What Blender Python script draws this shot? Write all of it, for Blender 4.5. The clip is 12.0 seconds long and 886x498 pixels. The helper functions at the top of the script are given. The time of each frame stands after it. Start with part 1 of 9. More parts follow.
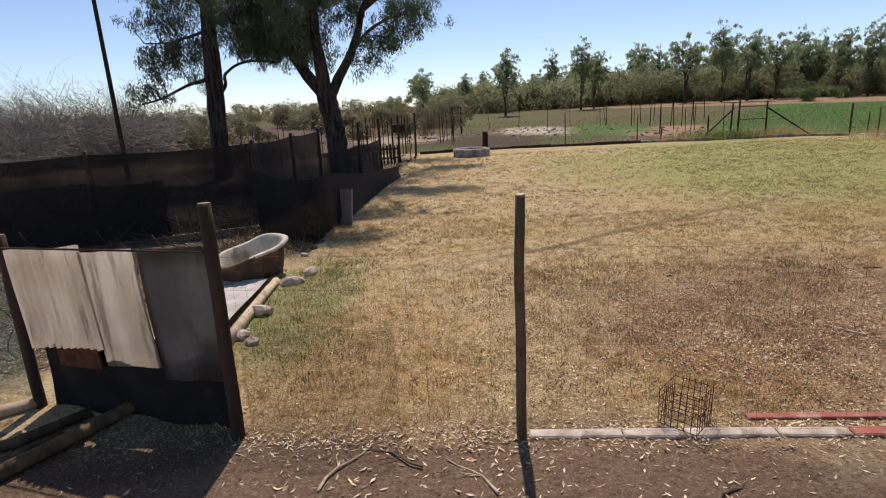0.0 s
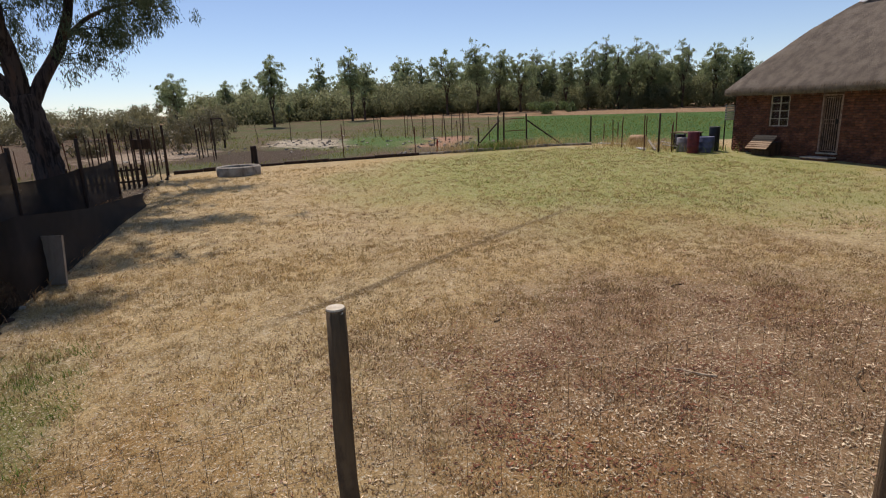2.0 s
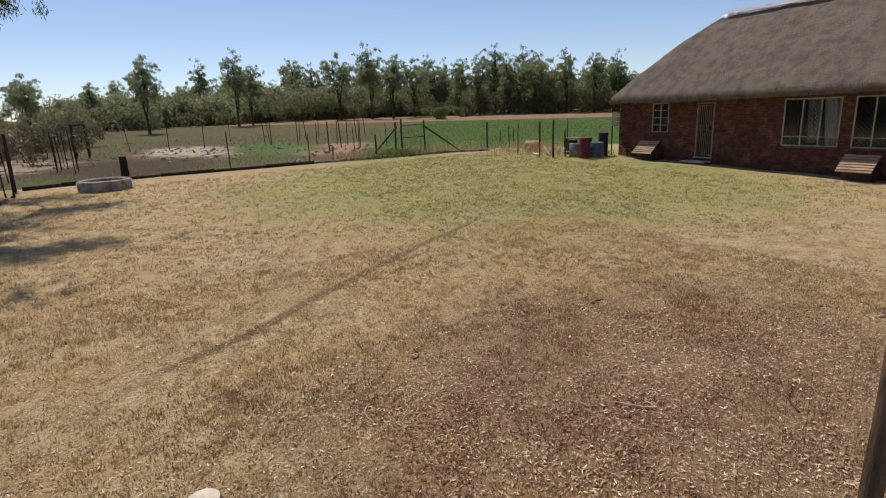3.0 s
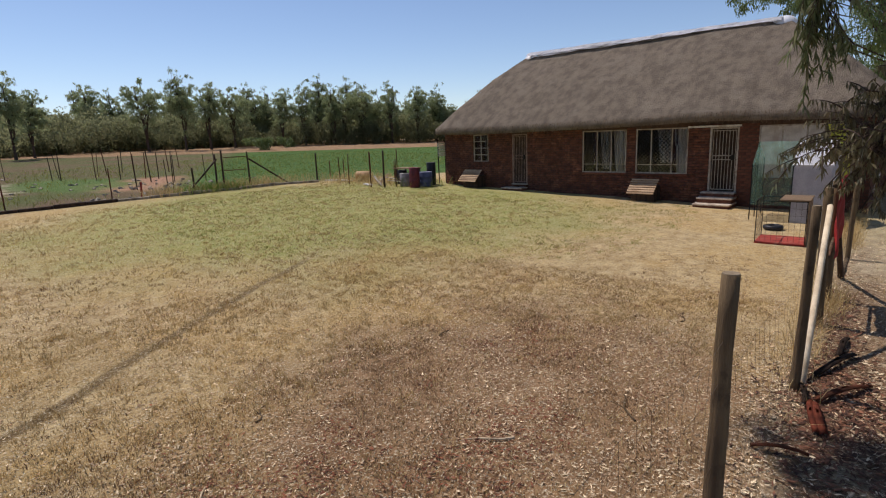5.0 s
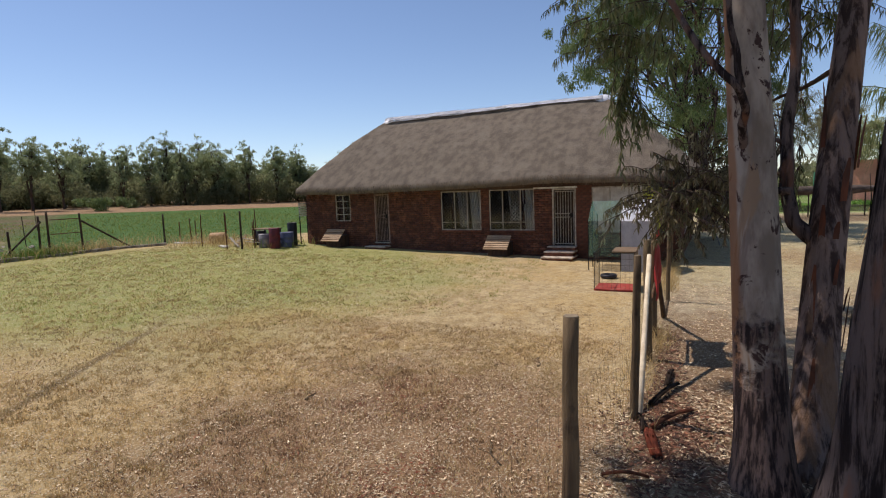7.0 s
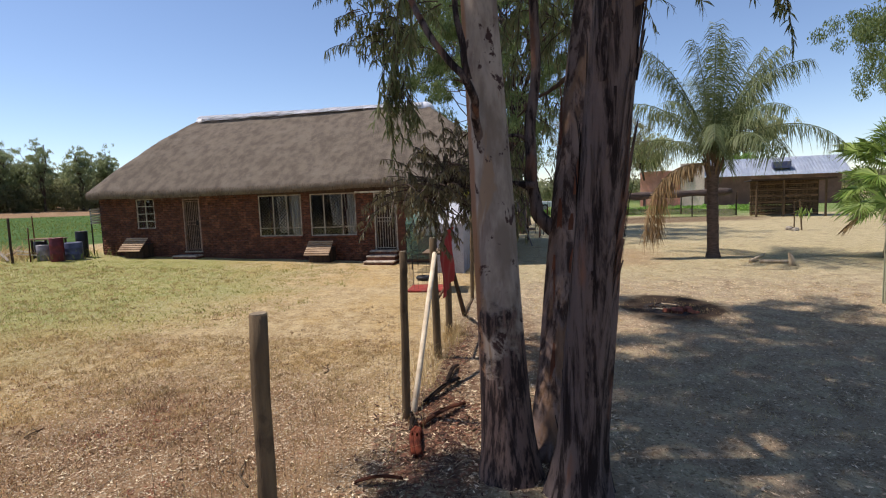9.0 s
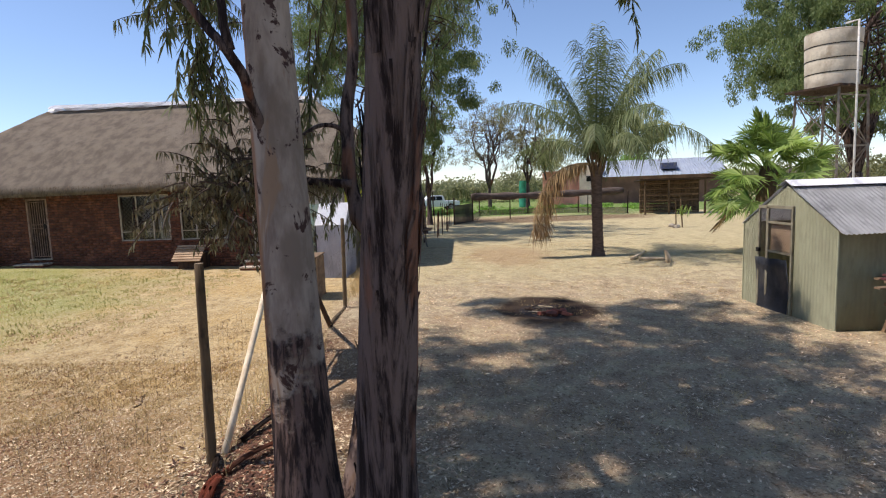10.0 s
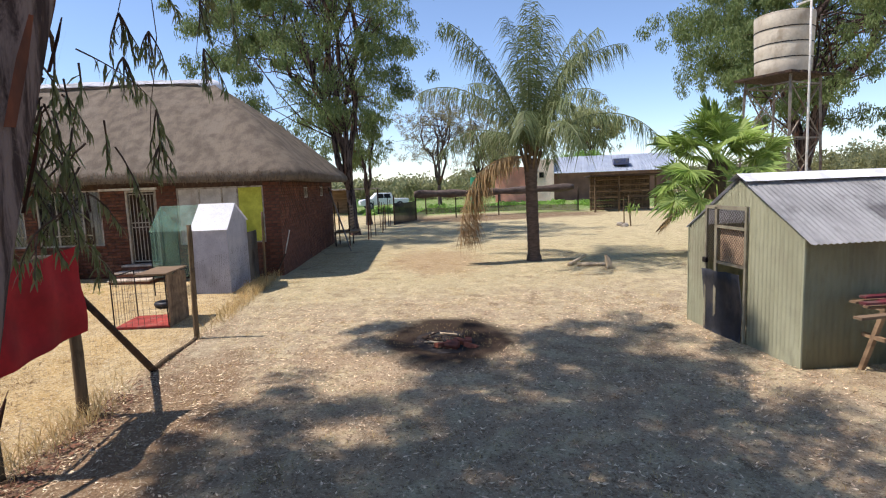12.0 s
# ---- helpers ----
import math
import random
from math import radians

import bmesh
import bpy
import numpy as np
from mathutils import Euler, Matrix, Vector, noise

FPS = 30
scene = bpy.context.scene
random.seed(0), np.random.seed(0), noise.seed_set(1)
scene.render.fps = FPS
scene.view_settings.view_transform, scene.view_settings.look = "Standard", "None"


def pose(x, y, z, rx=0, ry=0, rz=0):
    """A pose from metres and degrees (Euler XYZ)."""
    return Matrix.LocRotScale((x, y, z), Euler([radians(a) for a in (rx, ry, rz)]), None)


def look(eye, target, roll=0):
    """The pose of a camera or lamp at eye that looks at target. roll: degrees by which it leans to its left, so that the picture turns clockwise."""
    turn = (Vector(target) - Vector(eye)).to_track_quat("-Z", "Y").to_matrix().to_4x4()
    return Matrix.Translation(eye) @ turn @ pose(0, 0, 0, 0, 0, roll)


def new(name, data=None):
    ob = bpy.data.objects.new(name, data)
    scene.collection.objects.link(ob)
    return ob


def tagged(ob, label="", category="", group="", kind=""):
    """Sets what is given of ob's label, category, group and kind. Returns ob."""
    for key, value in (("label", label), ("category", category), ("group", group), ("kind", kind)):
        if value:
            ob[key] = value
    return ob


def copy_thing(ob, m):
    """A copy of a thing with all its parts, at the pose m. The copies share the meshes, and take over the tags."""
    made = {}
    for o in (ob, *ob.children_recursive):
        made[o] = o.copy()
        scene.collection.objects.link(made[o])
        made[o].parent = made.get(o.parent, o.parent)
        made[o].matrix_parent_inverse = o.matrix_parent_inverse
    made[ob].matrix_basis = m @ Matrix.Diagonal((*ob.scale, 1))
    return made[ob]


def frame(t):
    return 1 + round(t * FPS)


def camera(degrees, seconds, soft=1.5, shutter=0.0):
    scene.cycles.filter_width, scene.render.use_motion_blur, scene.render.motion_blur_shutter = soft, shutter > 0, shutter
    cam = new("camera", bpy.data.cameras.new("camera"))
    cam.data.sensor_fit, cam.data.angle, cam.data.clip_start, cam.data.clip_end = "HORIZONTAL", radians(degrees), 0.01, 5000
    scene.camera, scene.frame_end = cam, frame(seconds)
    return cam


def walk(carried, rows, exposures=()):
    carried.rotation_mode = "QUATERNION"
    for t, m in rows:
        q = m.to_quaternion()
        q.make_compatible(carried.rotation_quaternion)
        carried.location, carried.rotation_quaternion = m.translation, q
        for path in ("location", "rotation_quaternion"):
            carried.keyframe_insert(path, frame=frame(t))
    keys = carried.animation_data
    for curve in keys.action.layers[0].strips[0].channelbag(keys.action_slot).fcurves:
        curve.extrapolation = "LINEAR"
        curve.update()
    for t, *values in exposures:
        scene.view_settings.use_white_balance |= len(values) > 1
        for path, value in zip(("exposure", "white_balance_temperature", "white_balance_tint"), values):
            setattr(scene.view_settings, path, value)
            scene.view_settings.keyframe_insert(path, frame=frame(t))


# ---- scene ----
cam = camera(78.1, 12.0, soft=1.15)
METRES, EYE, TILT, LEAN, TURN = 7.827, 2.39, 1.5, -0.15, 0.0
ROWS = [
    (0.0, 0.0, 0.0, 0.0, -0.78, -15.62, 2.8),
    (0.5, 0.0019, 0.0674, -0.0004, -5.86, -15.8, 2.6),
    (1.0, 0.0076, 0.1298, 0.0005, -10.86, -15.9, 2.39),
    (1.5, 0.0131, 0.1845, 0.0013, -17.14, -15.78, 2.17),
    (2.0, 0.024, 0.2385, 0.0013, -23.92, -15.55, 1.9),
    (2.5, 0.0391, 0.2887, 0.0053, -29.58, -15.46, 1.7),
    (3.0, 0.0536, 0.3302, 0.0081, -34.74, -15.42, 1.51),
    (5.0, 0.0678, 0.3631, 0.0139, -52.37, -12.85, 1.17),
    (5.5, 0.0607, 0.361, 0.0154, -56.05, -11.49, 1.1),
    (6.0, 0.0567, 0.3587, 0.016, -59.71, -9.81, 0.99),
    (6.5, 0.0545, 0.3581, 0.0154, -62.89, -8.21, 0.9),
    (7.0, 0.0552, 0.3544, 0.0144, -66.6, -6.94, 0.83),
    (9.0, 0.1231, 0.2588, -0.0048, -82.53, -6.3, 0.48),
    (9.5, 0.1758, 0.2056, -0.0082, -87.37, -6.37, 0.42),
    (10.0, 0.2287, 0.1534, -0.0057, -91.45, -6.46, 0.44),
    (10.5, 0.2879, 0.1064, -0.0037, -94.11, -6.54, 0.4),
    (11.0, 0.3579, 0.0554, -0.0083, -95.3, -6.64, 0.43),
    (11.5, 0.4363, 0.0129, -0.008, -95.49, -6.71, 0.54),
    (12.0, 0.5085, -0.0257, -0.0073, -95.47, -6.82, 0.63),
]
walk(cam, [(t, pose(0, 0, EYE, TILT, LEAN, TURN) @ pose(METRES * x, METRES * y, METRES * z, 90 + pitch, roll, yaw)) for t, x, y, z, yaw, pitch, roll in ROWS],
     exposures=[(0.0, -0.08, 6880, 18), (2.5, -0.31, 6880, 18), (4.5, -0.27, 6860, 17), (6.0, -0.2, 6830, 16), (9.0, 0.11, 6780, 16), (11.0, 0.42, 6690, 16), (12.0, 0.47, 6640, 16)])

# ---- daylight: high sun ahead of the first view, clear sky ----
SUN_TO = Vector((0.03, 0.54, 1.0)).normalized()
world = bpy.data.worlds.new("sky")
scene.world = world
world.use_nodes = True
wn = world.node_tree.nodes
sky = wn.new("ShaderNodeTexSky")
sky.sky_type = "NISHITA"
sky.sun_disc = False
sky.sun_elevation = math.asin(SUN_TO.z)
sky.sun_rotation = math.atan2(SUN_TO.x, SUN_TO.y)
sky.altitude = 1500
sky.dust_density = 0.45
sky.air_density = 1.0
sky.ozone_density = 3.8
wn["Background"].inputs["Strength"].default_value = 0.145
world.node_tree.links.new(sky.outputs["Color"], wn["Background"].inputs["Color"])
sun = new("sun", bpy.data.lights.new("sun", "SUN"))
sun.data.energy = 4.2
sun.data.angle = radians(0.7)
sun.data.color = (1.0, 0.965, 0.91)
sun.matrix_world = look(SUN_TO * 60, (0, 0, 0))


# ---- small building kit ----
def thing(name, label, category, at=(0, 0, 0), group="", kind="", turn=0.0):
    ob = new(name)
    ob.empty_display_size = 0.2
    ob.matrix_world = pose(at[0], at[1], at[2], 0, 0, turn)
    return tagged(ob, label, category, group, kind)


def mesh_ob(name, bm, material, smooth=False):
    me = bpy.data.meshes.new(name)
    bm.to_mesh(me)
    bm.free()
    if smooth:
        me.polygons.foreach_set("use_smooth", [True] * len(me.polygons))
    for m in (material if isinstance(material, (list, tuple)) else [material]):
        me.materials.append(m)
    return new(name, me)


def part(name, bm, material, parent, label="", smooth=False, kind=""):
    """One mesh object under a thing or a part, in the parent's own axes."""
    ob = mesh_ob(name, bm, material, smooth)
    ob.parent = parent
    return tagged(ob, label, kind=kind)


def solo(name, bm, material, label, category, at=(0, 0, 0), turn=0.0, group="", kind="", smooth=False):
    ob = mesh_ob(name, bm, material, smooth)
    ob.matrix_world = pose(at[0], at[1], at[2], 0, 0, turn)
    return tagged(ob, label, category, group, kind)


def box(bm, x0, x1, y0, y1, z0, z1, m=None, bevel=0.0):
    vs = [bm.verts.new((x, y, z)) for z in (z0, z1) for y in (y0, y1) for x in (x0, x1)]
    fs = [bm.faces.new([vs[i] for i in q]) for q in ((0, 2, 3, 1), (4, 5, 7, 6), (0, 1, 5, 4), (2, 6, 7, 3), (0, 4, 6, 2), (1, 3, 7, 5))]
    if m is not None:
        for v in vs:
            v.co = m @ v.co
    if bevel:
        es = list({e for f in fs for e in f.edges})
        bmesh.ops.bevel(bm, geom=es, offset=bevel, segments=1, affect="EDGES")
    return vs


def bar(bm, a, b, w, d=None, n=0, rough=0.0, seed=0):
    """A straight bar or, with n, a round pole from a to b."""
    a, b = Vector(a), Vector(b)
    if n:
        tube(bm, [a + (b - a) * i / 3 for i in range(4)], [w * (1 + rough * 0.5), w, w * (1 - rough * 0.2), w * (1 - rough * 0.4)], n, rough, seed)
        return
    q = (b - a).to_track_quat("Z", "Y").to_matrix().to_4x4()
    box(bm, -w / 2, w / 2, -(d or w) / 2, (d or w) / 2, 0, (b - a).length, Matrix.Translation(a) @ q)


def tube(bm, pts, radii, n=8, rough=0.0, seed=0, cap=True):
    """A tapered tube along points, its rings kept free of twist."""
    rng = random.Random(seed)
    pts = [Vector(p) for p in pts]
    side = None
    rings = []
    for i, p in enumerate(pts):
        d = (pts[min(i + 1, len(pts) - 1)] - pts[max(i - 1, 0)]).normalized()
        if side is None:
            side = d.orthogonal().normalized()
        side = (side - d * side.dot(d)).normalized()
        up = d.cross(side)
        ring = []
        for k in range(n):
            a = 2 * math.pi * k / n
            r = radii[i] * (1 + rough * (noise.noise(Vector((math.cos(a) * 1.7, math.sin(a) * 1.7 + seed * 3.1, i * 0.35 + seed))) ))
            ring.append(bm.verts.new(p + (side * math.cos(a) + up * math.sin(a)) * r))
        rings.append(ring)
    for r0, r1 in zip(rings, rings[1:]):
        for k in range(n):
            bm.faces.new((r0[k], r0[(k + 1) % n], r1[(k + 1) % n], r1[k]))
    if cap and n > 2:
        bm.faces.new(rings[-1])
        bm.faces.new(rings[0][::-1])


def corrugated(bm, width, height, pitch=0.076, amp=0.009, m=None, rows=2, worn=0.0, seed=0, thick=0.0):
    """A wavy metal sheet in the x-z plane, from 0 to width and 0 to height, with its own bends."""
    n = int(width / pitch * 6)
    grid = []
    for j in range(rows + 1):
        line = []
        for i in range(n + 1):
            x = width * i / n
            z = height * j / rows
            y = amp * math.sin(2 * math.pi * x / pitch)
            if worn:
                y += worn * noise.noise(Vector((x * 1.3, z * 1.1, seed)))
                if j in (0, rows):
                    z += worn * 0.8 * noise.noise(Vector((x * 3.0, j, seed + 5)))
            v = Vector((x, y, z))
            line.append(bm.verts.new(m @ v if m else v))
        grid.append(line)
    for j in range(rows):
        for i in range(n):
            bm.faces.new((grid[j][i], grid[j][i + 1], grid[j + 1][i + 1], grid[j + 1][i]))


def from_arrays(name, verts, quads, material):
    """One mesh out of numpy arrays of corners and four-sided faces."""
    me = bpy.data.meshes.new(name)
    me.vertices.add(len(verts))
    me.vertices.foreach_set("co", np.asarray(verts, dtype=np.float32).ravel())
    nq = len(quads)
    me.loops.add(nq * 4)
    me.loops.foreach_set("vertex_index", np.asarray(quads, dtype=np.int32).ravel())
    me.polygons.add(nq)
    me.polygons.foreach_set("loop_start", np.arange(0, nq * 4, 4, dtype=np.int32))
    me.update(calc_edges=True)
    me.materials.append(material)
    return me


def ground_z(x, y):
    """The lie of the land: level yard, rising gently past the near fence."""
    y = np.asarray(y, dtype=float)
    s = np.log1p(np.exp(np.clip(y - 4.0, -30, 30))) + np.maximum(y - 34.0, 0)
    s = np.where(y > 130, 126 + (y - 130) * 0.2, s)
    return 0.031 * s


def gz(x, y):
    return float(ground_z(x, y))


# ---- materials ----
def srgb(r, g, b):
    return tuple((c / 255 / 12.92 if c <= 10 else ((c / 255 + 0.055) / 1.055) ** 2.4) for c in (r, g, b)) + (1.0,)


class Nodes:
    """Short hand for one node material."""

    def __init__(self, name, rough=0.8, metal=0.0, spec=0.3):
        self.mat = bpy.data.materials.new(name)
        self.mat.use_nodes = True
        self.t = self.mat.node_tree
        self.bsdf = self.t.nodes["Principled BSDF"]
        self.bsdf.inputs["Roughness"].default_value = rough
        self.bsdf.inputs["Metallic"].default_value = metal
        self.bsdf.inputs["Specular IOR Level"].default_value = spec
        self.coord = self.t.nodes.new("ShaderNodeTexCoord").outputs["Object"]
        self.geo = None

    def add(self, kind, **values):
        n = self.t.nodes.new(kind)
        for k, v in values.items():
            n.inputs[k.replace("_", " ")].default_value = v
        return n

    def link(self, a, b):
        self.t.links.new(a, b)

    def stretch(self, x, y, z):
        m = self.add("ShaderNodeMapping")
        m.inputs["Scale"].default_value = (x, y, z)
        self.link(self.coord, m.inputs["Vector"])
        return m.outputs["Vector"]

    def noise(self, scale, detail=4.0, rough=0.55, vec=None, distort=0.0):
        n = self.add("ShaderNodeTexNoise", Scale=scale, Detail=detail, Roughness=rough, Distortion=distort)
        self.link(vec or self.coord, n.inputs["Vector"])
        return n.outputs["Fac"]

    def ramp(self, fac, *stops):
        r = self.t.nodes.new("ShaderNodeValToRGB")
        els = r.color_ramp.elements
        while len(els) < len(stops):
            els.new(0.5)
        for e, (p, c) in zip(els, stops):
            e.position = p
            e.color = c if len(c) == 4 else (*c, 1)
        self.link(fac, r.inputs["Fac"])
        return r.outputs["Color"]

    def step(self, fac, lo, hi):
        m = self.t.nodes.new("ShaderNodeMapRange")
        m.interpolation_type = "SMOOTHSTEP"
        m.inputs["From Min"].default_value = lo
        m.inputs["From Max"].default_value = hi
        self.link(fac, m.inputs["Value"])
        return m.outputs["Result"]

    def mix(self, fac, a, b, blend="MIX"):
        m = self.t.nodes.new("ShaderNodeMix")
        m.data_type = "RGBA"
        m.blend_type = blend
        for sock, v in ((m.inputs["Factor"], fac), (m.inputs["A"], a), (m.inputs["B"], b)):
            if isinstance(v, (int, float)):
                sock.default_value = v
            elif isinstance(v, tuple):
                sock.default_value = v
            else:
                self.link(v, sock)
        return m.outputs["Result"]

    def calc(self, op, a, b=0.0, c=None):
        m = self.t.nodes.new("ShaderNodeMath")
        m.operation = op
        for i, v in enumerate((a, b) if c is None else (a, b, c)):
            if isinstance(v, (int, float)):
                m.inputs[i].default_value = v
            else:
                self.link(v, m.inputs[i])
        return m.outputs["Value"]

    def random(self, island=False):
        if island:
            return self.t.nodes.new("ShaderNodeNewGeometry").outputs["Random Per Island"]
        return self.t.nodes.new("ShaderNodeObjectInfo").outputs["Random"]

    def colour(self, c):
        self.link(c, self.bsdf.inputs["Base Color"])
        return self

    def bump(self, height, strength=0.4, distance=0.01):
        b = self.add("ShaderNodeBump", Strength=strength, Distance=distance)
        self.link(height, b.inputs["Height"])
        self.link(b.outputs["Normal"], self.bsdf.inputs["Normal"])
        return self


def plain(name, a, b, scale=6.0, rough=0.8, metal=0.0, bump=0.3, dist=0.006, stain=None, grain=(1, 1, 1), vary=0.0, island=False, spec=0.3):
    """A surface of two mixed tones, fine grain, patches of a third tone and light relief."""
    n = Nodes(name, rough, metal, spec)
    vec = n.stretch(*grain)
    fine = n.noise(scale * 7, 5, 0.6, vec)
    broad = n.noise(scale, 4, 0.55, vec)
    c = n.mix(n.step(broad, 0.32, 0.68), a, b)
    c = n.mix(n.calc("MULTIPLY", n.step(fine, 0.45, 0.75), 0.45), c, tuple(x * 0.55 for x in a[:3]) + (1,))
    if stain:
        c = n.mix(n.calc("MULTIPLY", n.step(n.noise(scale * 0.45, 6, 0.62, n.stretch(1.3, 1.1, 0.7)), 0.52, 0.66), 0.8), c, stain)
    if vary:
        h = n.add("ShaderNodeHueSaturation")
        n.link(c, h.inputs["Color"])
        n.link(n.calc("MULTIPLY_ADD", n.random(island), 2 * vary, 1 - vary), h.inputs["Value"])
        c = h.outputs["Color"]
    n.colour(c)
    n.bump(n.calc("ADD", fine, n.calc("MULTIPLY", broad, 0.6)), bump, dist)
    return n.mat


def leafy(name, a, b, glow=0.35, rough=0.5):
    """Leaves: two greens picked leaf by leaf, with light passing through."""
    n = Nodes(name, rough, 0.0, 0.25)
    r = n.random(True)
    c = n.mix(r, a, b)
    h = n.add("ShaderNodeHueSaturation")
    n.link(c, h.inputs["Color"])
    n.link(n.calc("MULTIPLY_ADD", n.noise(0.9, 2), 0.9, 0.55), h.inputs["Value"])
    n.colour(h.outputs["Color"])
    tr = n.add("ShaderNodeBsdfTranslucent")
    n.link(h.outputs["Color"], tr.inputs["Color"])
    mx = n.add("ShaderNodeMixShader", Fac=glow)
    n.link(n.bsdf.outputs["BSDF"], mx.inputs[1])
    n.link(tr.outputs["BSDF"], mx.inputs[2])
    n.link(mx.outputs["Shader"], n.t.nodes["Material Output"].inputs["Surface"])
    return n.mat


def netting(name, colour, cover, rough=0.8):
    """Woven shade net: threads with holes too fine to draw one by one."""
    n = Nodes(name, rough)
    c = n.mix(n.step(n.noise(3, 3), 0.35, 0.65), colour, tuple(x * 0.6 for x in colour[:3]) + (1,))
    n.colour(c)
    tp = n.add("ShaderNodeBsdfTransparent")
    mx = n.add("ShaderNodeMixShader")
    hole = n.calc("MULTIPLY_ADD", n.noise(0.9, 3), 0.3, cover - 0.15)
    n.link(hole, mx.inputs[0])
    n.link(tp.outputs["BSDF"], mx.inputs[1])
    n.link(n.bsdf.outputs["BSDF"], mx.inputs[2])
    n.link(mx.outputs["Shader"], n.t.nodes["Material Output"].inputs["Surface"])
    return n.mat


def blob(n, xy, rx, ry, lo=1.25, hi=0.6, wob=0.5, scale=0.6):
    """A soft-edged patch on the plan, round (x, y), with an uneven edge."""
    sep = n.add("ShaderNodeSeparateXYZ")
    n.link(n.coord, sep.inputs[0])
    dx = n.calc("DIVIDE", n.calc("SUBTRACT", sep.outputs["X"], xy[0]), rx)
    dy = n.calc("DIVIDE", n.calc("SUBTRACT", sep.outputs["Y"], xy[1]), ry)
    d = n.calc("SQRT", n.calc("ADD", n.calc("MULTIPLY", dx, dx), n.calc("MULTIPLY", dy, dy)))
    d = n.calc("ADD", d, n.calc("MULTIPLY_ADD", n.noise(scale, 5), wob * 2, -wob))
    return n.step(d, lo, hi)


BRICK = plain("brick_face", srgb(116, 72, 55), srgb(86, 56, 45), 5, 0.88, bump=0.5, stain=srgb(134, 88, 66), vary=0.22)
BRICK_FIRE = plain("fire_pit_brick", srgb(150, 84, 64), srgb(104, 62, 50), 7, 0.9, bump=0.5, vary=0.3)
BRICK_REST = plain("brick_face_joined", srgb(116, 72, 55), srgb(86, 56, 45), 5, 0.88, bump=0.5, stain=srgb(134, 88, 66), vary=0.22, island=True)
MORTAR = plain("mortar", srgb(92, 70, 58), srgb(72, 56, 47), 8, 0.95)
THATCH = plain("thatch", srgb(126, 114, 100), srgb(102, 92, 81), 2.6, 0.95, bump=1.0, dist=0.05, stain=srgb(128, 117, 104), grain=(0.9, 1.25, 0.9), spec=0.1)
REED = plain("thatch_reed", srgb(128, 110, 92), srgb(88, 74, 62), 9, 0.95, vary=0.3, island=True, spec=0.1)
RIDGE = plain("ridge_cap_paint", srgb(240, 240, 242), srgb(222, 222, 226), 4, 0.45, stain=srgb(188, 186, 184))
WHITE = plain("white_paint", srgb(226, 222, 212), srgb(200, 194, 184), 7, 0.55, stain=srgb(168, 156, 142))
FRAME = plain("frame_paint", srgb(186, 174, 158), srgb(156, 144, 130), 9, 0.55, stain=srgb(120, 94, 76))
STEEL = plain("dark_steel", srgb(52, 44, 40), srgb(34, 30, 29), 9, 0.6, metal=0.4)
RUST = plain("rusty_steel", srgb(112, 64, 42), srgb(72, 44, 34), 14, 0.85, metal=0.15, bump=0.5)
WIRE = plain("fence_wire", srgb(112, 98, 86), srgb(78, 66, 58), 20, 0.55, metal=0.6)
CURTAIN = plain("curtain", srgb(206, 196, 186), srgb(160, 146, 138), 3, 0.95, grain=(9, 1, 0.4))
CURTAIN_RED = plain("dark_curtain", srgb(92, 60, 58), srgb(64, 42, 42), 3, 0.95, grain=(9, 1, 0.4))
DARK = plain("dark_inside", srgb(40, 34, 32), srgb(26, 23, 22), 3, 0.95)
PLASTER = plain("inner_plaster", srgb(150, 138, 124), srgb(126, 116, 104), 2, 0.95)
CONCRETE = plain("concrete", srgb(176, 166, 150), srgb(140, 130, 116), 5, 0.92, stain=srgb(106, 94, 80), bump=0.5)
CONCRETE_OLD = plain("old_concrete", srgb(212, 196, 178), srgb(172, 154, 138), 6, 0.92, stain=srgb(128, 108, 92), bump=0.6)
POLE = plain("weathered_pole", srgb(118, 98, 72), srgb(80, 65, 48), 9, 0.9, grain=(1, 1, 0.12), bump=1.0, dist=0.012, stain=srgb(62, 50, 38))
BARK_RED = plain("red_fallen_bark", srgb(150, 76, 52), srgb(104, 52, 38), 9, 0.9, grain=(1, 1, 0.3))
POLE_DARK = plain("dark_pole", srgb(76, 58, 46), srgb(48, 38, 32), 9, 0.9, grain=(1, 1, 0.12), bump=0.7)
POLE_PALE = plain("pale_pole", srgb(212, 190, 158), srgb(172, 148, 118), 9, 0.9, grain=(1, 1, 0.12), bump=0.5)
POLE_NEW = plain("peeled_pole", srgb(236, 218, 188), srgb(206, 184, 152), 9, 0.85, grain=(1, 1, 0.12), bump=0.4)
CUT_OLD = plain("grey_sawn_end", srgb(150, 134, 110), srgb(118, 102, 82), 20, 0.9)
CUT_END = plain("sawn_end", srgb(230, 218, 196), srgb(204, 188, 160), 20, 0.9)
PLANK = plain("plank_wood", srgb(150, 124, 96), srgb(110, 88, 68), 8, 0.9, grain=(1, 0.12, 1), bump=0.5, vary=0.25)
SLAT = plain("slat_wood", srgb(190, 162, 132), srgb(150, 122, 96), 8, 0.85, grain=(1, 0.15, 1), bump=0.4, vary=0.2)
TIN = plain("weathered_tin", srgb(170, 160, 146), srgb(140, 130, 118), 3, 0.6, metal=0.25, stain=srgb(124, 84, 62), grain=(1, 1, 0.35))
TIN_GREY = plain("grey_tin", srgb(136, 132, 128), srgb(108, 104, 102), 3, 0.6, metal=0.25, stain=srgb(92, 82, 76), grain=(1, 1, 0.3))
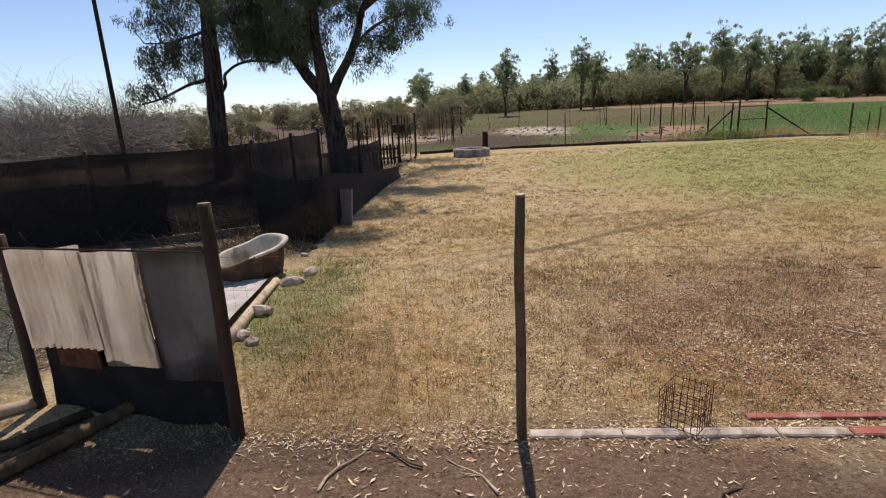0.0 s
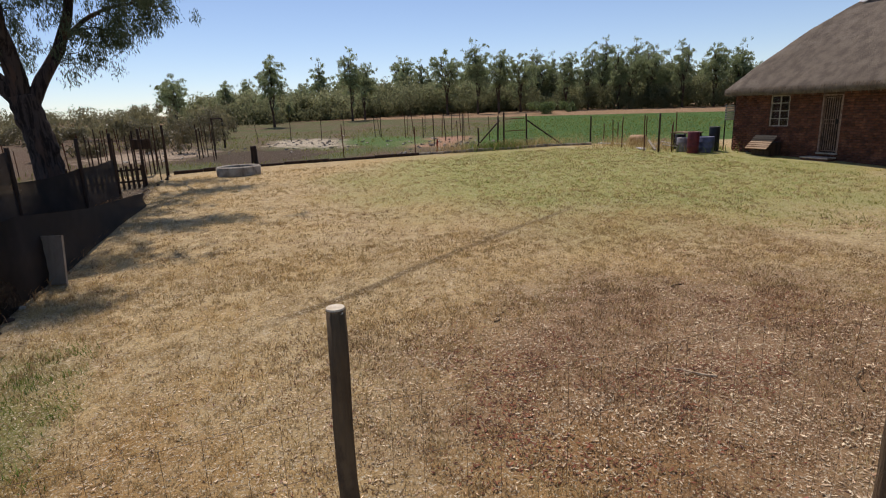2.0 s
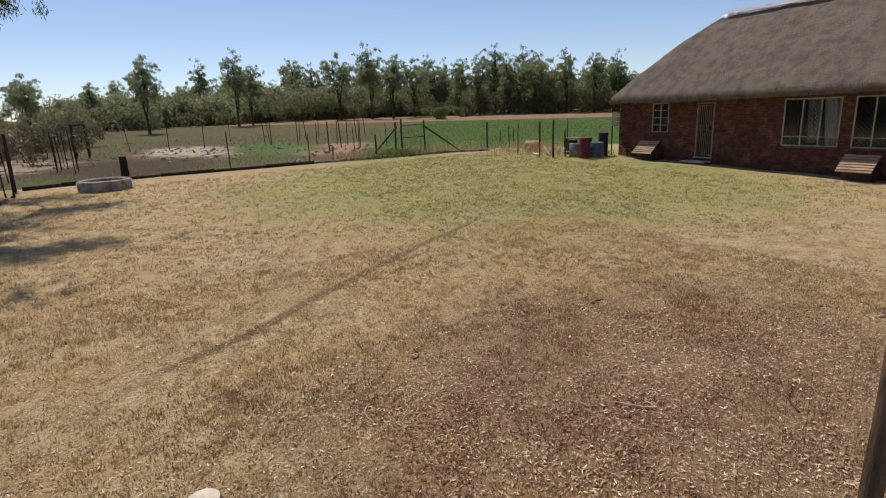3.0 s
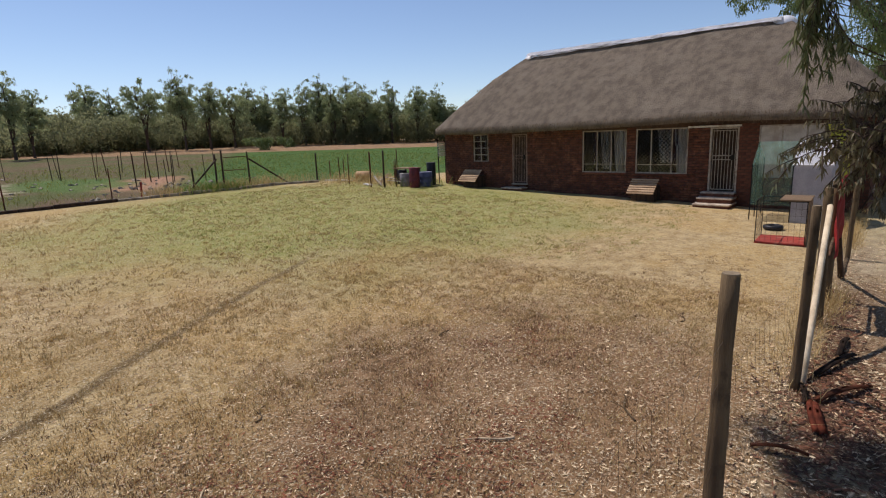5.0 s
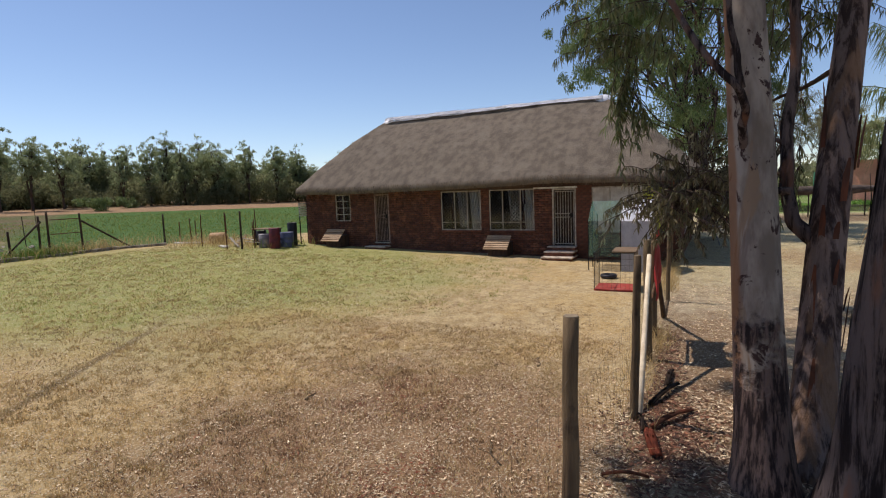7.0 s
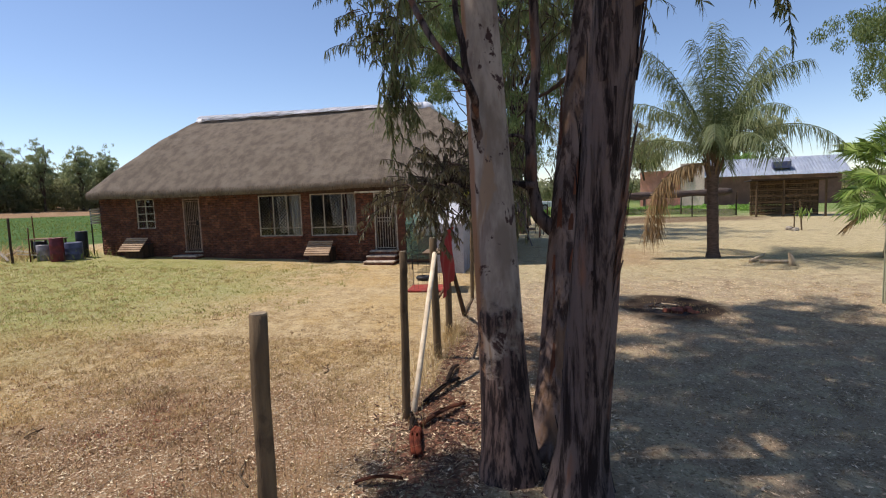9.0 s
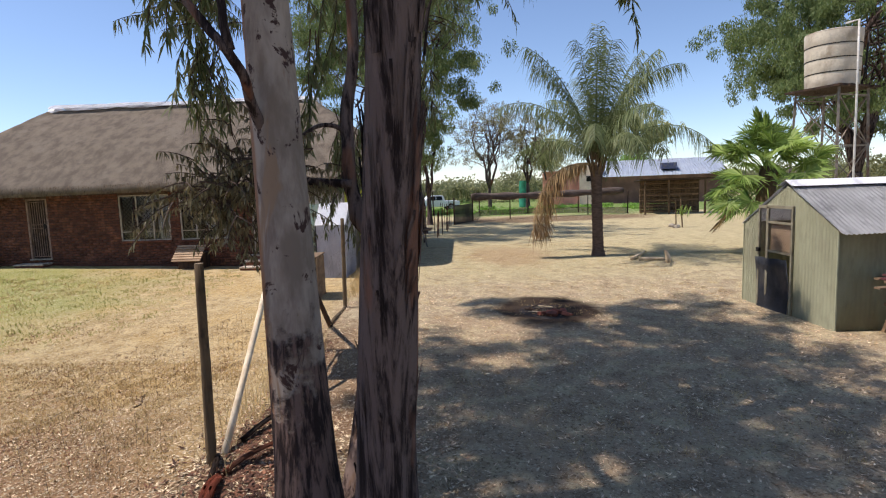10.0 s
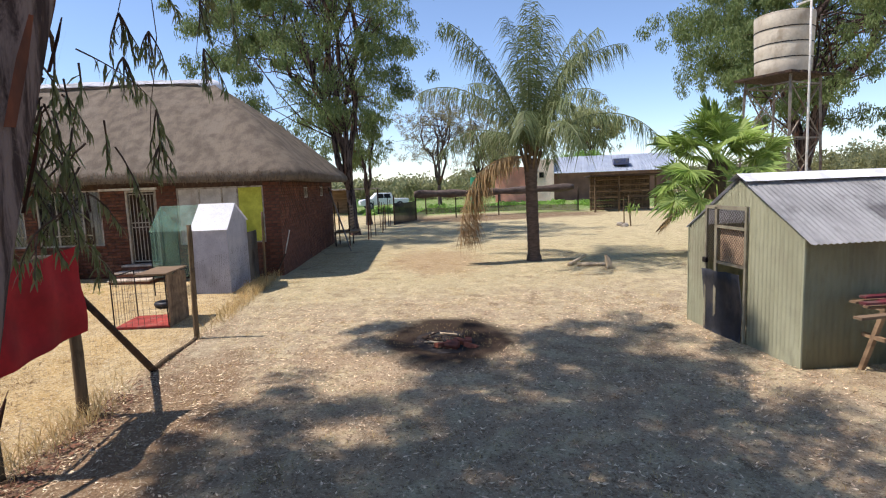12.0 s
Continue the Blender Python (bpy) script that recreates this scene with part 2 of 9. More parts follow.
SHED_WALL = plain("green_washed_tin", srgb(172, 170, 140), srgb(150, 148, 120), 1.6, 0.6, metal=0.05, stain=srgb(150, 144, 118), grain=(1, 1, 0.35))
SHED_ROOF = plain("grey_roof_tin", srgb(206, 204, 202), srgb(182, 180, 178), 1.8, 0.5, metal=0.1, stain=srgb(118, 112, 112), grain=(0.4, 1, 1))
SHED_DARK = plain("dark_door_tin", srgb(76, 78, 84), srgb(54, 56, 62), 3, 0.6, metal=0.2, stain=srgb(104, 100, 98))
RED_SHEET = plain("red_cloth", srgb(176, 28, 32), srgb(140, 18, 24), 2.5, 0.75, bump=0.2)
RED_FADED = plain("faded_red_paint", srgb(176, 112, 94), srgb(150, 86, 72), 6, 0.85, stain=srgb(186, 158, 134))
RED_PAINT = plain("red_paint", srgb(176, 72, 60), srgb(140, 54, 46), 6, 0.8, stain=srgb(160, 130, 112))


def bark_pale():
    """Smooth grey-white gum bark with ochre and dark peeled patches, rough at the foot."""
    n = Nodes("smooth_gum_bark", 0.75, 0, 0.2)
    up = n.stretch(1, 1, 0.35)
    c = n.mix(n.step(n.noise(5, 5, 0.6, up), 0.35, 0.65), srgb(166, 152, 138), srgb(126, 112, 99))
    c = n.mix(n.step(n.noise(2.3, 4, 0.6, n.stretch(1.6, 1.6, 0.25), 0.6), 0.57, 0.63), c, srgb(142, 118, 96))
    c = n.mix(n.calc("MULTIPLY", n.step(n.noise(1.6, 5, 0.65, n.stretch(2.2, 2.2, 0.5), 0.5), 0.5, 0.62), 0.7), c, srgb(112, 96, 88))
    c = n.mix(n.step(n.noise(6.0, 5, 0.65, n.stretch(1, 1, 0.7), 0.6), 0.585, 0.63), c, srgb(66, 47, 42))
    sep = n.add("ShaderNodeSeparateXYZ")
    n.link(n.coord, sep.inputs[0])
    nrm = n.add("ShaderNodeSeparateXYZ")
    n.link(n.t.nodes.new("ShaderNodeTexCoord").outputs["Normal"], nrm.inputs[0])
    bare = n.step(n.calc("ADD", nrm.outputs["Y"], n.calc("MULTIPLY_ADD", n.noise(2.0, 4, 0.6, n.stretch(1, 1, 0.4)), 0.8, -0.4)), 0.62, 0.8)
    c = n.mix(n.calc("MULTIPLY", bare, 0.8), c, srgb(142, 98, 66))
    foot = n.step(n.calc("ADD", sep.outputs["Z"], n.calc("MULTIPLY_ADD", n.noise(4.5, 6, 0.65), 3.0, -1.5)), 1.45, 1.0)
    fibres = n.noise(16, 6, 0.65, n.stretch(1, 1, 0.12))
    rough_bark = n.mix(n.step(fibres, 0.42, 0.58), srgb(44, 33, 31), srgb(116, 94, 84))
    n.colour(n.mix(foot, c, rough_bark))
    h = n.calc("ADD", n.calc("MULTIPLY", n.noise(9, 4, 0.6, up), 0.35), n.calc("MULTIPLY", fibres, n.calc("MULTIPLY_ADD", foot, 1.6, 0.05)))
    n.bump(h, 0.9, 0.02)
    return n.mat


def bark_dark(name="fibrous_gum_bark", a=srgb(40, 32, 31), b=srgb(104, 90, 85), peel=srgb(120, 86, 70)):
    """Dark stringy bark in long upright strips, with some ochre where it has come off."""
    n = Nodes(name, 0.9, 0, 0.15)
    strips = n.noise(11, 6, 0.7, n.stretch(1, 1, 0.09), 0.4)
    c = n.mix(n.step(strips, 0.42, 0.57), a, b)
    c = n.mix(n.calc("MULTIPLY", n.step(n.noise(5.5, 6, 0.7, n.stretch(1, 1, 0.3), 0.5), 0.55, 0.62), 0.35), c, tuple(min(1, x * 1.4) for x in b[:3]) + (1,))
    c = n.mix(n.calc("MULTIPLY", n.step(n.noise(2.2, 4, 0.55, n.stretch(1.5, 1.5, 0.3)), 0.56, 0.63), 0.8), c, peel)
    n.colour(c)
    n.bump(n.calc("ADD", strips, n.calc("MULTIPLY", n.noise(40, 3, 0.6, n.stretch(1, 1, 0.2)), 0.3)), 1.0, 0.035)
    return n.mat


GUM_BLACK = bark_dark("blackish_gum_bark", srgb(40, 34, 32), srgb(78, 68, 64), srgb(92, 72, 62))
SLAB = plain("pale_fibre_cement", srgb(202, 194, 184), srgb(176, 166, 156), 4, 0.9, stain=srgb(164, 150, 138))
GUM_PALE = bark_pale()
GUM_DARK = bark_dark()
GUM_BROWN = bark_dark("peeling_gum_bark", srgb(66, 52, 47), srgb(130, 110, 101), srgb(134, 104, 82))
TWIG = plain("twig_bark", srgb(92, 74, 62), srgb(62, 50, 42), 12, 0.9)
LEAF_GUM = leafy("gum_leaves", srgb(92, 104, 62), srgb(132, 130, 90), 0.35)
LEAF_DRY = leafy("dull_brown_leaves", srgb(96, 92, 64), srgb(132, 120, 90), 0.25)
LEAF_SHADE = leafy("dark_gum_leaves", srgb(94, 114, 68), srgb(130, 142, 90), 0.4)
LEAF_PEN = leafy("pen_gum_leaves", srgb(72, 88, 64), srgb(102, 112, 84), 0.3)
# far, belt and undergrowth leaves: distance haze is put into paler colours
LEAF_FAR = leafy("far_tree_leaves", srgb(152, 160, 112), srgb(186, 186, 140), 0.55)
LEAF_BELT = leafy("belt_tree_leaves", srgb(144, 156, 114), srgb(162, 168, 126), 0.65, 0.9)
LEAF_SCRUB = leafy("undergrowth_leaves", srgb(140, 145, 106), srgb(152, 150, 112), 0.7, 0.9)
LEAF_EDGE = leafy("edge_bush_leaves", srgb(112, 118, 84), srgb(126, 124, 92), 0.6, 0.9)
LEAF_OLIVE = leafy("olive_bush_leaves", srgb(122, 118, 86), srgb(154, 144, 108), 0.45)
LEAF_LIME = leafy("lime_bush_leaves", srgb(120, 160, 70), srgb(150, 184, 92), 0.4)
LEAF_PALM = leafy("palm_leaflets", srgb(88, 104, 66), srgb(128, 136, 94), 0.35)
LEAF_FAN = leafy("fan_palm_leaves", srgb(118, 148, 68), srgb(170, 190, 108), 0.45)
LEAF_DEAD = leafy("dead_leaflets", srgb(178, 150, 108), srgb(146, 118, 82), 0.25, 0.8)
THORN = plain("grey_thorn_twigs", srgb(158, 148, 138), srgb(122, 112, 102), 6, 0.95, vary=0.3, island=True)
NET_DARK = netting("brown_shade_net", srgb(40, 31, 27), 0.94)
NET_CLOTH = netting("black_net_cloth", srgb(34, 28, 26), 0.94)
NET_GREEN = netting("green_shade_net", srgb(138, 182, 158), 0.32)
NET_GREY = netting("grey_shade_net", srgb(112, 98, 86), 0.72)
NET_FINE = netting("fine_wire_net", srgb(120, 104, 80), 0.22)
LITTER = plain("dry_leaf_litter", srgb(232, 212, 176), srgb(160, 122, 92), 14, 0.8, vary=0.45, island=True)
BARK_STRIP = plain("fallen_bark", srgb(120, 68, 46), srgb(80, 52, 40), 9, 0.9, grain=(1, 1, 0.3))
ASH = plain("ash_and_char", srgb(50, 42, 38), srgb(32, 27, 25), 7, 0.95, stain=srgb(84, 76, 70))


def pane_glass():
    n = Nodes("window_glass", 0.08, 0.0, 0.5)
    n.bsdf.inputs["Base Color"].default_value = (0.75, 0.78, 0.78, 1)
    n.bsdf.inputs["Transmission Weight"].default_value = 1.0
    n.bsdf.inputs["IOR"].default_value = 1.45
    return n.mat


def fibreglass():
    """Old corrugated sheet that lets some sun through."""
    n = Nodes("aged_fibreglass", 0.6, 0.0, 0.3)
    c = n.mix(n.step(n.noise(2.5, 5, 0.6, n.stretch(1, 1, 0.3)), 0.35, 0.65), srgb(232, 222, 206), srgb(204, 190, 172))
    c = n.mix(n.calc("MULTIPLY", n.step(n.noise(6, 5, 0.65, n.stretch(1.5, 1.5, 0.2)), 0.55, 0.68), 0.6), c, srgb(140, 120, 100))
    n.colour(c)
    tr = n.add("ShaderNodeBsdfTranslucent")
    n.link(c, tr.inputs["Color"])
    mx = n.add("ShaderNodeMixShader", Fac=0.55)
    n.link(n.bsdf.outputs["BSDF"], mx.inputs[1])
    n.link(tr.outputs["BSDF"], mx.inputs[2])
    n.link(mx.outputs["Shader"], n.t.nodes["Material Output"].inputs["Surface"])
    return n.mat


FIBREGLASS = fibreglass()
GLASS = pane_glass()


def land():
    """The ground: worn straw-coloured lawn, greener by the house, bare yard, veld and the green field."""
    n = Nodes("dry_lawn_and_veld", 0.95, 0, 0.1)
    fine = n.noise(26, 6, 0.7)
    mid = n.noise(3.1, 5, 0.62)
    wide = n.noise(0.55, 4, 0.55)
    straw = n.mix(n.step(mid, 0.34, 0.66), srgb(230, 202, 150), srgb(196, 166, 116))
    straw = n.mix(n.calc("MULTIPLY", n.step(wide, 0.42, 0.66), 0.6), straw, srgb(220, 182, 116))
    brown = n.mix(n.step(mid, 0.3, 0.7), srgb(140, 100, 72), srgb(186, 148, 112))
    green = n.mix(n.step(mid, 0.34, 0.66), srgb(142, 156, 74), srgb(180, 176, 100))
    c = n.mix(n.calc("MULTIPLY", blob(n, (4.6, 5.4), 3.3, 2.6, 1.3, 0.5, 0.5, 0.9), 0.85), straw, brown)
    lush = blob(n, (12.5, 16.5), 9.5, 9.0, 1.12, 0.6, 0.3, 0.4)
    c = n.mix(n.calc("MULTIPLY", lush, 0.85), c, green)
    c = n.mix(n.calc("MULTIPLY", blob(n, (-1.9, 6.6), 0.9, 2.2, 1.2, 0.3, 0.6, 1.5), 0.75), c, srgb(118, 128, 62))
    c = n.mix(n.calc("MULTIPLY", blob(n, (-0.6, 5.0), 1.2, 1.8, 1.2, 0.4, 0.6, 1.2), 0.5), c, srgb(182, 130, 62))
    c = n.mix(n.calc("MULTIPLY", blob(n, (2.2, 4.3), 1.6, 1.0, 1.2, 0.4, 0.6, 1.2), 0.45), c, srgb(186, 140, 80))
    # brown pen soil, coloured darker for the shade of nets and trees
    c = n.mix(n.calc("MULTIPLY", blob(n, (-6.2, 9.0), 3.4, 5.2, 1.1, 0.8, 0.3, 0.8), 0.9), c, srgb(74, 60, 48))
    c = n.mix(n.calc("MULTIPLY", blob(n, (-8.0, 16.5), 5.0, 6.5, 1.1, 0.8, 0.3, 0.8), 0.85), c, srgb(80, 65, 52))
    # a darker, slightly bent line across the lawn
    sep = n.add("ShaderNodeSeparateXYZ")
    n.link(n.coord, sep.inputs[0])
    bend = n.calc("MULTIPLY_ADD", n.noise(0.35, 2), 0.5, -0.25)
    off = n.calc("SUBTRACT", n.calc("SUBTRACT", sep.outputs["Y"], n.calc("MULTIPLY_ADD", sep.outputs["X"], 0.545, 7.72)), bend)
    line = n.calc("MULTIPLY", n.step(n.calc("ABSOLUTE", off), 0.14, 0.04), n.step(sep.outputs["X"], 0.2, 1.2))
    line = n.calc("MULTIPLY", line, n.step(sep.outputs["X"], 8.5, 6.5))
    c = n.mix(n.calc("MULTIPLY", line, 0.75), c, srgb(116, 94, 62))
    # bare yard beyond the fence
    bare = n.mix(n.step(mid, 0.3, 0.7), srgb(214, 195, 160), srgb(174, 152, 122))
    yard = n.step(n.calc("ADD", sep.outputs["Y"], n.calc("MULTIPLY_ADD", n.noise(0.9, 4), 1.0, -0.5)), 3.5, 2.7)
    c = n.mix(yard, c, bare)
    strip = blob(n, (-0.6, 2.1), 5.4, 1.75, 1.2, 0.75, 0.4, 1.3)
    c = n.mix(n.calc("MULTIPLY", strip, 0.9), c, srgb(134, 104, 84))
    c = n.mix(n.calc("MULTIPLY", blob(n, (5.9, 2.4), 2.0, 1.0, 1.2, 0.7, 0.35, 1.4), 0.8), c, srgb(122, 92, 72))
    c = n.mix(n.calc("MULTIPLY", blob(n, (-2.6, 3.7), 1.1, 0.5, 1.2, 0.8, 0.3, 1.6), 0.7), c, srgb(100, 80, 64))
    c = n.mix(n.calc("MULTIPLY", n.calc("MULTIPLY", yard, n.step(n.calc("ADD", sep.outputs["X"], n.calc("MULTIPLY_ADD", n.noise(0.8, 4), 5.0, -2.5)), 13, 18)), 0.85), c, srgb(206, 191, 146))
    c = n.mix(n.calc("MULTIPLY", blob(n, (8.4, -1.2), 4.4, 4.0, 1.15, 0.7, 0.5, 0.8), 0.45), c, srgb(190, 156, 122))
    tuft = n.calc("MULTIPLY", n.calc("MULTIPLY", yard, n.calc("MULTIPLY_ADD", strip, -0.9, 1.0)), n.step(n.noise(2.3, 6, 0.62), 0.47, 0.62))
    c = n.mix(n.calc("MULTIPLY", tuft, 0.6), c, srgb(230, 210, 164))
    c = n.mix(n.calc("MULTIPLY", n.calc("MULTIPLY", yard, n.step(n.noise(1.5, 6, 0.66), 0.54, 0.66)), 0.55), c, srgb(132, 108, 82))
    c = n.mix(n.calc("MULTIPLY", blob(n, (8.6, 2.3), 3.6, 0.9, 1.2, 0.6, 0.5, 1.1), 0.7), c, srgb(142, 106, 76))
    c = n.mix(n.calc("MULTIPLY", blob(n, (20.5, -1.5), 3.0, 1.6, 1.2, 0.5, 0.6, 1.2), 0.5), c, srgb(176, 136, 100))
    c = n.mix(n.calc("MULTIPLY", blob(n, (40.5, -7.5), 4.0, 8.0, 1.2, 0.6, 0.4, 0.5), 0.85), c, srgb(122, 96, 74))
    # veld past the far kerb, with sandy places
    veld = n.mix(n.step(n.noise(0.45, 5, 0.6), 0.35, 0.62), srgb(122, 102, 78), srgb(98, 108, 62))
    past = n.step(sep.outputs["Y"], 24.6, 24.9)
    c = n.mix(past, c, veld)
    # shade behind the pen nets, put into the soil colour
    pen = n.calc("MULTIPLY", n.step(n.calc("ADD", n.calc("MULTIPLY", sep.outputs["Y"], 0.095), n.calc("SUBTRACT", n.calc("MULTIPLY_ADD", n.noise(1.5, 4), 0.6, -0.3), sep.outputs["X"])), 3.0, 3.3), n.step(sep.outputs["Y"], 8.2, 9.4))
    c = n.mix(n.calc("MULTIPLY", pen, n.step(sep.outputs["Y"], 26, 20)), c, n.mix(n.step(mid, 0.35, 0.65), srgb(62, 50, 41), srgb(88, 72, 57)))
    c = n.mix(n.calc("MULTIPLY", blob(n, (-15.0, 40.0), 17.0, 19.0, 1.1, 0.85, 0.25, 0.3), 0.85), c, srgb(112, 90, 74))
    c = n.mix(blob(n, (6.3, 35.0), 2.6, 4.0, 1.2, 0.5, 1.0, 1.6), c, srgb(208, 192, 164))
    c = n.mix(blob(n, (13.4, 30.0), 3.4, 3.6, 1.2, 0.8, 0.4, 0.7), c, srgb(196, 150, 120))
    c = n.mix(n.calc("MULTIPLY", blob(n, (10.4, 33.5), 2.6, 4.4, 1.2, 0.7, 0.4, 0.7), 0.85), c, srgb(92, 128, 62))
    c = n.mix(blob(n, (-2.0, 33.0), 3.2, 3.4, 1.2, 0.5, 1.0, 1.4), c, srgb(190, 168, 142))
    c = n.mix(n.calc("MULTIPLY", blob(n, (2.6, 29.0), 3.2, 3.6, 1.2, 0.7, 0.5, 0.9), 0.9), c, srgb(88, 72, 60))
    # the green field and the dry strip under the trees
    side = n.calc("SUBTRACT", sep.outputs["X"], n.calc("MULTIPLY_ADD", sep.outputs["Y"], 0.75, -10.0))
    field = n.calc("MULTIPLY", n.step(side, 0.0, 3.0), n.step(n.calc("ADD", sep.outputs["Y"], n.calc("MULTIPLY", sep.outputs["X"], 0.42)), 31.0, 32.0))
    far = n.calc("ADD", sep.outputs["Y"], n.calc("MULTIPLY", sep.outputs["X"], 0.62))
    field = n.calc("MULTIPLY", field, n.step(far, 77, 75))
    dry = n.calc("MULTIPLY", n.step(far, 75, 77), n.step(sep.outputs["Y"], 20, 40))
    c = n.mix(dry, c, n.mix(n.step(n.noise(0.7, 5), 0.35, 0.65), srgb(186, 150, 116), srgb(160, 128, 92)))
    c = n.mix(n.calc("MULTIPLY", blob(n, (70, -14), 26, 26, 1.1, 0.9, 0.2, 0.2), 0.85), c, srgb(100, 140, 58))
    pit = blob(n, (12.0, -0.95), 1.3, 0.95, 1.25, 0.8, 0.3, 1.6)
    speck = n.step(fine, 0.5, 0.7)
    c = n.mix(n.calc("MULTIPLY", speck, n.calc("MULTIPLY_ADD", lush, -0.5, 0.82)), c, srgb(86, 67, 48))
    c = n.mix(n.calc("MULTIPLY", n.step(n.noise(44, 4, 0.7), 0.55, 0.62), n.calc("MULTIPLY", n.calc("MULTIPLY_ADD", strip, -0.6, 0.85), n.calc("MULTIPLY_ADD", n.calc("MAXIMUM", past, n.calc("MULTIPLY", yard, 0.6)), -0.75, 1.0))), c, srgb(246, 232, 200))
    c = n.mix(n.calc("MULTIPLY", n.step(n.noise(9, 6, 0.75), 0.54, 0.64), n.calc("MULTIPLY_ADD", lush, -0.4, 0.58)), c, srgb(110, 84, 56))
    c = n.mix(n.calc("MULTIPLY", pit, 0.93), c, srgb(52, 39, 34))
    c = n.mix(field, c, n.mix(n.step(n.noise(1.2, 5, 0.6), 0.35, 0.65), srgb(76, 106, 54), srgb(98, 126, 64)))
    tone = n.add("ShaderNodeHueSaturation", Saturation=0.98, Value=0.78)
    n.link(c, tone.inputs["Color"])
    n.colour(tone.outputs["Color"])
    n.bump(n.calc("ADD", fine, n.calc("MULTIPLY", mid, 1.2)), 1.0, 0.04)
    return n.mat


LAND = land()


# ---- ground: one sheet to the horizon ----
def build_ground():
    def axis(lo, hi):
        near = np.arange(lo, hi + 0.01, 0.35)
        out = np.geomspace(1.0, 900.0, 34)
        return np.concatenate([lo - out[::-1], near, hi + out])
    xs, ys = axis(-8, 30), axis(-14, 30)
    X, Y = np.meshgrid(xs, ys)
    Z = ground_z(X, Y)
    for i in range(len(ys)):
        for j in range(len(xs)):
            x, y = X[i, j], Y[i, j]
            near = 1.0 if (-8 < x < 30 and -14 < y < 30) else 0.0
            Z[i, j] += near * 0.02 * noise.noise(Vector((x * 0.9, y * 0.9, 0.3)))
            d = math.hypot((x - 11.95) / 0.95, (y + 0.9) / 0.7)
            if d < 1.4:
                Z[i, j] += 0.05 * math.exp(-((d - 1.05) / 0.2) ** 2) - 0.06 * max(0, 1 - d)
    nx, ny = len(xs), len(ys)
    idx = np.arange(nx * ny).reshape(ny, nx)
    quads = np.stack([idx[:-1, :-1], idx[:-1, 1:], idx[1:, 1:], idx[1:, :-1]], -1).reshape(-1, 4)
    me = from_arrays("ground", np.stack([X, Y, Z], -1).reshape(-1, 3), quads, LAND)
    me.polygons.foreach_set("use_smooth", [True] * len(me.polygons))
    tagged(new("ground", me), "dry straw-coloured lawn, bare yard and green field", "ground", kind="structure")


build_ground()


# ---- the thatched house: local x runs into the house, local y along its front ----
HOUSE_TURN = -3.43
LENGTH, DEPTH = 15.0, 8.6
house = thing("house", "long red brick farmhouse under a grey thatched roof", "house", (19.1, 2.8, 0), turn=HOUSE_TURN)
FRONT_HOLES = [(12.65, 13.42, 1.41, 2.52), (10.75, 11.45, 0.55, 2.48), (6.75, 8.4, 1.03, 2.5), (4.72, 6.42, 1.02, 2.5), (3.25, 4.07, 0.5, 2.46), (0.42, 2.72, 0.95, 2.48)]
END_HOLES = [(3.1, 3.75, 2.05, 2.4), (5.9, 6.55, 2.05, 2.4)]


def wall_slab(bm, length, holes, z0, z1, put):
    """A thick wall as butted blocks round its openings; put maps (along, in, up) to the house."""
    cuts = sorted({0.0, length, *[h[0] for h in holes], *[h[1] for h in holes]})
    for a, b in zip(cuts, cuts[1:]):
        mid = (a + b) / 2
        spans, low = [], z0
        for h in sorted((h for h in holes if h[0] < mid < h[1]), key=lambda h: h[2]):
            spans.append((low, h[2]))
            low = h[3]
        spans.append((low, z1))
        for c, d in spans:
            if d - c > 0.01:
                vs = box(bm, a, b, 0.012, 0.23, c, d)
                for v in vs:
                    v.co = put(*v.co)


def lay_bricks(length, holes, z0, z1):
    """The courses of one wall: (from, to, low, high) of each brick face in stretcher bond."""
    rng = random.Random(7)
    rows = int((z1 - z0) / 0.086)
    for r in range(rows):
        z = z0 + r * 0.086
        u = -0.117 * (r % 2)
        while u < length:
            a, b = max(u, 0), min(u + 0.222, length)
            u += 0.234
            for h in holes:
                if z + 0.074 > h[2] and z < h[3]:
                    if a < h[0] < b:
                        b = h[0]
                    elif a < h[1] < b:
                        a = h[1]
                    elif h[0] <= a and b <= h[1]:
                        b = a
            if b - a > 0.03:
                yield a, b, z, z + 0.074, rng.random()


def front_put(u, v, z):
    return Vector((v, u, z))


def end_put(u, v, z):
    return Vector((u, v, z))


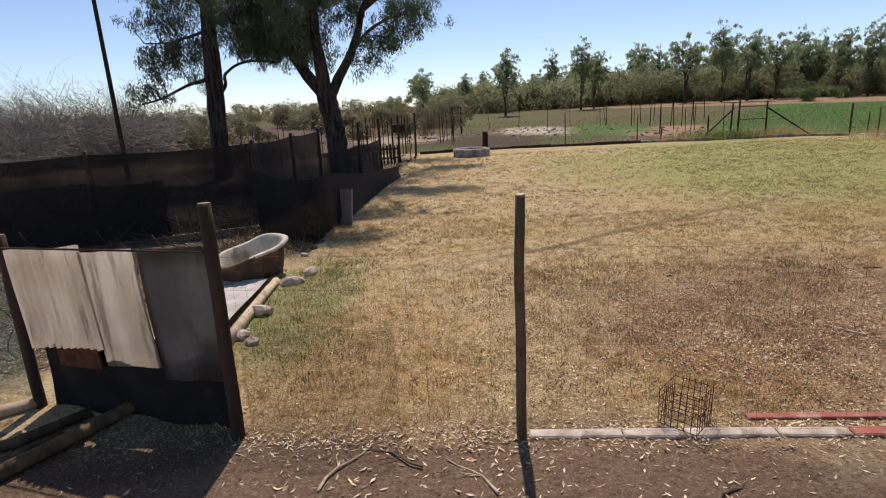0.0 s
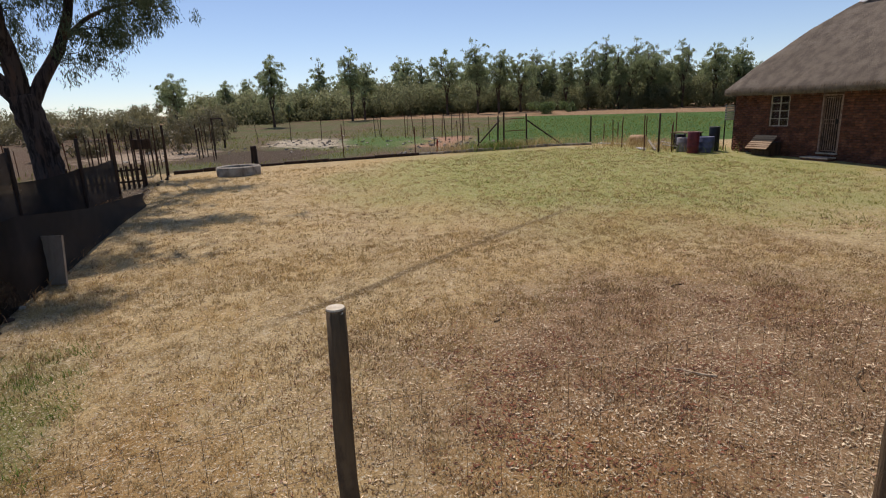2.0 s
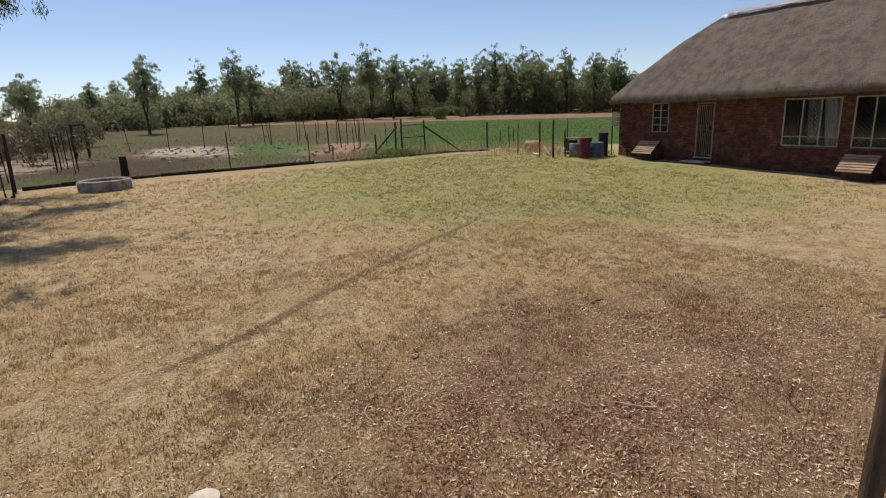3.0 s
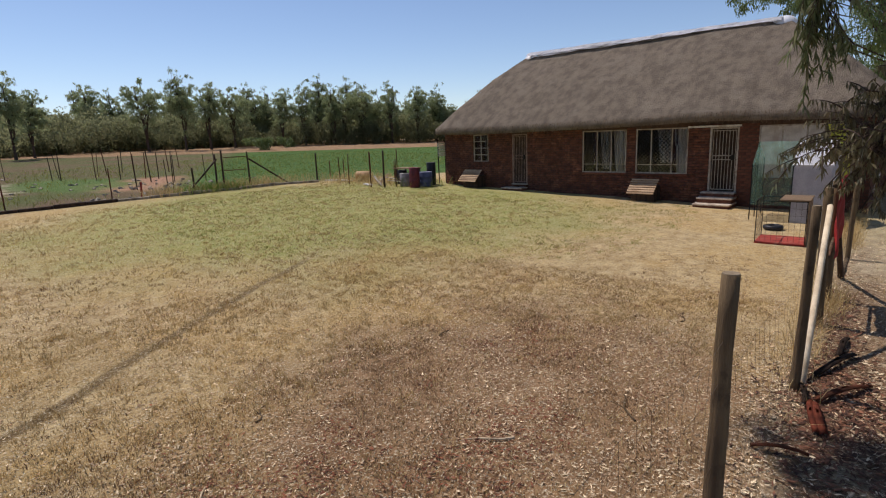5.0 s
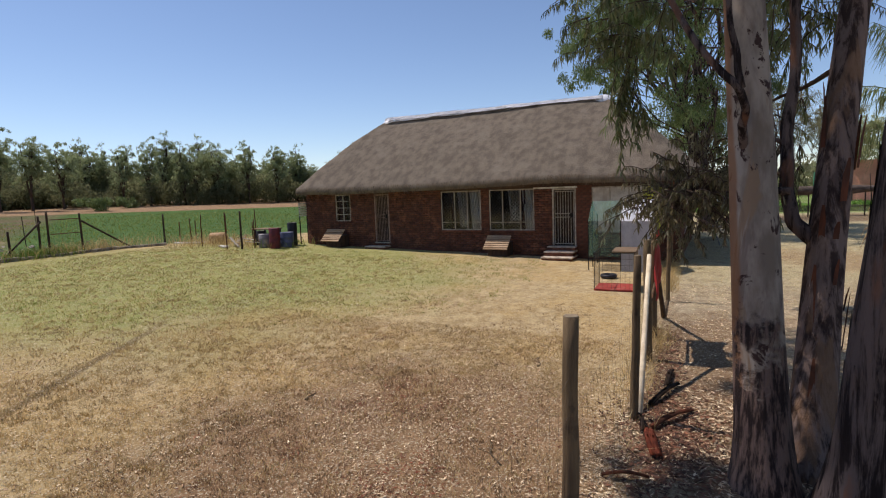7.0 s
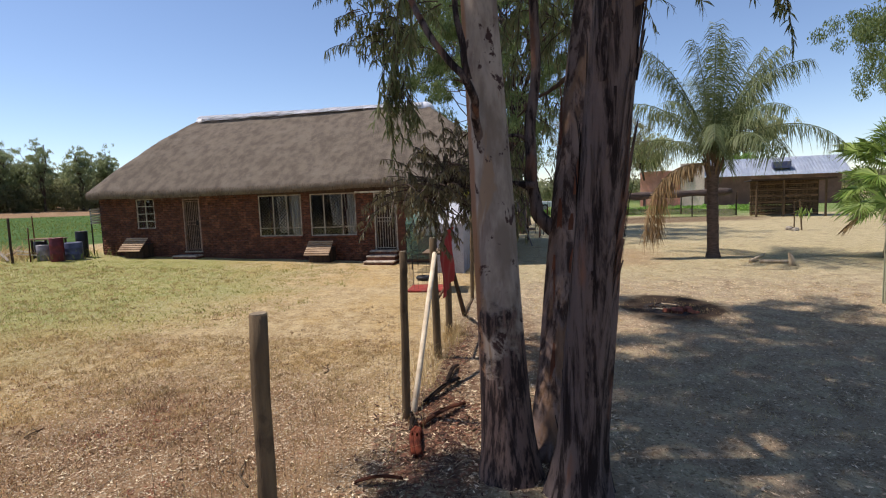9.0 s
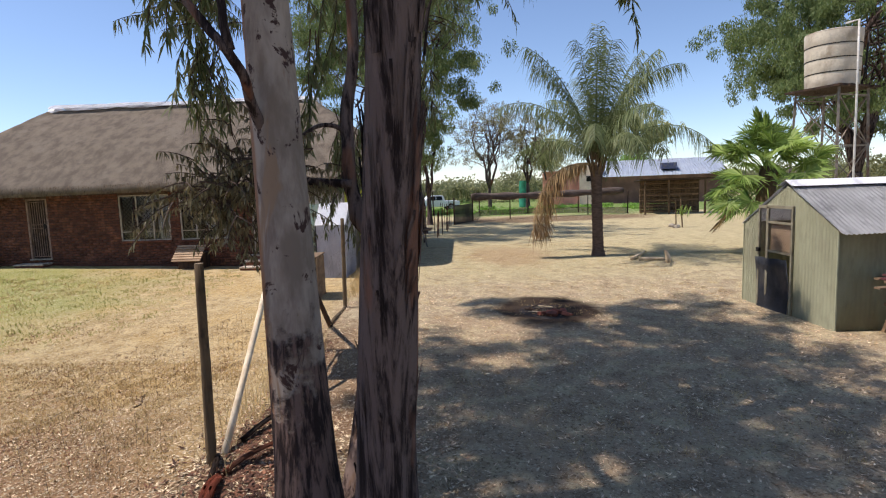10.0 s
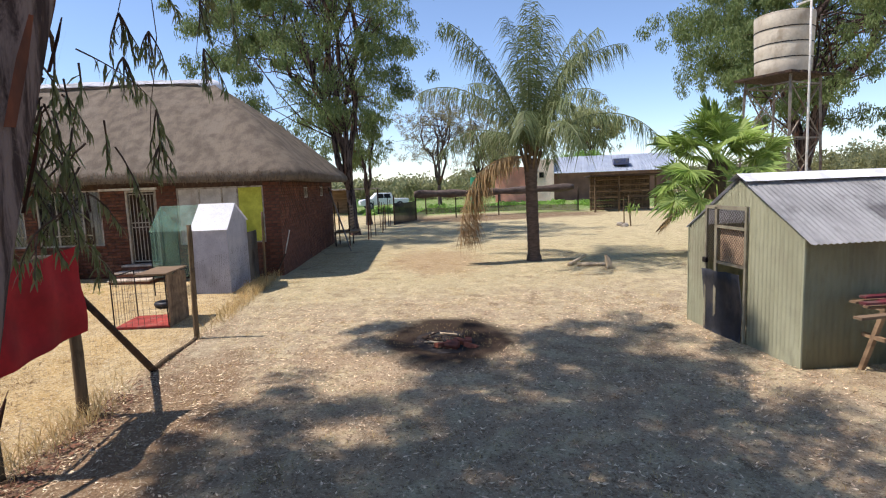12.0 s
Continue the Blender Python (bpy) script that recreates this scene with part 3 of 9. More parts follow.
def build_walls():
    sides = []
    for name, length, holes, put in (("wall_front", LENGTH, FRONT_HOLES, front_put), ("wall_end", DEPTH, END_HOLES, end_put)):
        bm = bmesh.new()
        wall_slab(bm, length, holes, -0.3, 2.75, put)
        bmesh.ops.remove_doubles(bm, verts=bm.verts, dist=0.0005)
        bmesh.ops.recalc_face_normals(bm, faces=bm.faces)
        sides.append((part(name, bm, MORTAR, house, "red brick wall with worn mortar joints"), length, holes, put))
    bm = bmesh.new()
    box(bm, 0.25, DEPTH, LENGTH - 0.23, LENGTH, -0.3, 2.75)
    box(bm, DEPTH - 0.23, DEPTH, 0.25, LENGTH - 0.23, -0.3, 2.75)
    part("wall_back", bm, BRICK_REST, house, "plain brick walls at the back")
    bm = bmesh.new()
    box(bm, 0.25, DEPTH - 0.25, 0.25, LENGTH - 0.25, 0.3, 0.42)
    part("house_floor", bm, CONCRETE, house)
    bm = bmesh.new()
    box(bm, 0.235, DEPTH - 0.235, 0.235, LENGTH - 0.235, 2.6, 2.68)
    part("house_ceiling", bm, PLASTER, house)
    bm = bmesh.new()
    box(bm, 2.6, 2.7, 0.25, LENGTH - 0.25, 0.42, 2.6)
    part("inner_wall", bm, PLASTER, house)
    return sides


HOUSE_SIDES = build_walls()


def build_roof():
    eave = []
    r = 1.1
    x0, x1, y0, y1 = -0.62, DEPTH + 0.62, -0.75, LENGTH + 0.62
    for cx, cy, a0 in ((x0 + r, y0 + r, 180), (x1 - r, y0 + r, 270), (x1 - r, y1 - r, 0), (x0 + r, y1 - r, 90)):
        for k in range(9):
            a = radians(a0 + 90 * k / 8)
            eave.append(Vector((cx + r * math.cos(a), cy + r * math.sin(a), 0)))
    # even steps along the outline
    loop = []
    for a, b in zip(eave, eave[1:] + eave[:1]):
        n = max(1, int((b - a).length / 0.16))
        loop += [a.lerp(b, i / n) for i in range(n)]
    ra, rb, rx, top = 3.05, 12.95, 4.0, 6.02
    steps = 22
    bm = bmesh.new()
    rings = []
    mid = Vector((rx, (ra + rb) / 2, 0))
    for j in range(-4, steps + 1):
        ring = []
        for i, p in enumerate(loop):
            t = (p.y - (y0 + 0.2)) / (y1 - y0 - 0.4)
            q = Vector((rx, min(max(ra + (rb - ra) * (t * 1.35 - 0.175), ra), rb), 0))
            sag = 0.04 * noise.noise(Vector((p.x * 0.35, p.y * 0.35, 2.0)))
            zs = 2.60 + sag + 0.05 * math.sin(p.y * 0.42)
            if j < 0:
                k = (-4, -3, -2, -1).index(j)
                inward = (0.78, 0.10, 0.0, 0.015)[k]
                z = zs + (0.02, -0.02, 0.06, 0.17)[k]
                c = p.lerp(q, inward / max(0.5, (q - p).length))
                z += 0.012 * noise.noise(Vector((c.x * 9, c.y * 9, j)))
            else:
                f = j / steps
                c = p.lerp(q, 0.012 + 0.988 * f)
                z = zs + 0.24 + (top - 2.84) * (f + 0.055 * math.sin(math.pi * f)) + (sag * 0.5)
                if f > 0.93:
                    z -= 0.12 * ((f - 0.93) / 0.07) ** 2
                z += 0.035 * noise.noise(Vector((c.x * 1.1, c.y * 1.1, 5.0))) + 0.014 * noise.noise(Vector((c.x * 5, c.y * 5, 1.0)))
            ring.append(bm.verts.new((c.x, c.y, z)))
        rings.append(ring)
    n = len(loop)
    for a, b in zip(rings, rings[1:]):
        for i in range(n):
            bm.faces.new((a[i], a[(i + 1) % n], b[(i + 1) % n], b[i]))
    bmesh.ops.remove_doubles(bm, verts=rings[-1], dist=0.004)
    bmesh.ops.recalc_face_normals(bm, faces=bm.faces)
    roof = part("roof", bm, THATCH, house, "weathered grey-brown thatch with a ragged eave", smooth=True)
    # loose reed ends hanging at the eave, and straws lying on the slope
    rng = np.random.default_rng(3)
    V, Q = [], []

    def straw(a, b, w, side):
        k = len(V)
        V.extend([a - side * w, a + side * w, b + side * w * 0.4, b - side * w * 0.4])
        Q.append((k, k + 1, k + 2, k + 3))
    for i in range(9000):
        k = rng.integers(n)
        p, nxt = loop[k], loop[(k + 1) % n]
        if p.x > 5.0:
            continue
        t = (p.y - (y0 + 0.2)) / (y1 - y0 - 0.4)
        q = Vector((rx, min(max(ra + (rb - ra) * (t * 1.35 - 0.175), ra), rb), 0))
        out = (p - q).normalized()
        side = (nxt - p).normalized()
        a = p + side * rng.random() * 0.16 - out * rng.uniform(0.0, 0.06)
        zb = 2.60 + 0.04 * noise.noise(Vector((p.x * 0.35, p.y * 0.35, 2.0))) + 0.05 * math.sin(p.y * 0.42)
        za = zb + rng.uniform(0.02, 0.28)
        a = Vector((a.x, a.y, za)) + out * 0.008
        b = a + out * rng.uniform(0.005, 0.035) + Vector((0, 0, -rng.uniform(0.05, 0.15))) + side * rng.normal() * 0.02
        straw(a, b, rng.uniform(0.003, 0.008), side)
    me = from_arrays("eave_reeds", np.array([tuple(v) for v in V]), np.array(Q), REED)
    fr = new("eave_reeds", me)
    fr.parent = roof
    tagged(fr, "loose reed ends along the eave", kind="stuff")
    # ridge capping in lapped pale lengths
    y = ra + 0.05
    rng = random.Random(5)
    while y < rb - 0.4:
        ln = rng.choice((0.95, 1.2, 1.45))
        bm = bmesh.new()
        rows = []
        lift = 0.02 * rng.random()
        for yy in (y - 0.06, y + ln * 0.35, y + ln * 0.7, y + ln + 0.04):
            row = []
            for a in range(9):
                ang = math.pi * (0.14 + 0.72 * a / 8)
                row.append(bm.verts.new((rx + 0.6 * math.cos(ang), yy, 5.71 + lift + 0.34 * math.sin(ang) + 0.03 * noise.noise(Vector((a * 0.5, yy * 2, 3))))))
            rows.append(row)
        for r0, r1 in zip(rows, rows[1:]):
            for a in range(8):
                bm.faces.new((r0[a], r0[a + 1], r1[a + 1], r1[a]))
        bmesh.ops.solidify(bm, geom=bm.faces[:], thickness=0.03)
        part("ridge_cap", bm, RIDGE, roof, "pale capping sheet on the ridge", smooth=True)
        y += ln
    for y, s in ((ra - 0.02, 1.0), (rb + 0.05, 0.8)):
        bm = bmesh.new()
        bmesh.ops.create_uvsphere(bm, u_segments=20, v_segments=10, radius=1.0)
        for v in bm.verts:
            v.co = Vector((rx + 0.5 * s * v.co.x, y + 0.42 * s * v.co.y, 5.70 + 0.36 * s * v.co.z + 0.02 * noise.noise(v.co * 3)))
        part("ridge_end_cap", bm, RIDGE, roof, "rounded pale cement cap at the ridge end", smooth=True)


build_roof()


DOOR_BROWN = plain("brown_door_paint", srgb(158, 132, 116), srgb(126, 100, 88), 9, 0.6, stain=srgb(96, 72, 60))


def gate_door(y0, y1, z0, z1, paint, look_of):
    d = thing("door", "", "", (0, 0, 0))
    d.parent = house
    bm = bmesh.new()
    for a, b in (((y0, y0 + 0.05), (z0, z1)), ((y1 - 0.05, y1), (z0, z1)), ((y0 + 0.05, y1 - 0.05), (z1 - 0.05, z1))):
        box(bm, 0.0, 0.08, *a, *b)
    part("door_frame", bm, paint, d, look_of)
    gate = thing("security_gate", "", "", (0, 0, 0))
    gate.parent = d
    for i in range(8):
        y = y0 + 0.09 + (y1 - y0 - 0.18) * i / 7
        bm = bmesh.new()
        bar(bm, (0.05, y, z0 + 0.05), (0.05, y, z1 - 0.08), 0.016)
        part("gate_bar", bm, paint, gate)
    for z in (z0 + 0.06, z0 + 0.98, z0 + 1.1, z1 - 0.1):
        bm = bmesh.new()
        bar(bm, (0.046, y0 + 0.09, z), (0.046, y1 - 0.09, z), 0.0256)
        part("gate_rail", bm, paint, gate)
    bm = bmesh.new()
    box(bm, 0.032, 0.068, y0 + 0.1, y0 + 0.22, z0 + 0.96, z0 + 1.12, bevel=0.006)
    part("lock_box", bm, STEEL, d)
    bm = bmesh.new()
    box(bm, 0.16, 0.2, y0 + 0.02, y1 - 0.02, z0, z1 - 0.04)
    for k in range(2):
        for j in range(2):
            a = y0 + 0.08 + k * (y1 - y0 - 0.1) / 2
            box(bm, 0.15, 0.165, a, a + (y1 - y0) / 2 - 0.14, z0 + 0.12 + j * 0.95, z0 + 0.9 + j * 0.95)
    part("door_leaf", bm, POLE_DARK, d, "dark panelled wooden door behind the gate")
    bm = bmesh.new()
    box(bm, -0.05, 0.22, y0 - 0.02, y1 + 0.02, z0 - 0.05, z0 - 0.002)
    part("threshold", bm, CONCRETE, d)
    return d


gate_door(10.75, 11.45, 0.55, 2.48, DOOR_BROWN, "brown painted steel frame")
gate_door(3.25, 4.07, 0.5, 2.46, FRAME, "pale painted steel frame")


def house_window(y0, y1, z0, z1, mull, trans, lattice, curtains, fast=None):
    w = thing("window", "", "", (0, 0, 0))
    w.parent = house
    bm = bmesh.new()
    fw = 0.038
    x0, x1 = 0.02, 0.065
    box(bm, x0, x1, y0, y1, z0, z0 + fw)
    box(bm, x0, x1, y0, y1, z1 - fw, z1)
    box(bm, x0, x1, y0, y0 + fw, z0 + fw, z1 - fw)
    box(bm, x0, x1, y1 - fw, y1, z0 + fw, z1 - fw)
    part("window_frame", bm, FRAME, w, "pale painted steel frame")
    for f in mull:
        y = y0 + (y1 - y0) * f
        bm = bmesh.new()
        box(bm, x0 + 0.004, x1 - 0.004, y - 0.016, y + 0.016, z0 + fw, z1 - fw)
        part("mullion", bm, FRAME, w)
    for f in trans:
        z = z0 + (z1 - z0) * f
        bm = bmesh.new()
        box(bm, x0 + 0.008, x1 - 0.008, y0 + fw, y1 - fw, z - 0.014, z + 0.014)
        part("transom", bm, FRAME, w)
    bm = bmesh.new()
    box(bm, -0.05, 0.18, y0 - 0.03, y1 + 0.03, z0 - 0.05, z0 - 0.003)
    part("window_sill", bm, BRICK, w)
    ys = [y0 + fw] + [y0 + (y1 - y0) * f for f in mull] + [y1 - fw]
    for a, b in zip(ys, ys[1:]):
        bm = bmesh.new()
        box(bm, 0.045, 0.049, a, b, z0 + fw, z1 - fw)
        part("pane", bm, GLASS, w).visible_shadow = False
    if lattice:
        a, b = y0 + (y1 - y0) * lattice[0], y0 + (y1 - y0) * lattice[1]
        bm = bmesh.new()
        s, h = 0.13, z1 - z0 - 0.1
        k = a - h
        while k < b:
            for sgn in (1, -1):
                p, q = [], []
                lo = max(0.0, (a - k)) if sgn == 1 else max(0.0, k + h - b)
                hi = min(h, (b - k)) if sgn == 1 else min(h, k + h - a)
                if hi - lo > 0.05:
                    ya = k + lo if sgn == 1 else k + h - lo
                    yb = k + hi if sgn == 1 else k + h - hi
                    bar(bm, (0.1, ya, z0 + 0.05 + lo), (0.1, yb, z0 + 0.05 + hi), 0.011)
            k += s
        part("lattice", bm, STEEL, w, "dark diamond burglar bars")
    for f0, f1, mat_, low in curtains:
        a, b = y0 + (y1 - y0) * f0, y0 + (y1 - y0) * f1
        bm = bmesh.new()
        n = max(8, int((b - a) / 0.02))
        rows = []
        for j in range(5):
            z = z0 + low + (z1 - z0 - low) * j / 4
            pinch = 1.0 - 0.25 * (1 - j / 4)
            rows.append([bm.verts.new((0.17 + 0.025 * math.sin(i * 1.15), a + (b - a) * (i / n) * pinch, z)) for i in range(n + 1)])
        for r0, r1 in zip(rows, rows[1:]):
            for i in range(n):
                bm.faces.new((r0[i], r0[i + 1], r1[i + 1], r1[i]))
        part("curtain", bm, mat_, w, "hanging curtain behind the glass", smooth=True)
    return w


house_window(12.65, 13.42, 1.41, 2.52, (0.5,), (0.25, 0.5, 0.75), None, ((0.55, 1.0, CURTAIN_RED, 0),))
house_window(6.75, 8.4, 1.03, 2.5, (0.34, 0.66), (0.2,), (0.36, 0.98), ((0.02, 0.33, CURTAIN, 0), (0.36, 0.62, CURTAIN, 0.1), (0.7, 0.8, CURTAIN_RED, 0)))
house_window(4.72, 6.42, 1.02, 2.5, (0.3, 0.7), (0.2,), (0.34, 0.98), ((0.02, 0.3, CURTAIN, 0), (0.34, 0.62, CURTAIN, 0.35), (0.2, 0.36, CURTAIN_RED, 0)))
YELLOW = plain("yellow_green_sheet", srgb(206, 204, 80), srgb(180, 178, 64), 4, 0.7)
house_window(0.42, 2.72, 0.95, 2.48, (0.3, 0.48, 0.74), (), None, ())
for f0, f1, mat_, lab in ((0.02, 0.29, YELLOW, "yellow-green sheet behind the pane"), (0.31, 0.47, SLAB, "pale sheet behind the pane"), (0.49, 0.73, SLAB, "pale sheet behind the pane"), (0.75, 0.98, SLAB, "pale sheet behind the pane")):
    bm = bmesh.new()
    box(bm, 0.026, 0.034, 0.42 + 2.3 * f0, 0.42 + 2.3 * f1, 0.99, 2.44)
    part("window_board", bm, mat_, house, lab)


def small_vent(x0, x1, z0, z1):
    w = thing("vent_window", "", "", (0, 0, 0))
    w.parent = house
    bm = bmesh.new()
    for a, b, c, d in ((x0, x1, z0, z0 + 0.04), (x0, x1, z1 - 0.04, z1), (x0, x0 + 0.04, z0 + 0.04, z1 - 0.04), (x1 - 0.04, x1, z0 + 0.04, z1 - 0.04), ((x0 + x1) / 2 - 0.015, (x0 + x1) / 2 + 0.015, z0 + 0.04, z1 - 0.04)):
        box(bm, a, b, 0.02, 0.07, c, d)
    part("window_frame", bm, FRAME, w)
    bm = bmesh.new()
    box(bm, x0 + 0.04, x1 - 0.04, 0.05, 0.055, z0 + 0.04, z1 - 0.04)
    part("pane", bm, GLASS, w).visible_shadow = False


for h in END_HOLES:
    small_vent(*h)


def lintel_pipe():
    bm = bmesh.new()
    box(bm, -0.06, 0.0, 3.2, 4.72, 2.47, 2.53)
    part("door_lintel", bm, WHITE, house, "white painted strip over door")


lintel_pipe()


def to_world(u, v):
    """House front: u along the wall, v out into the house, as a place on the plan."""
    a = radians(HOUSE_TURN)
    return 19.1 + v * math.cos(a) - u * math.sin(a), 2.8 + v * math.sin(a) + u * math.cos(a)


def door_steps(u, tops, depth, width, name="doorstep"):
    x, y = to_world(u, 0)
    st = thing(name, "worn brick and cement steps at the house door", "step", (x, y, 0), turn=HOUSE_TURN)
    low = gz(*to_world(u, -depth)) - 0.1
    n = len(tops)
    for i, z in enumerate(tops):
        x0, x1 = -depth + depth * i / n, -0.06
        bm = bmesh.new()
        box(bm, x0 + 0.02, x1, -width / 2 + 0.02 * i, width / 2 - 0.02 * i, low if i == 0 else tops[i - 1] - 0.02, z - 0.05, bevel=0.012)
        part("riser", bm, BRICK, st)
        bm = bmesh.new()
        box(bm, x0, x1, -width / 2 - 0.02 + 0.02 * i, width / 2 + 0.02 - 0.02 * i, z - 0.05, z, bevel=0.014)
        part("tread", bm, CONCRETE_OLD, st, "pale worn tread")
    return st


door_steps(3.7, (0.2, 0.36, 0.5), 0.95, 1.02)
door_steps(11.2, (0.42,), 0.5, 0.95)


def slat_hatch(u, base):
    """A low dark box with a sloping lid of pale slats, against the house wall."""
    x, y = to_world(u, 0)
    t = thing("nesting_box", "low dark box with a sloping lid of pale slats", "box", (x, y, base), group="slatted boxes by the house", turn=HOUSE_TURN)
    bm = bmesh.new()
    prof = ((-0.62, 0.0), (-0.06, 0.0), (-0.06, 0.5), (-0.44, 0.46), (-0.62, 0.2))
    a = [bm.verts.new((p, -0.38, z)) for p, z in prof]
    b = [bm.verts.new((p, 0.38, z)) for p, z in prof]
    bm.faces.new(a[::-1])
    bm.faces.new(b)
    for i in range(5):
        j = (i + 1) % 5
        bm.faces.new((a[i], a[j], b[j], b[i]))
    bmesh.ops.recalc_face_normals(bm, faces=bm.faces)
    part("body", bm, POLE_DARK, t, "dark stained boards")
    p0, p1 = Vector((-0.86, 0, 0.30)), Vector((-0.42, 0, 0.70))
    for s in (-0.36, 0.36):
        bm = bmesh.new()
        bar(bm, (p0.x + 0.03, s, p0.z - 0.03), (p1.x + 0.03, s, p1.z - 0.03), 0.04)
        part("lid_rail", bm, POLE, t)
    for i in range(7):
        c = p0.lerp(p1, i / 6)
        bm = bmesh.new()
        m = Matrix.Translation(c) @ Matrix.Rotation(math.atan2(-(p1 - p0).z, (p1 - p0).x), 4, "Y")
        box(bm, -0.034, 0.034, -0.45, 0.45, -0.011, 0.011, m)
        part("slat", bm, SLAT, t)
    return t


slat_hatch(13.15, gz(*to_world(13.15, -0.3)))
slat_hatch(5.9, gz(*to_world(5.9, -0.3)) + 0.0)


# ---- trees ----
class Leaves:
    """Gathers many narrow drooping leaves for one crown."""

    def __init__(self, seed):
        self.rng = np.random.default_rng(seed)
        self.v, self.n = [], 0

    def put(self, base, way, side, length, width, curl=0.25):
        """Two bent blades per leaf, pointed at the tip. All arguments are arrays."""
        tip_drop = np.array([0, 0, -1.0]) * (length * curl)[:, None]
        mid = base + way * (length * 0.5)[:, None]
        end = base + way * length[:, None] + tip_drop
        w = side * (width * 0.5)[:, None]
        b = side * (width * 0.12)[:, None]
        block = np.stack([base - b, base + b, mid + w, mid - w, end + b * 0.5, end - b * 0.5], 1)
        self.v.append(block)

    def cloud(self, centre, radius, count, length=0.12, width=0.024, droop=0.8, squash=(1, 1, 1)):
        r = self.rng
        d = r.normal(size=(count, 3))
        d /= np.linalg.norm(d, axis=1)[:, None]
        base = np.array(centre) + d * (radius * r.random(count) ** 0.45)[:, None] * np.array(squash)
        self.scatter(base, length, width, droop)

    def scatter(self, base, length, width, droop):
        r = self.rng
        count = len(base)
        way = r.normal(size=(count, 3)) * 0.5 + np.array([0, 0, -droop])
        way /= np.linalg.norm(way, axis=1)[:, None]
        side = np.cross(way, r.normal(size=(count, 3)))
        side /= np.linalg.norm(side, axis=1)[:, None] + 1e-9
        self.put(base, way, side, length * r.uniform(0.6, 1.35, count), width * r.uniform(0.7, 1.3, count))

    def mesh(self, name, material, far=False):
        """far: each leaf one flat diamond."""
        v = np.concatenate(self.v)
        if far:
            return from_arrays(name, v[:, [0, 2, 4, 3]].reshape(-1, 3), np.arange(len(v) * 4).reshape(-1, 4), material)
        k = np.arange(len(v))[:, None] * 6
        q = np.concatenate([k + np.array([0, 1, 2, 3]), k + np.array([3, 2, 4, 5])])
        return from_arrays(name, v.reshape(-1, 3), q, material)


def strands(bm, lv, start, way, length, rng, leaf=0.12, step=0.03, drop=1.0, w=0.021, hang=1.2):
    """A hanging twig with leaves all along it."""
    p = Vector(start)
    d = Vector(way).normalized()
    pts = [p.copy()]
    n = max(4, int(length / 0.09))
    for i in range(n):
        d = (d + Vector((rng.gauss(0, 0.12), rng.gauss(0, 0.12), -0.16 * drop))).normalized()
        p = p + d * (length / n)
        pts.append(p.copy())
    tube(bm, pts, [0.006 * (1 - 0.8 * i / n) + 0.0015 for i in range(n + 1)], 4, cap=False)
    base = []
    for a, b in zip(pts[1:], pts[2:]):
        for k in range(max(1, int((b - a).length / step))):
            c = a.lerp(b, rng.random())
            base.append(tuple(c))
    base.append(tuple(pts[-1]))
    lv.scatter(np.array(base), leaf, w, hang)


def branch(bm, a, b, r0, r1, seed, wob=0.12, n=7, sides=7, sag=0.0):
    """A crooked tapering limb from a to b; returns its points."""
    a, b = Vector(a), Vector(b)
    pts = []
    for i in range(n + 1):
        f = i / n
        p = a.lerp(b, f)
        k = math.sin(math.pi * f) * (b - a).length * wob
        p += Vector((noise.noise(Vector((f * 2.3, seed, 0.1))), noise.noise(Vector((f * 2.3, seed, 4.1))), noise.noise(Vector((f * 2.3, seed, 8.1))))) * k
        p.z -= sag * math.sin(math.pi * f)
        pts.append(p)
    tube(bm, pts, [r0 + (r1 - r0) * (i / n) ** 0.8 for i in range(n + 1)], sides, 0.15, seed)
    return pts


def rough_trunk(bm, foot, head, r0, r1, seed, flare=1.6, lumps=0.10, n=26, sides=22, bow=0.06, strip=0.0):
    """A trunk with a flared foot, slight bow and lengthwise ridges."""
    foot, head = Vector(foot), Vector(head)
    rings = []
    for i in range(n + 1):
        f = i / n
        c = foot.lerp(head, f) + Vector((noise.noise(Vector((f * 1.6, seed, 1))), noise.noise(Vector((f * 1.6, seed, 5))), 0)) * bow * math.sin(math.pi * min(1, f * 1.1))
        r = r0 + (r1 - r0) * f
        h = (c.z - foot.z)
        r *= 1 + (flare - 1) * math.exp(-h / 0.28)
        ring = []
        for k in range(sides):
            a = 2 * math.pi * k / sides
            ridge = noise.noise(Vector((math.cos(a) * 2.6, math.sin(a) * 2.6, h * 0.45 + seed * 7)))
            fine = noise.noise(Vector((math.cos(a) * 7, math.sin(a) * 7, h * 1.0 + seed)))
            rr = r * (1 + lumps * ridge * (1 + 1.5 * math.exp(-h / 0.4)) + strip * fine)
            ring.append(bm.verts.new((c.x + rr * math.cos(a), c.y + rr * math.sin(a), c.z)))
        rings.append(ring)
    for a, b in zip(rings, rings[1:]):
        for k in range(sides):
            bm.faces.new((a[k], a[(k + 1) % sides], b[(k + 1) % sides], b[k]))
    bm.faces.new(rings[-1])


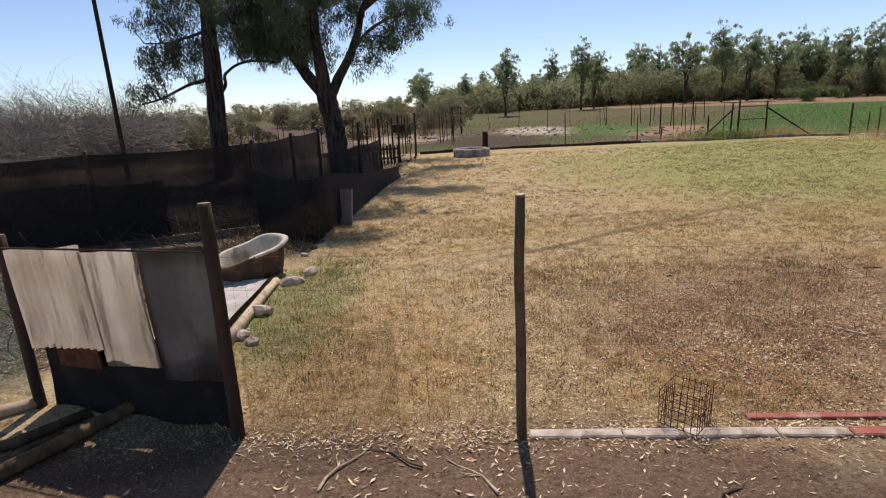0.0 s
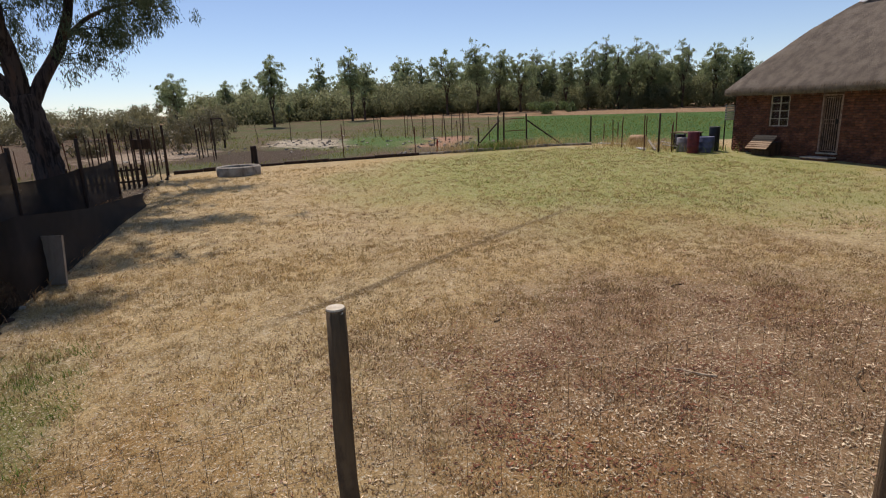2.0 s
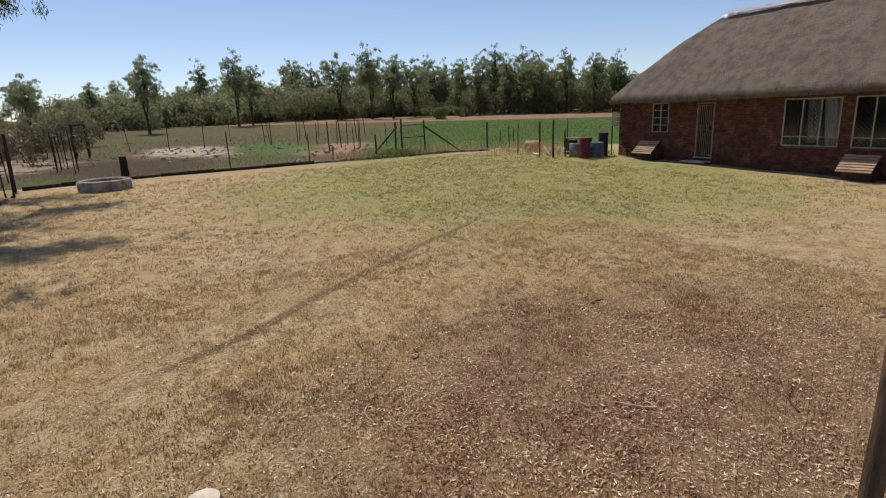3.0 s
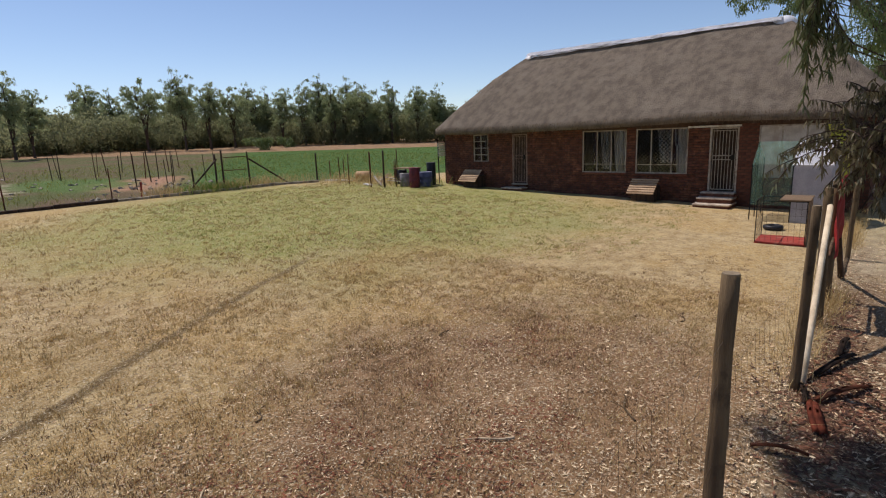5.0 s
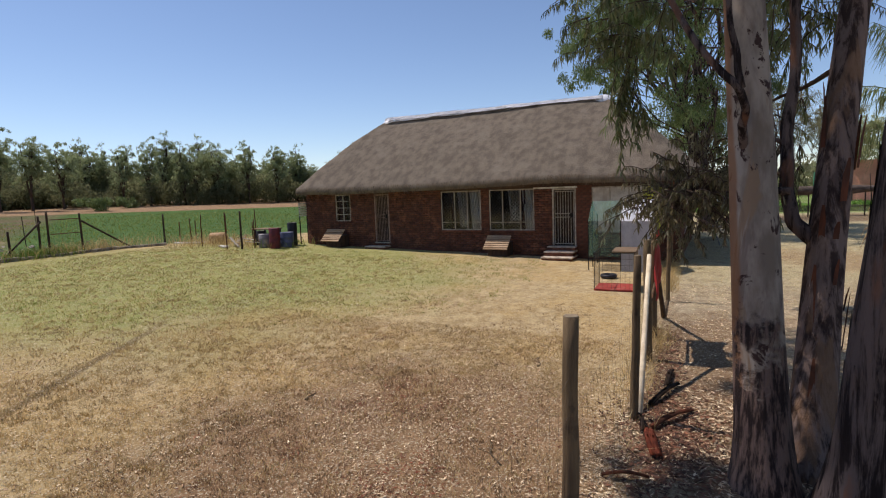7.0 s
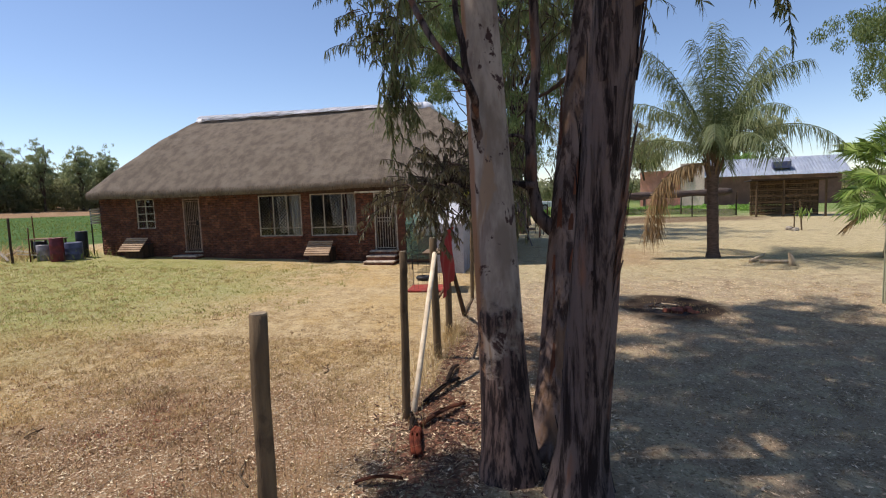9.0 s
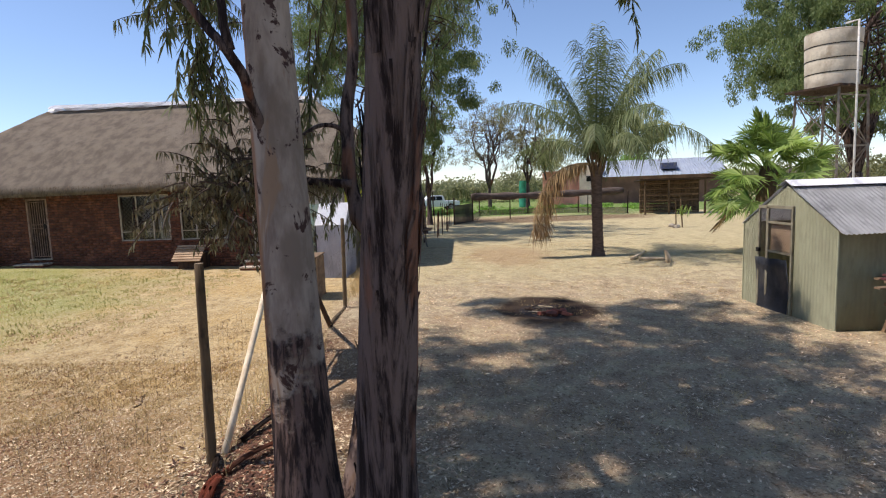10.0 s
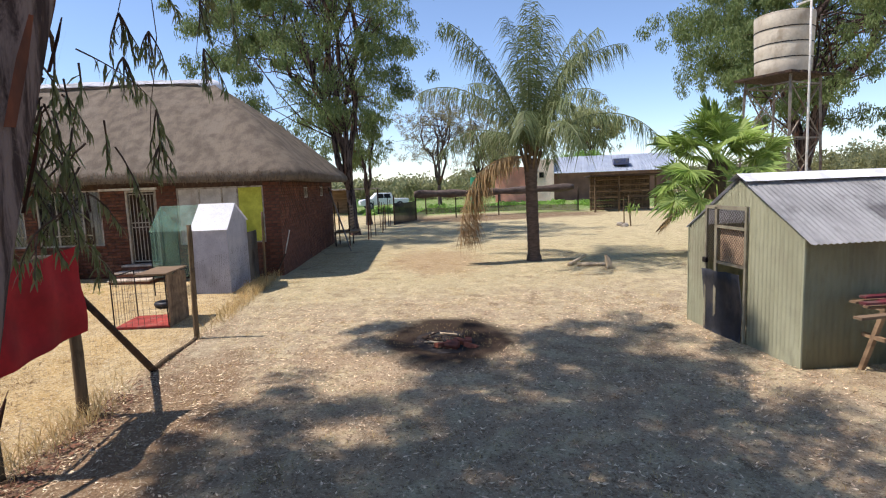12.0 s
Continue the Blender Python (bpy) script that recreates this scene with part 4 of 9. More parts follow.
def peel(bm, foot, head, r, rng, count, zmax=3.5):
    """Loose strips of bark standing off the trunk."""
    foot, head = Vector(foot), Vector(head)
    for _ in range(count):
        z = rng.uniform(0.3, zmax)
        f = (z - foot.z) / (head.z - foot.z)
        a = rng.uniform(0, 2 * math.pi)
        c = foot.lerp(head, f)
        o = Vector((math.cos(a), math.sin(a), 0))
        s = Vector((-o.y, o.x, 0)) * rng.uniform(0.012, 0.03)
        ln = rng.uniform(0.15, 0.55)
        p0 = c + o * r * 1.0
        p1 = c + o * (r * 1.02 + 0.01) + (head - foot).normalized() * ln * 0.6
        p2 = c + o * (r * 1.0 + rng.uniform(0.01, 0.05)) + (head - foot).normalized() * ln
        vs = [bm.verts.new(v) for v in (p0 - s, p0 + s, p1 + s, p1 - s, p2 + s * 0.4, p2 - s * 0.4)]
        bm.faces.new(vs[:4])
        bm.faces.new((vs[3], vs[2], vs[4], vs[5]))


def glide(points, n=6):
    """A smooth line through the given points."""
    p = [Vector(q) for q in points]
    p = [p[0] * 2 - p[1]] + p + [p[-1] * 2 - p[-2]]
    out = []
    for a, b, c, d in zip(p, p[1:], p[2:], p[3:]):
        for i in range(n):
            t = i / n
            out.append(0.5 * (2 * b + (c - a) * t + (2 * a - 5 * b + 4 * c - d) * t * t + (3 * b - a - 3 * c + d) * t ** 3))
    return out + [p[-2]]


def near_gum():
    """The many-stemmed gum tree beside the near fence."""
    t = thing("gum_tree", "tall gum tree with three stems, pale and stringy bark, drooping leaves", "tree", (5.5, 1.9, 0))
    o = Vector((-5.5, -1.9, 0))
    rng = random.Random(11)
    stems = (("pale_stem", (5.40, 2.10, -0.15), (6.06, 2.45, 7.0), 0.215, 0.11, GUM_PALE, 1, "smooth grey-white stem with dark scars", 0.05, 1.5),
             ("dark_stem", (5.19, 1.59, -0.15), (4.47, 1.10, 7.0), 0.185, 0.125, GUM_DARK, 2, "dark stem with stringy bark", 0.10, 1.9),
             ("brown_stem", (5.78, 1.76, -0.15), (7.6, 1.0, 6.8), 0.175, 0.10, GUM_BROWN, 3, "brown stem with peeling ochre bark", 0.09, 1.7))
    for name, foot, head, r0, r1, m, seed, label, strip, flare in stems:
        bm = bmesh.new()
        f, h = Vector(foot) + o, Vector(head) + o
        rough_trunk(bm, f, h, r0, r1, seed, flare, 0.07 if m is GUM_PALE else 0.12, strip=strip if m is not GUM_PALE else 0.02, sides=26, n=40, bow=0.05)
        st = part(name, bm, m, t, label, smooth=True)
        if m is not GUM_PALE:
            bm = bmesh.new()
            peel(bm, f, h, r0 * 0.93, rng, 60 if m is GUM_DARK else 22)
            part("loose_bark", bm, BARK_STRIP if m is GUM_BROWN else GUM_DARK, st, "loose strips of bark", kind="stuff")
    lv = Leaves(21)
    wood = bmesh.new()

    def limb(pts_list, r0, r1, seed, name="limb", m=TWIG, wob=0.08):
        bm = bmesh.new()
        out = glide([Vector(p) + o for p in pts_list], 7)
        n = len(out) - 1
        out = [p + Vector((noise.noise(Vector((i * 0.25, seed, 0.3))), noise.noise(Vector((i * 0.25, seed, 4.3))), 0)) * wob * 0.8 * math.sin(math.pi * i / n) for i, p in enumerate(out)]
        tube(bm, out, [r0 + (r1 - r0) * (i / n) ** 0.8 for i in range(n + 1)], 9, 0.16, seed)
        part(name, bm, m, t, smooth=True)
        return out
    # elbowed limb off the brown stem
    limb([(6.33, 1.53, 1.98), (6.36, 1.70, 2.03), (6.43, 1.84, 2.28), (6.46, 1.87, 2.9), (6.62, 1.80, 3.8), (6.75, 1.9, 6.2)], 0.085, 0.04, 31, m=GUM_DARK, wob=0.05)
    # limbs that carry the low hanging leaves
    limbs = [
        [(5.75, 2.35, 4.6), (6.2, 2.9, 5.6), (6.6, 3.3, 6.4)],
        [(5.75, 2.3, 4.9), (6.0, 2.1, 5.7), (6.4, 2.0, 6.6)],
        [(5.8, 2.35, 4.8), (6.6, 2.9, 5.4), (7.6, 3.5, 5.6)],
        [(4.75, 1.3, 3.6), (4.0, 0.6, 4.6), (3.2, 0.0, 4.9)],
        [(4.72, 1.28, 3.55), (4.9, 0.6, 4.0), (5.6, -0.2, 4.45), (6.6, -0.9, 4.8)],
        [(6.8, 1.33, 4.0), (8.0, 1.0, 5.2), (9.5, 0.6, 6.0)],
        [(6.9, 1.3, 4.4), (7.4, 0.2, 5.4), (8.2, -0.8, 6.0)],
        [(5.9, 2.35, 5.2), (5.4, 3.2, 6.4), (4.9, 4.0, 7.0)],
        [(5.95, 2.4, 6.2), (6.6, 3.0, 7.6), (7.2, 3.3, 8.6)],
        [(4.5, 1.12, 6.4), (4.0, 1.0, 8.0), (3.7, 1.3, 9.4)],
        [(4.55, 1.15, 5.6), (5.3, 0.3, 7.0), (6.1, -0.3, 8.0)],
        [(7.4, 1.05, 6.4), (8.2, 0.9, 7.8), (9.2, 1.2, 8.8)],
        [(7.45, 1.05, 6.6), (7.2, 1.6, 8.2), (7.4, 1.9, 9.8)],
        [(4.6, 1.2, 5.0), (3.6, 1.8, 6.0), (2.6, 2.2, 6.6)],
        [(5.0, 1.3, 5.2), (6.0, 2.9, 6.0), (6.5, 2.0, 6.9), (7.0, 1.2, 7.6), (7.4, 0.4, 8.4)],
        [(4.7, 1.25, 4.8), (5.7, 2.6, 5.4), (6.1, 1.2, 6.4), (6.4, 0.6, 7.2)],
    ]
    ends = []
    for i, pl in enumerate(limbs):
        pts = limb(pl, 0.038 if i == 4 else 0.06, 0.018, 40 + i * 5, wob=0.10)
        ends.append(pts)
    # crown high over the yard, open to the sky in places
    for i, pts in enumerate(ends):
        if i in (0, 1, 2):
            continue
        if i == 4:
            continue
        low = i == 3
        for k in range(7 if low else 24):
            p = pts[int(len(pts) * rng.uniform(0.45, 1.0)) - 1]
            q = p + Vector((rng.gauss(0, 0.75), rng.gauss(0, 0.75), rng.gauss(0.25, 0.45)))
            branch(wood, p, q, 0.012, 0.004, 200 + i * 30 + k, 0.15, 4, 4)
            for s in range(4):
                strands(wood, lv, q, (rng.gauss(0, 1), rng.gauss(0, 1), 0.2), rng.uniform(0.3, 0.8), rng, 0.13, 0.03)
    # the low bunch beside the pale stem
    bough = limb([(6.38, 1.84, 2.44), (6.36, 2.3, 2.48), (6.35, 2.65, 2.44), (6.3, 2.92, 2.36)], 0.04, 0.012, 120, m=GUM_DARK, wob=0.06)
    low = Leaves(22)
    for k in range(150):
        p = bough[rng.randrange(int(len(bough) * 0.45), len(bough))]
        d = Vector((rng.gauss(0, 0.8), rng.gauss(0, 0.7), rng.gauss(0.25, 0.7)))
        q = p + d.normalized() * rng.uniform(0.12, 0.55)
        branch(wood, p, q, 0.007, 0.003, 1200 + k, 0.2, 4, 4)
        for s in range(2):
            strands(wood, low, q, d + Vector((rng.gauss(0, 0.8), rng.gauss(0, 0.8), -0.2)), rng.uniform(0.15, 0.34), rng, 0.06, 0.010, drop=0.9, w=0.015, hang=1.2)
    # a small arched twig and the fork beside the pale stem
    limb([(6.45, 1.86, 2.74), (6.45, 1.92, 2.90), (6.42, 2.1, 2.93), (6.35, 2.28, 2.80)], 0.028, 0.014, 140, m=GUM_DARK, wob=0.03)
    fork = limb([(5.62, 2.29, 2.72), (5.4, 2.33, 3.0), (5.2, 2.36, 3.25), (5.25, 2.62, 3.55), (5.6, 3.0, 4.3), (6.6, 3.4, 5.1), (7.7, 3.7, 5.3)], 0.040, 0.016, 150, m=GUM_DARK, wob=0.05)
    limb([(5.2, 2.36, 3.25), (5.22, 2.42, 3.7), (5.5, 2.5, 4.5)], 0.03, 0.018, 160, m=GUM_DARK, wob=0.05)
    for k in range(54):
        c = Vector((rng.gauss(7.85, 0.15), rng.gauss(2.06, 0.15), rng.uniform(2.1, 3.3))) + o
        strands(wood, lv, c, (rng.gauss(0, 0.5), rng.gauss(0, 0.5), -0.5), rng.uniform(0.25, 0.5), rng, 0.085, 0.012, w=0.016, hang=1.6)
    branch(wood, Vector((6.9, 1.4, 3.6)) + o, Vector((7.95, 1.98, 3.3)) + o, 0.03, 0.01, 777, 0.12)
    # hanging tresses over the lawn
    for k in range(58):
        f = rng.random()
        p = Vector((8.0 - 0.6 * f + rng.gauss(0, 0.13), 3.85 - 0.5 * f + rng.gauss(0, 0.13), 4.75 - 0.55 * f + rng.gauss(0, 0.22))) + o
        strands(wood, lv, p, (rng.gauss(0, 0.7), rng.gauss(0, 0.7), 0.1), rng.uniform(0.25, 0.65), rng, 0.10, 0.011, w=0.018)
    for k in range(20):
        p = Vector((7.38 + rng.gauss(0, 0.06), 3.28 + rng.gauss(0, 0.06), rng.uniform(3.5, 4.1))) + o
        strands(wood, lv, p, (rng.gauss(0, 0.3), rng.gauss(0, 0.3), -0.6), rng.uniform(0.3, 0.6), rng, 0.11, 0.012, w=0.018)
    for k in range(8):
        p = Vector((rng.gauss(6.4, 0.25), rng.gauss(2.9, 0.2), rng.uniform(4.2, 4.9))) + o
        strands(wood, lv, p, (rng.gauss(0, 1), rng.gauss(0, 1), 0.1), rng.uniform(0.3, 0.8), rng, 0.115, 0.013, w=0.019)
    for a, ln in (((7.35, 3.4, 4.3), 1.5), ((7.3, 3.35, 4.2), 1.2), ((5.45, 2.72, 4.4), 1.2), ((7.0, 2.0, 4.4), 1.4), ((9.4, 1.2, 4.6), 0.9), ((9.3, 1.3, 4.5), 0.8), ((6.75, 2.15, 3.7), 1.2), ((7.4, -0.82, 4.5), 0.8), ((7.3, -0.75, 4.6), 0.6), ((7.0, -0.6, 4.5), 0.45), ((7.6, -0.9, 4.6), 0.5), ((6.7, 0.25, 4.5), 0.45)):
        for s in range(1 if a[1] < 0.5 or a[0] > 8 else 2):
            strands(wood, lv, Vector(a) + o + Vector((rng.gauss(0, 0.07), rng.gauss(0, 0.07), rng.gauss(0, 0.1))), (0.1, 0.1, -1), ln * rng.uniform(0.7, 1.1), rng, 0.12, 0.014)
    for k in range(16):
        p = Vector((rng.gauss(7.3, 0.3), rng.gauss(1.65, 0.2), rng.uniform(4.1, 4.9))) + o
        strands(wood, lv, p, (rng.gauss(0, 0.6), rng.gauss(0, 0.6), -0.2), rng.uniform(0.3, 0.7), rng, 0.10, 0.013, w=0.018)
    for k in range(40):
        p = Vector((rng.gauss(8.4, 0.5), rng.gauss(1.35, 0.3), rng.uniform(4.15, 5.0))) + o
        strands(wood, lv, p, (rng.gauss(0, 0.9), rng.gauss(0, 0.9), 0.0), rng.uniform(0.25, 0.6), rng, 0.10, 0.014, w=0.018)
    # long bare twigs with a few tufts, hanging beyond the brown stem
    for x, y, z0, z1, tufts in ((8.2, 1.47, 4.9, 2.75, (3.5, 2.95, 2.7)), (8.3, 1.13, 4.9, 3.35, (3.75, 3.4)), (8.1, 1.62, 4.9, 3.3, (3.6, 3.3))):
        pts = [Vector((x + 0.04 * math.sin(i * 1.1 + x), y + 0.05 * math.sin(i * 0.8), z0 + (z1 - z0) * i / 9)) + o for i in range(10)]
        tube(wood, pts, [0.006 - 0.0004 * i for i in range(10)], 4, cap=False)
        for z in tufts:
            for s in range(5):
                strands(wood, lv, Vector((x + 0.03, y, z)) + o, (rng.gauss(0, 0.35), rng.gauss(0, 0.35), -0.8), rng.uniform(0.15, 0.34), rng, 0.08, 0.018, w=0.016, hang=1.8)
    # the wide upper crown that shades the yard
    masses = ((8.9, 4.1, 1.7, 1.1, 78), (7.3, 4.7, 1.6, 1.1, 58), (6.3, 2.7, 1.5, 1.2, 34), (10.9, 2.3, 1.4, 1.1, 44), (5.2, 7.3, 1.0, 0.5, 20), (11.9, 3.9, 0.9, 0.6, 14), (5.6, 5.4, 1.6, 1.3, 60), (7.3, 5.9, 1.6, 0.6, 22), (8.6, 5.7, 1.5, 0.6, 14), (8.6, 1.6, 1.6, 0.8, 16), (12.6, 4.8, 0.7, 0.7, 10), (4.4, 3.8, 1.2, 1.4, 34), (9.6, 5.6, 1.0, 0.6, 14), (10.2, 1.0, 1.6, 0.9, 28), (8.0, 0.5, 1.5, 0.8, 6), (11.9, -0.3, 1.2, 0.8, 8),
              (11.7, 2.3, 1.0, 0.7, 34), (10.1, 3.4, 1.3, 1.0, 66), (9.0, 2.4, 1.4, 0.9, 54), (8.7, 6.4, 1.2, 0.7, 18), (10.3, 6.4, 1.0, 0.6, 10), (7.6, 3.4, 1.2, 1.0, 46), (12.1, 1.2, 0.8, 0.6, 16), (13.0, 5.0, 0.7, 0.4, 7))
    for mx, my, rx, ry, count in masses:
      for k in range(int(count * (0.68 if my > 3.6 else 0.56))):
        z = rng.uniform(7.6, 10.8)
        c = Vector((rng.gauss(mx, rx * 0.6), rng.gauss(my, ry * 0.6) + 0.54 * (z - 9.2), z))
        lv.cloud(c + o, rng.uniform(0.2, 0.46), 190, 0.15, 0.036, 0.7, (1, 1, 0.7))
        near = min((p for pts in ends for p in pts), key=lambda p: (p - c - o).length)
        if (near - c - o).length < 4.5:
            branch(wood, near, c + o, 0.022, 0.006, 900 + k + int(mx * 97), 0.12, 5, 4)
    part("twig_mass", wood, TWIG, t, "thin hanging twigs", kind="stuff")
    me = lv.mesh("leaf_crown", LEAF_GUM)
    ob = new("leaf_crown", me)
    ob.parent = t
    tagged(ob, "narrow drooping grey-green leaves", kind="stuff")
    ob = new("low_foliage", low.mesh("low_foliage", LEAF_DRY))
    ob.parent = t
    tagged(ob, "dense bunch of dull brownish leaves", kind="stuff")


near_gum()


def spread_tree(name, label, at, height, trunk_r, lean, crown, seed, material=LEAF_SHADE, bark=GUM_DARK, forks=3, leaf=0.22, lw=0.05, per=150, clumps=60, first=0.28, bare=0.0, group="", size=0.42, extra=()):
    """A tree of forking limbs; leaf clumps cling to the ends of its twigs. crown: half widths and half height."""
    rng = random.Random(seed)
    t = thing(name, label, "tree", at, group=group, turn=0)
    trunk = bmesh.new()
    fork = Vector((lean[0] * first, lean[1] * first, height * first))
    rough_trunk(trunk, (0, 0, -0.2), fork, trunk_r, trunk_r * 0.75, seed, 1.5, 0.12, 12, 12, 0.1)
    part("trunk", trunk, bark, t, smooth=True)
    wood = bmesh.new()
    lv = Leaves(seed)
    centre = Vector((lean[0], lean[1], height - crown[2]))
    tips = []
    for k in range(forks):
        a = 2 * math.pi * (k + rng.random() * 0.5) / forks
        e = centre + Vector((math.cos(a) * crown[0] * 0.35, math.sin(a) * crown[1] * 0.35, crown[2] * rng.uniform(-0.1, 0.7)))
        main = branch(wood, fork, e, trunk_r * 0.62, trunk_r * 0.22, seed + k, 0.18, 7, 8)
        for j in range(max(3, clumps // forks)):
            i = rng.randrange(2, len(main))
            d = Vector((rng.gauss(0, 1), rng.gauss(0, 1), rng.gauss(0.15, 0.8))).normalized()
            q = centre + Vector((d.x * crown[0], d.y * crown[1], d.z * crown[2])) * rng.uniform(0.55, 1.05)
            if (q - main[i]).length > crown[0] * 1.5:
                q = main[i].lerp(q, 0.6)
            branch(wood, main[i], q, trunk_r * 0.16, 0.012, seed * 3 + k * 50 + j, 0.16, 5, 5)
            tips.append(q)
    for j, e in enumerate(extra):
        q = Vector(e)
        branch(wood, main[3], q, trunk_r * 0.2, 0.015, seed + 900 + j, 0.12, 7, 6)
        tips += [q, q + Vector((rng.gauss(0, 0.5), rng.gauss(0, 0.5), rng.gauss(0, 0.3)))]
    for q in tips:
        if rng.random() < bare:
            continue
        s = rng.uniform(0.6, 1.2) * size * (crown[0] * crown[2]) ** 0.5
        lv.cloud(q, s, int(per * rng.uniform(0.6, 1.3)), leaf, lw, 0.7, (1, 1, 0.75))
        for k in range(3):
            c = q + Vector((rng.gauss(0, s), rng.gauss(0, s), rng.gauss(-0.1, s * 0.7)))
            lv.cloud(c, s * 0.45, int(per * 0.3), leaf, lw, 0.8)
    part("branchwork", wood, bark, t, smooth=True)
    me = lv.mesh("crown", material, True)
    ob = new("crown", me)
    ob.parent = t
    tagged(ob, "open crown of small leaves")
    return t


# trees round the lawn and the yard
def limbed_tree(label, at, trunk, limbs, tufts, seed, leaf=0.10, lw=0.022):
    """A gum tree of given trunk and limbs. trunk, limbs: points and their thickness; tufts: middle, half sizes and count of leaf sprays."""
    t = thing("gum_tree", label, "tree", at)
    rng = random.Random(seed)
    pts, r0, r1 = trunk
    line = glide(pts, 8)
    n = len(line) - 1
    bm = bmesh.new()
    tube(bm, line, [(r0 + (r1 - r0) * i / n) * (1 + 0.5 * math.exp(-i * 0.55)) for i in range(n + 1)], 16, 0.22, seed)
    part("trunk", bm, GUM_BLACK, t, smooth=True)
    wood = [p for p in line[n // 2:]]
    for k, (pts, r0, r1) in enumerate(limbs):
        line = glide(pts, 6)
        n = len(line) - 1
        line = [p + Vector((noise.noise(Vector((i * 0.3, k, seed))), noise.noise(Vector((i * 0.3, k, seed + 5))), 0)) * 0.12 * (i / n) for i, p in enumerate(line)]
        bm = bmesh.new()
        tube(bm, line, [r0 + (r1 - r0) * i / n for i in range(n + 1)], 10, 0.18, seed + k)
        part("limb", bm, GUM_BLACK, t, smooth=True)
        wood += line[1:]
    twigs, lv = bmesh.new(), Leaves(seed)
    for c, size, count in tufts:
        for _ in range(int(count * 1.3)):
            q = Vector(c) + Vector([rng.gauss(0, 0.55) * e for e in size])
            near = min(wood, key=lambda p: (p - q).length + 0.5 * max(0.0, p.z - q.z))
            w = branch(twigs, near, q, 0.022, 0.005, rng.random() * 400, 0.16, 5, 4)
            for _ in range(3):
                e = q + Vector((rng.gauss(0, 0.28), rng.gauss(0, 0.28), rng.gauss(-0.05, 0.2)))
                lv.cloud(e, rng.uniform(0.14, 0.32), int(rng.uniform(60, 110)), leaf, lw, 0.9, (1, 1, 1.25))
            lv.cloud(w[3], 0.2, 14, leaf, lw, 0.9)
    part("twigwork", twigs, GUM_BLACK, t, "thin dark twigs", kind="stuff")
    ob = new("crown", lv.mesh("crown", LEAF_PEN, True))
    ob.parent = t
    tagged(ob, "open crown of small drooping leaves", kind="stuff")


# its high outer limbs and sprays are out of view, added to shade the lawn
limbed_tree("spreading dark gum tree by the netted pen fence", (-3.6, 19.0, gz(-3.6, 19.0)),
            ([(0.3, 0, -0.2), (0.17, 0, 0.8), (0.14, 0, 1.6), (0.03, 0, 2.25), (-0.06, 0, 2.8)], 0.36, 0.31),
            [([(-0.05, 0, 2.6), (-0.67, 0.2, 3.36), (-1.23, 0.5, 4.2), (-1.6, 0.9, 5.0), (-1.9, 1.3, 6.4), (-2.3, 1.6, 8.0)], 0.22, 0.05),
             ([(-0.05, 0, 2.6), (-0.1, -0.3, 3.9), (-0.1, -0.7, 4.9), (0.05, -1.2, 6.6), (0.2, -1.5, 8.6)], 0.24, 0.05),
             ([(0.06, 0, 2.55), (0.49, 0.1, 3.3), (0.89, 0.3, 4.0), (1.36, 0.2, 5.2), (1.8, 0.4, 6.3), (2.4, 0.6, 8.0)], 0.19, 0.04),
             ([(0.95, 0.3, 4.1), (1.6, 0.8, 4.8), (2.5, 1.1, 5.2), (3.3, 1.4, 5.2)], 0.07, 0.02),
             ([(-1.2, 0.5, 4.2), (-1.9, -0.2, 4.6), (-2.5, -0.8, 4.9)], 0.08, 0.02),
             ([(0.0, -0.8, 5.2), (1.4, -2.6, 6.4), (2.0, -4.4, 8.4)], 0.09, 0.03),
             ([(1.4, 0.2, 5.3), (2.6, 2.4, 6.6), (3.6, 4.6, 7.3), (3.4, 6.4, 7.5)], 0.09, 0.03)],
            [((-2.4, 0, 4.9), (0.6, 1.2, 0.5), 12), ((-1.5, 0.3, 4.7), (0.6, 1.4, 0.5), 16), ((-0.8, 0, 4.5), (0.6, 1.5, 0.5), 18), ((-0.5, 0.2, 3.95), (0.4, 0.9, 0.3), 8),
             ((-1.2, 0, 5.5), (0.9, 1.8, 0.6), 26), ((-2.0, 0.6, 6.0), (0.9, 1.6, 0.7), 20), ((0.0, 0, 5.6), (0.7, 1.8, 0.6), 20), ((0.8, 0, 5.7), (0.6, 1.4, 0.5), 12),
             ((1.6, 0.3, 4.2), (0.4, 0.8, 0.3), 6), ((2.2, 0.6, 4.4), (0.5, 0.9, 0.3), 9), ((2.5, 0.8, 5.2), (0.6, 0.9, 0.4), 12), ((3.2, 1.2, 5.3), (0.5, 0.6, 0.35), 8), ((1.3, 0.1, 3.55), (0.25, 0.4, 0.2), 3),
             ((-0.2, -0.5, 7.0), (1.8, 2.2, 0.9), 40), ((1.6, 0, 7.0), (1.4, 1.8, 0.9), 26), ((-2.2, 0.8, 7.2), (1.3, 1.6, 0.8), 24), ((0.2, -0.5, 8.6), (2.0, 2.2, 0.7), 30), ((1.9, -4.2, 8.6), (0.9, 0.5, 0.4), 26), ((2.2, -2.6, 7.8), (1.2, 0.5, 0.4), 26), ((3.4, -0.2, 7.6), (1.6, 0.5, 0.35), 36), ((3.9, 4.2, 7.4), (1.5, 0.6, 0.35), 32), ((3.2, 6.6, 7.4), (1.3, 0.7, 0.35), 26), ((-2.7, 0, 5.5), (0.7, 1.0, 0.4), 16), ((-1.9, 0.2, 4.15), (0.5, 0.8, 0.25), 9)], 61)
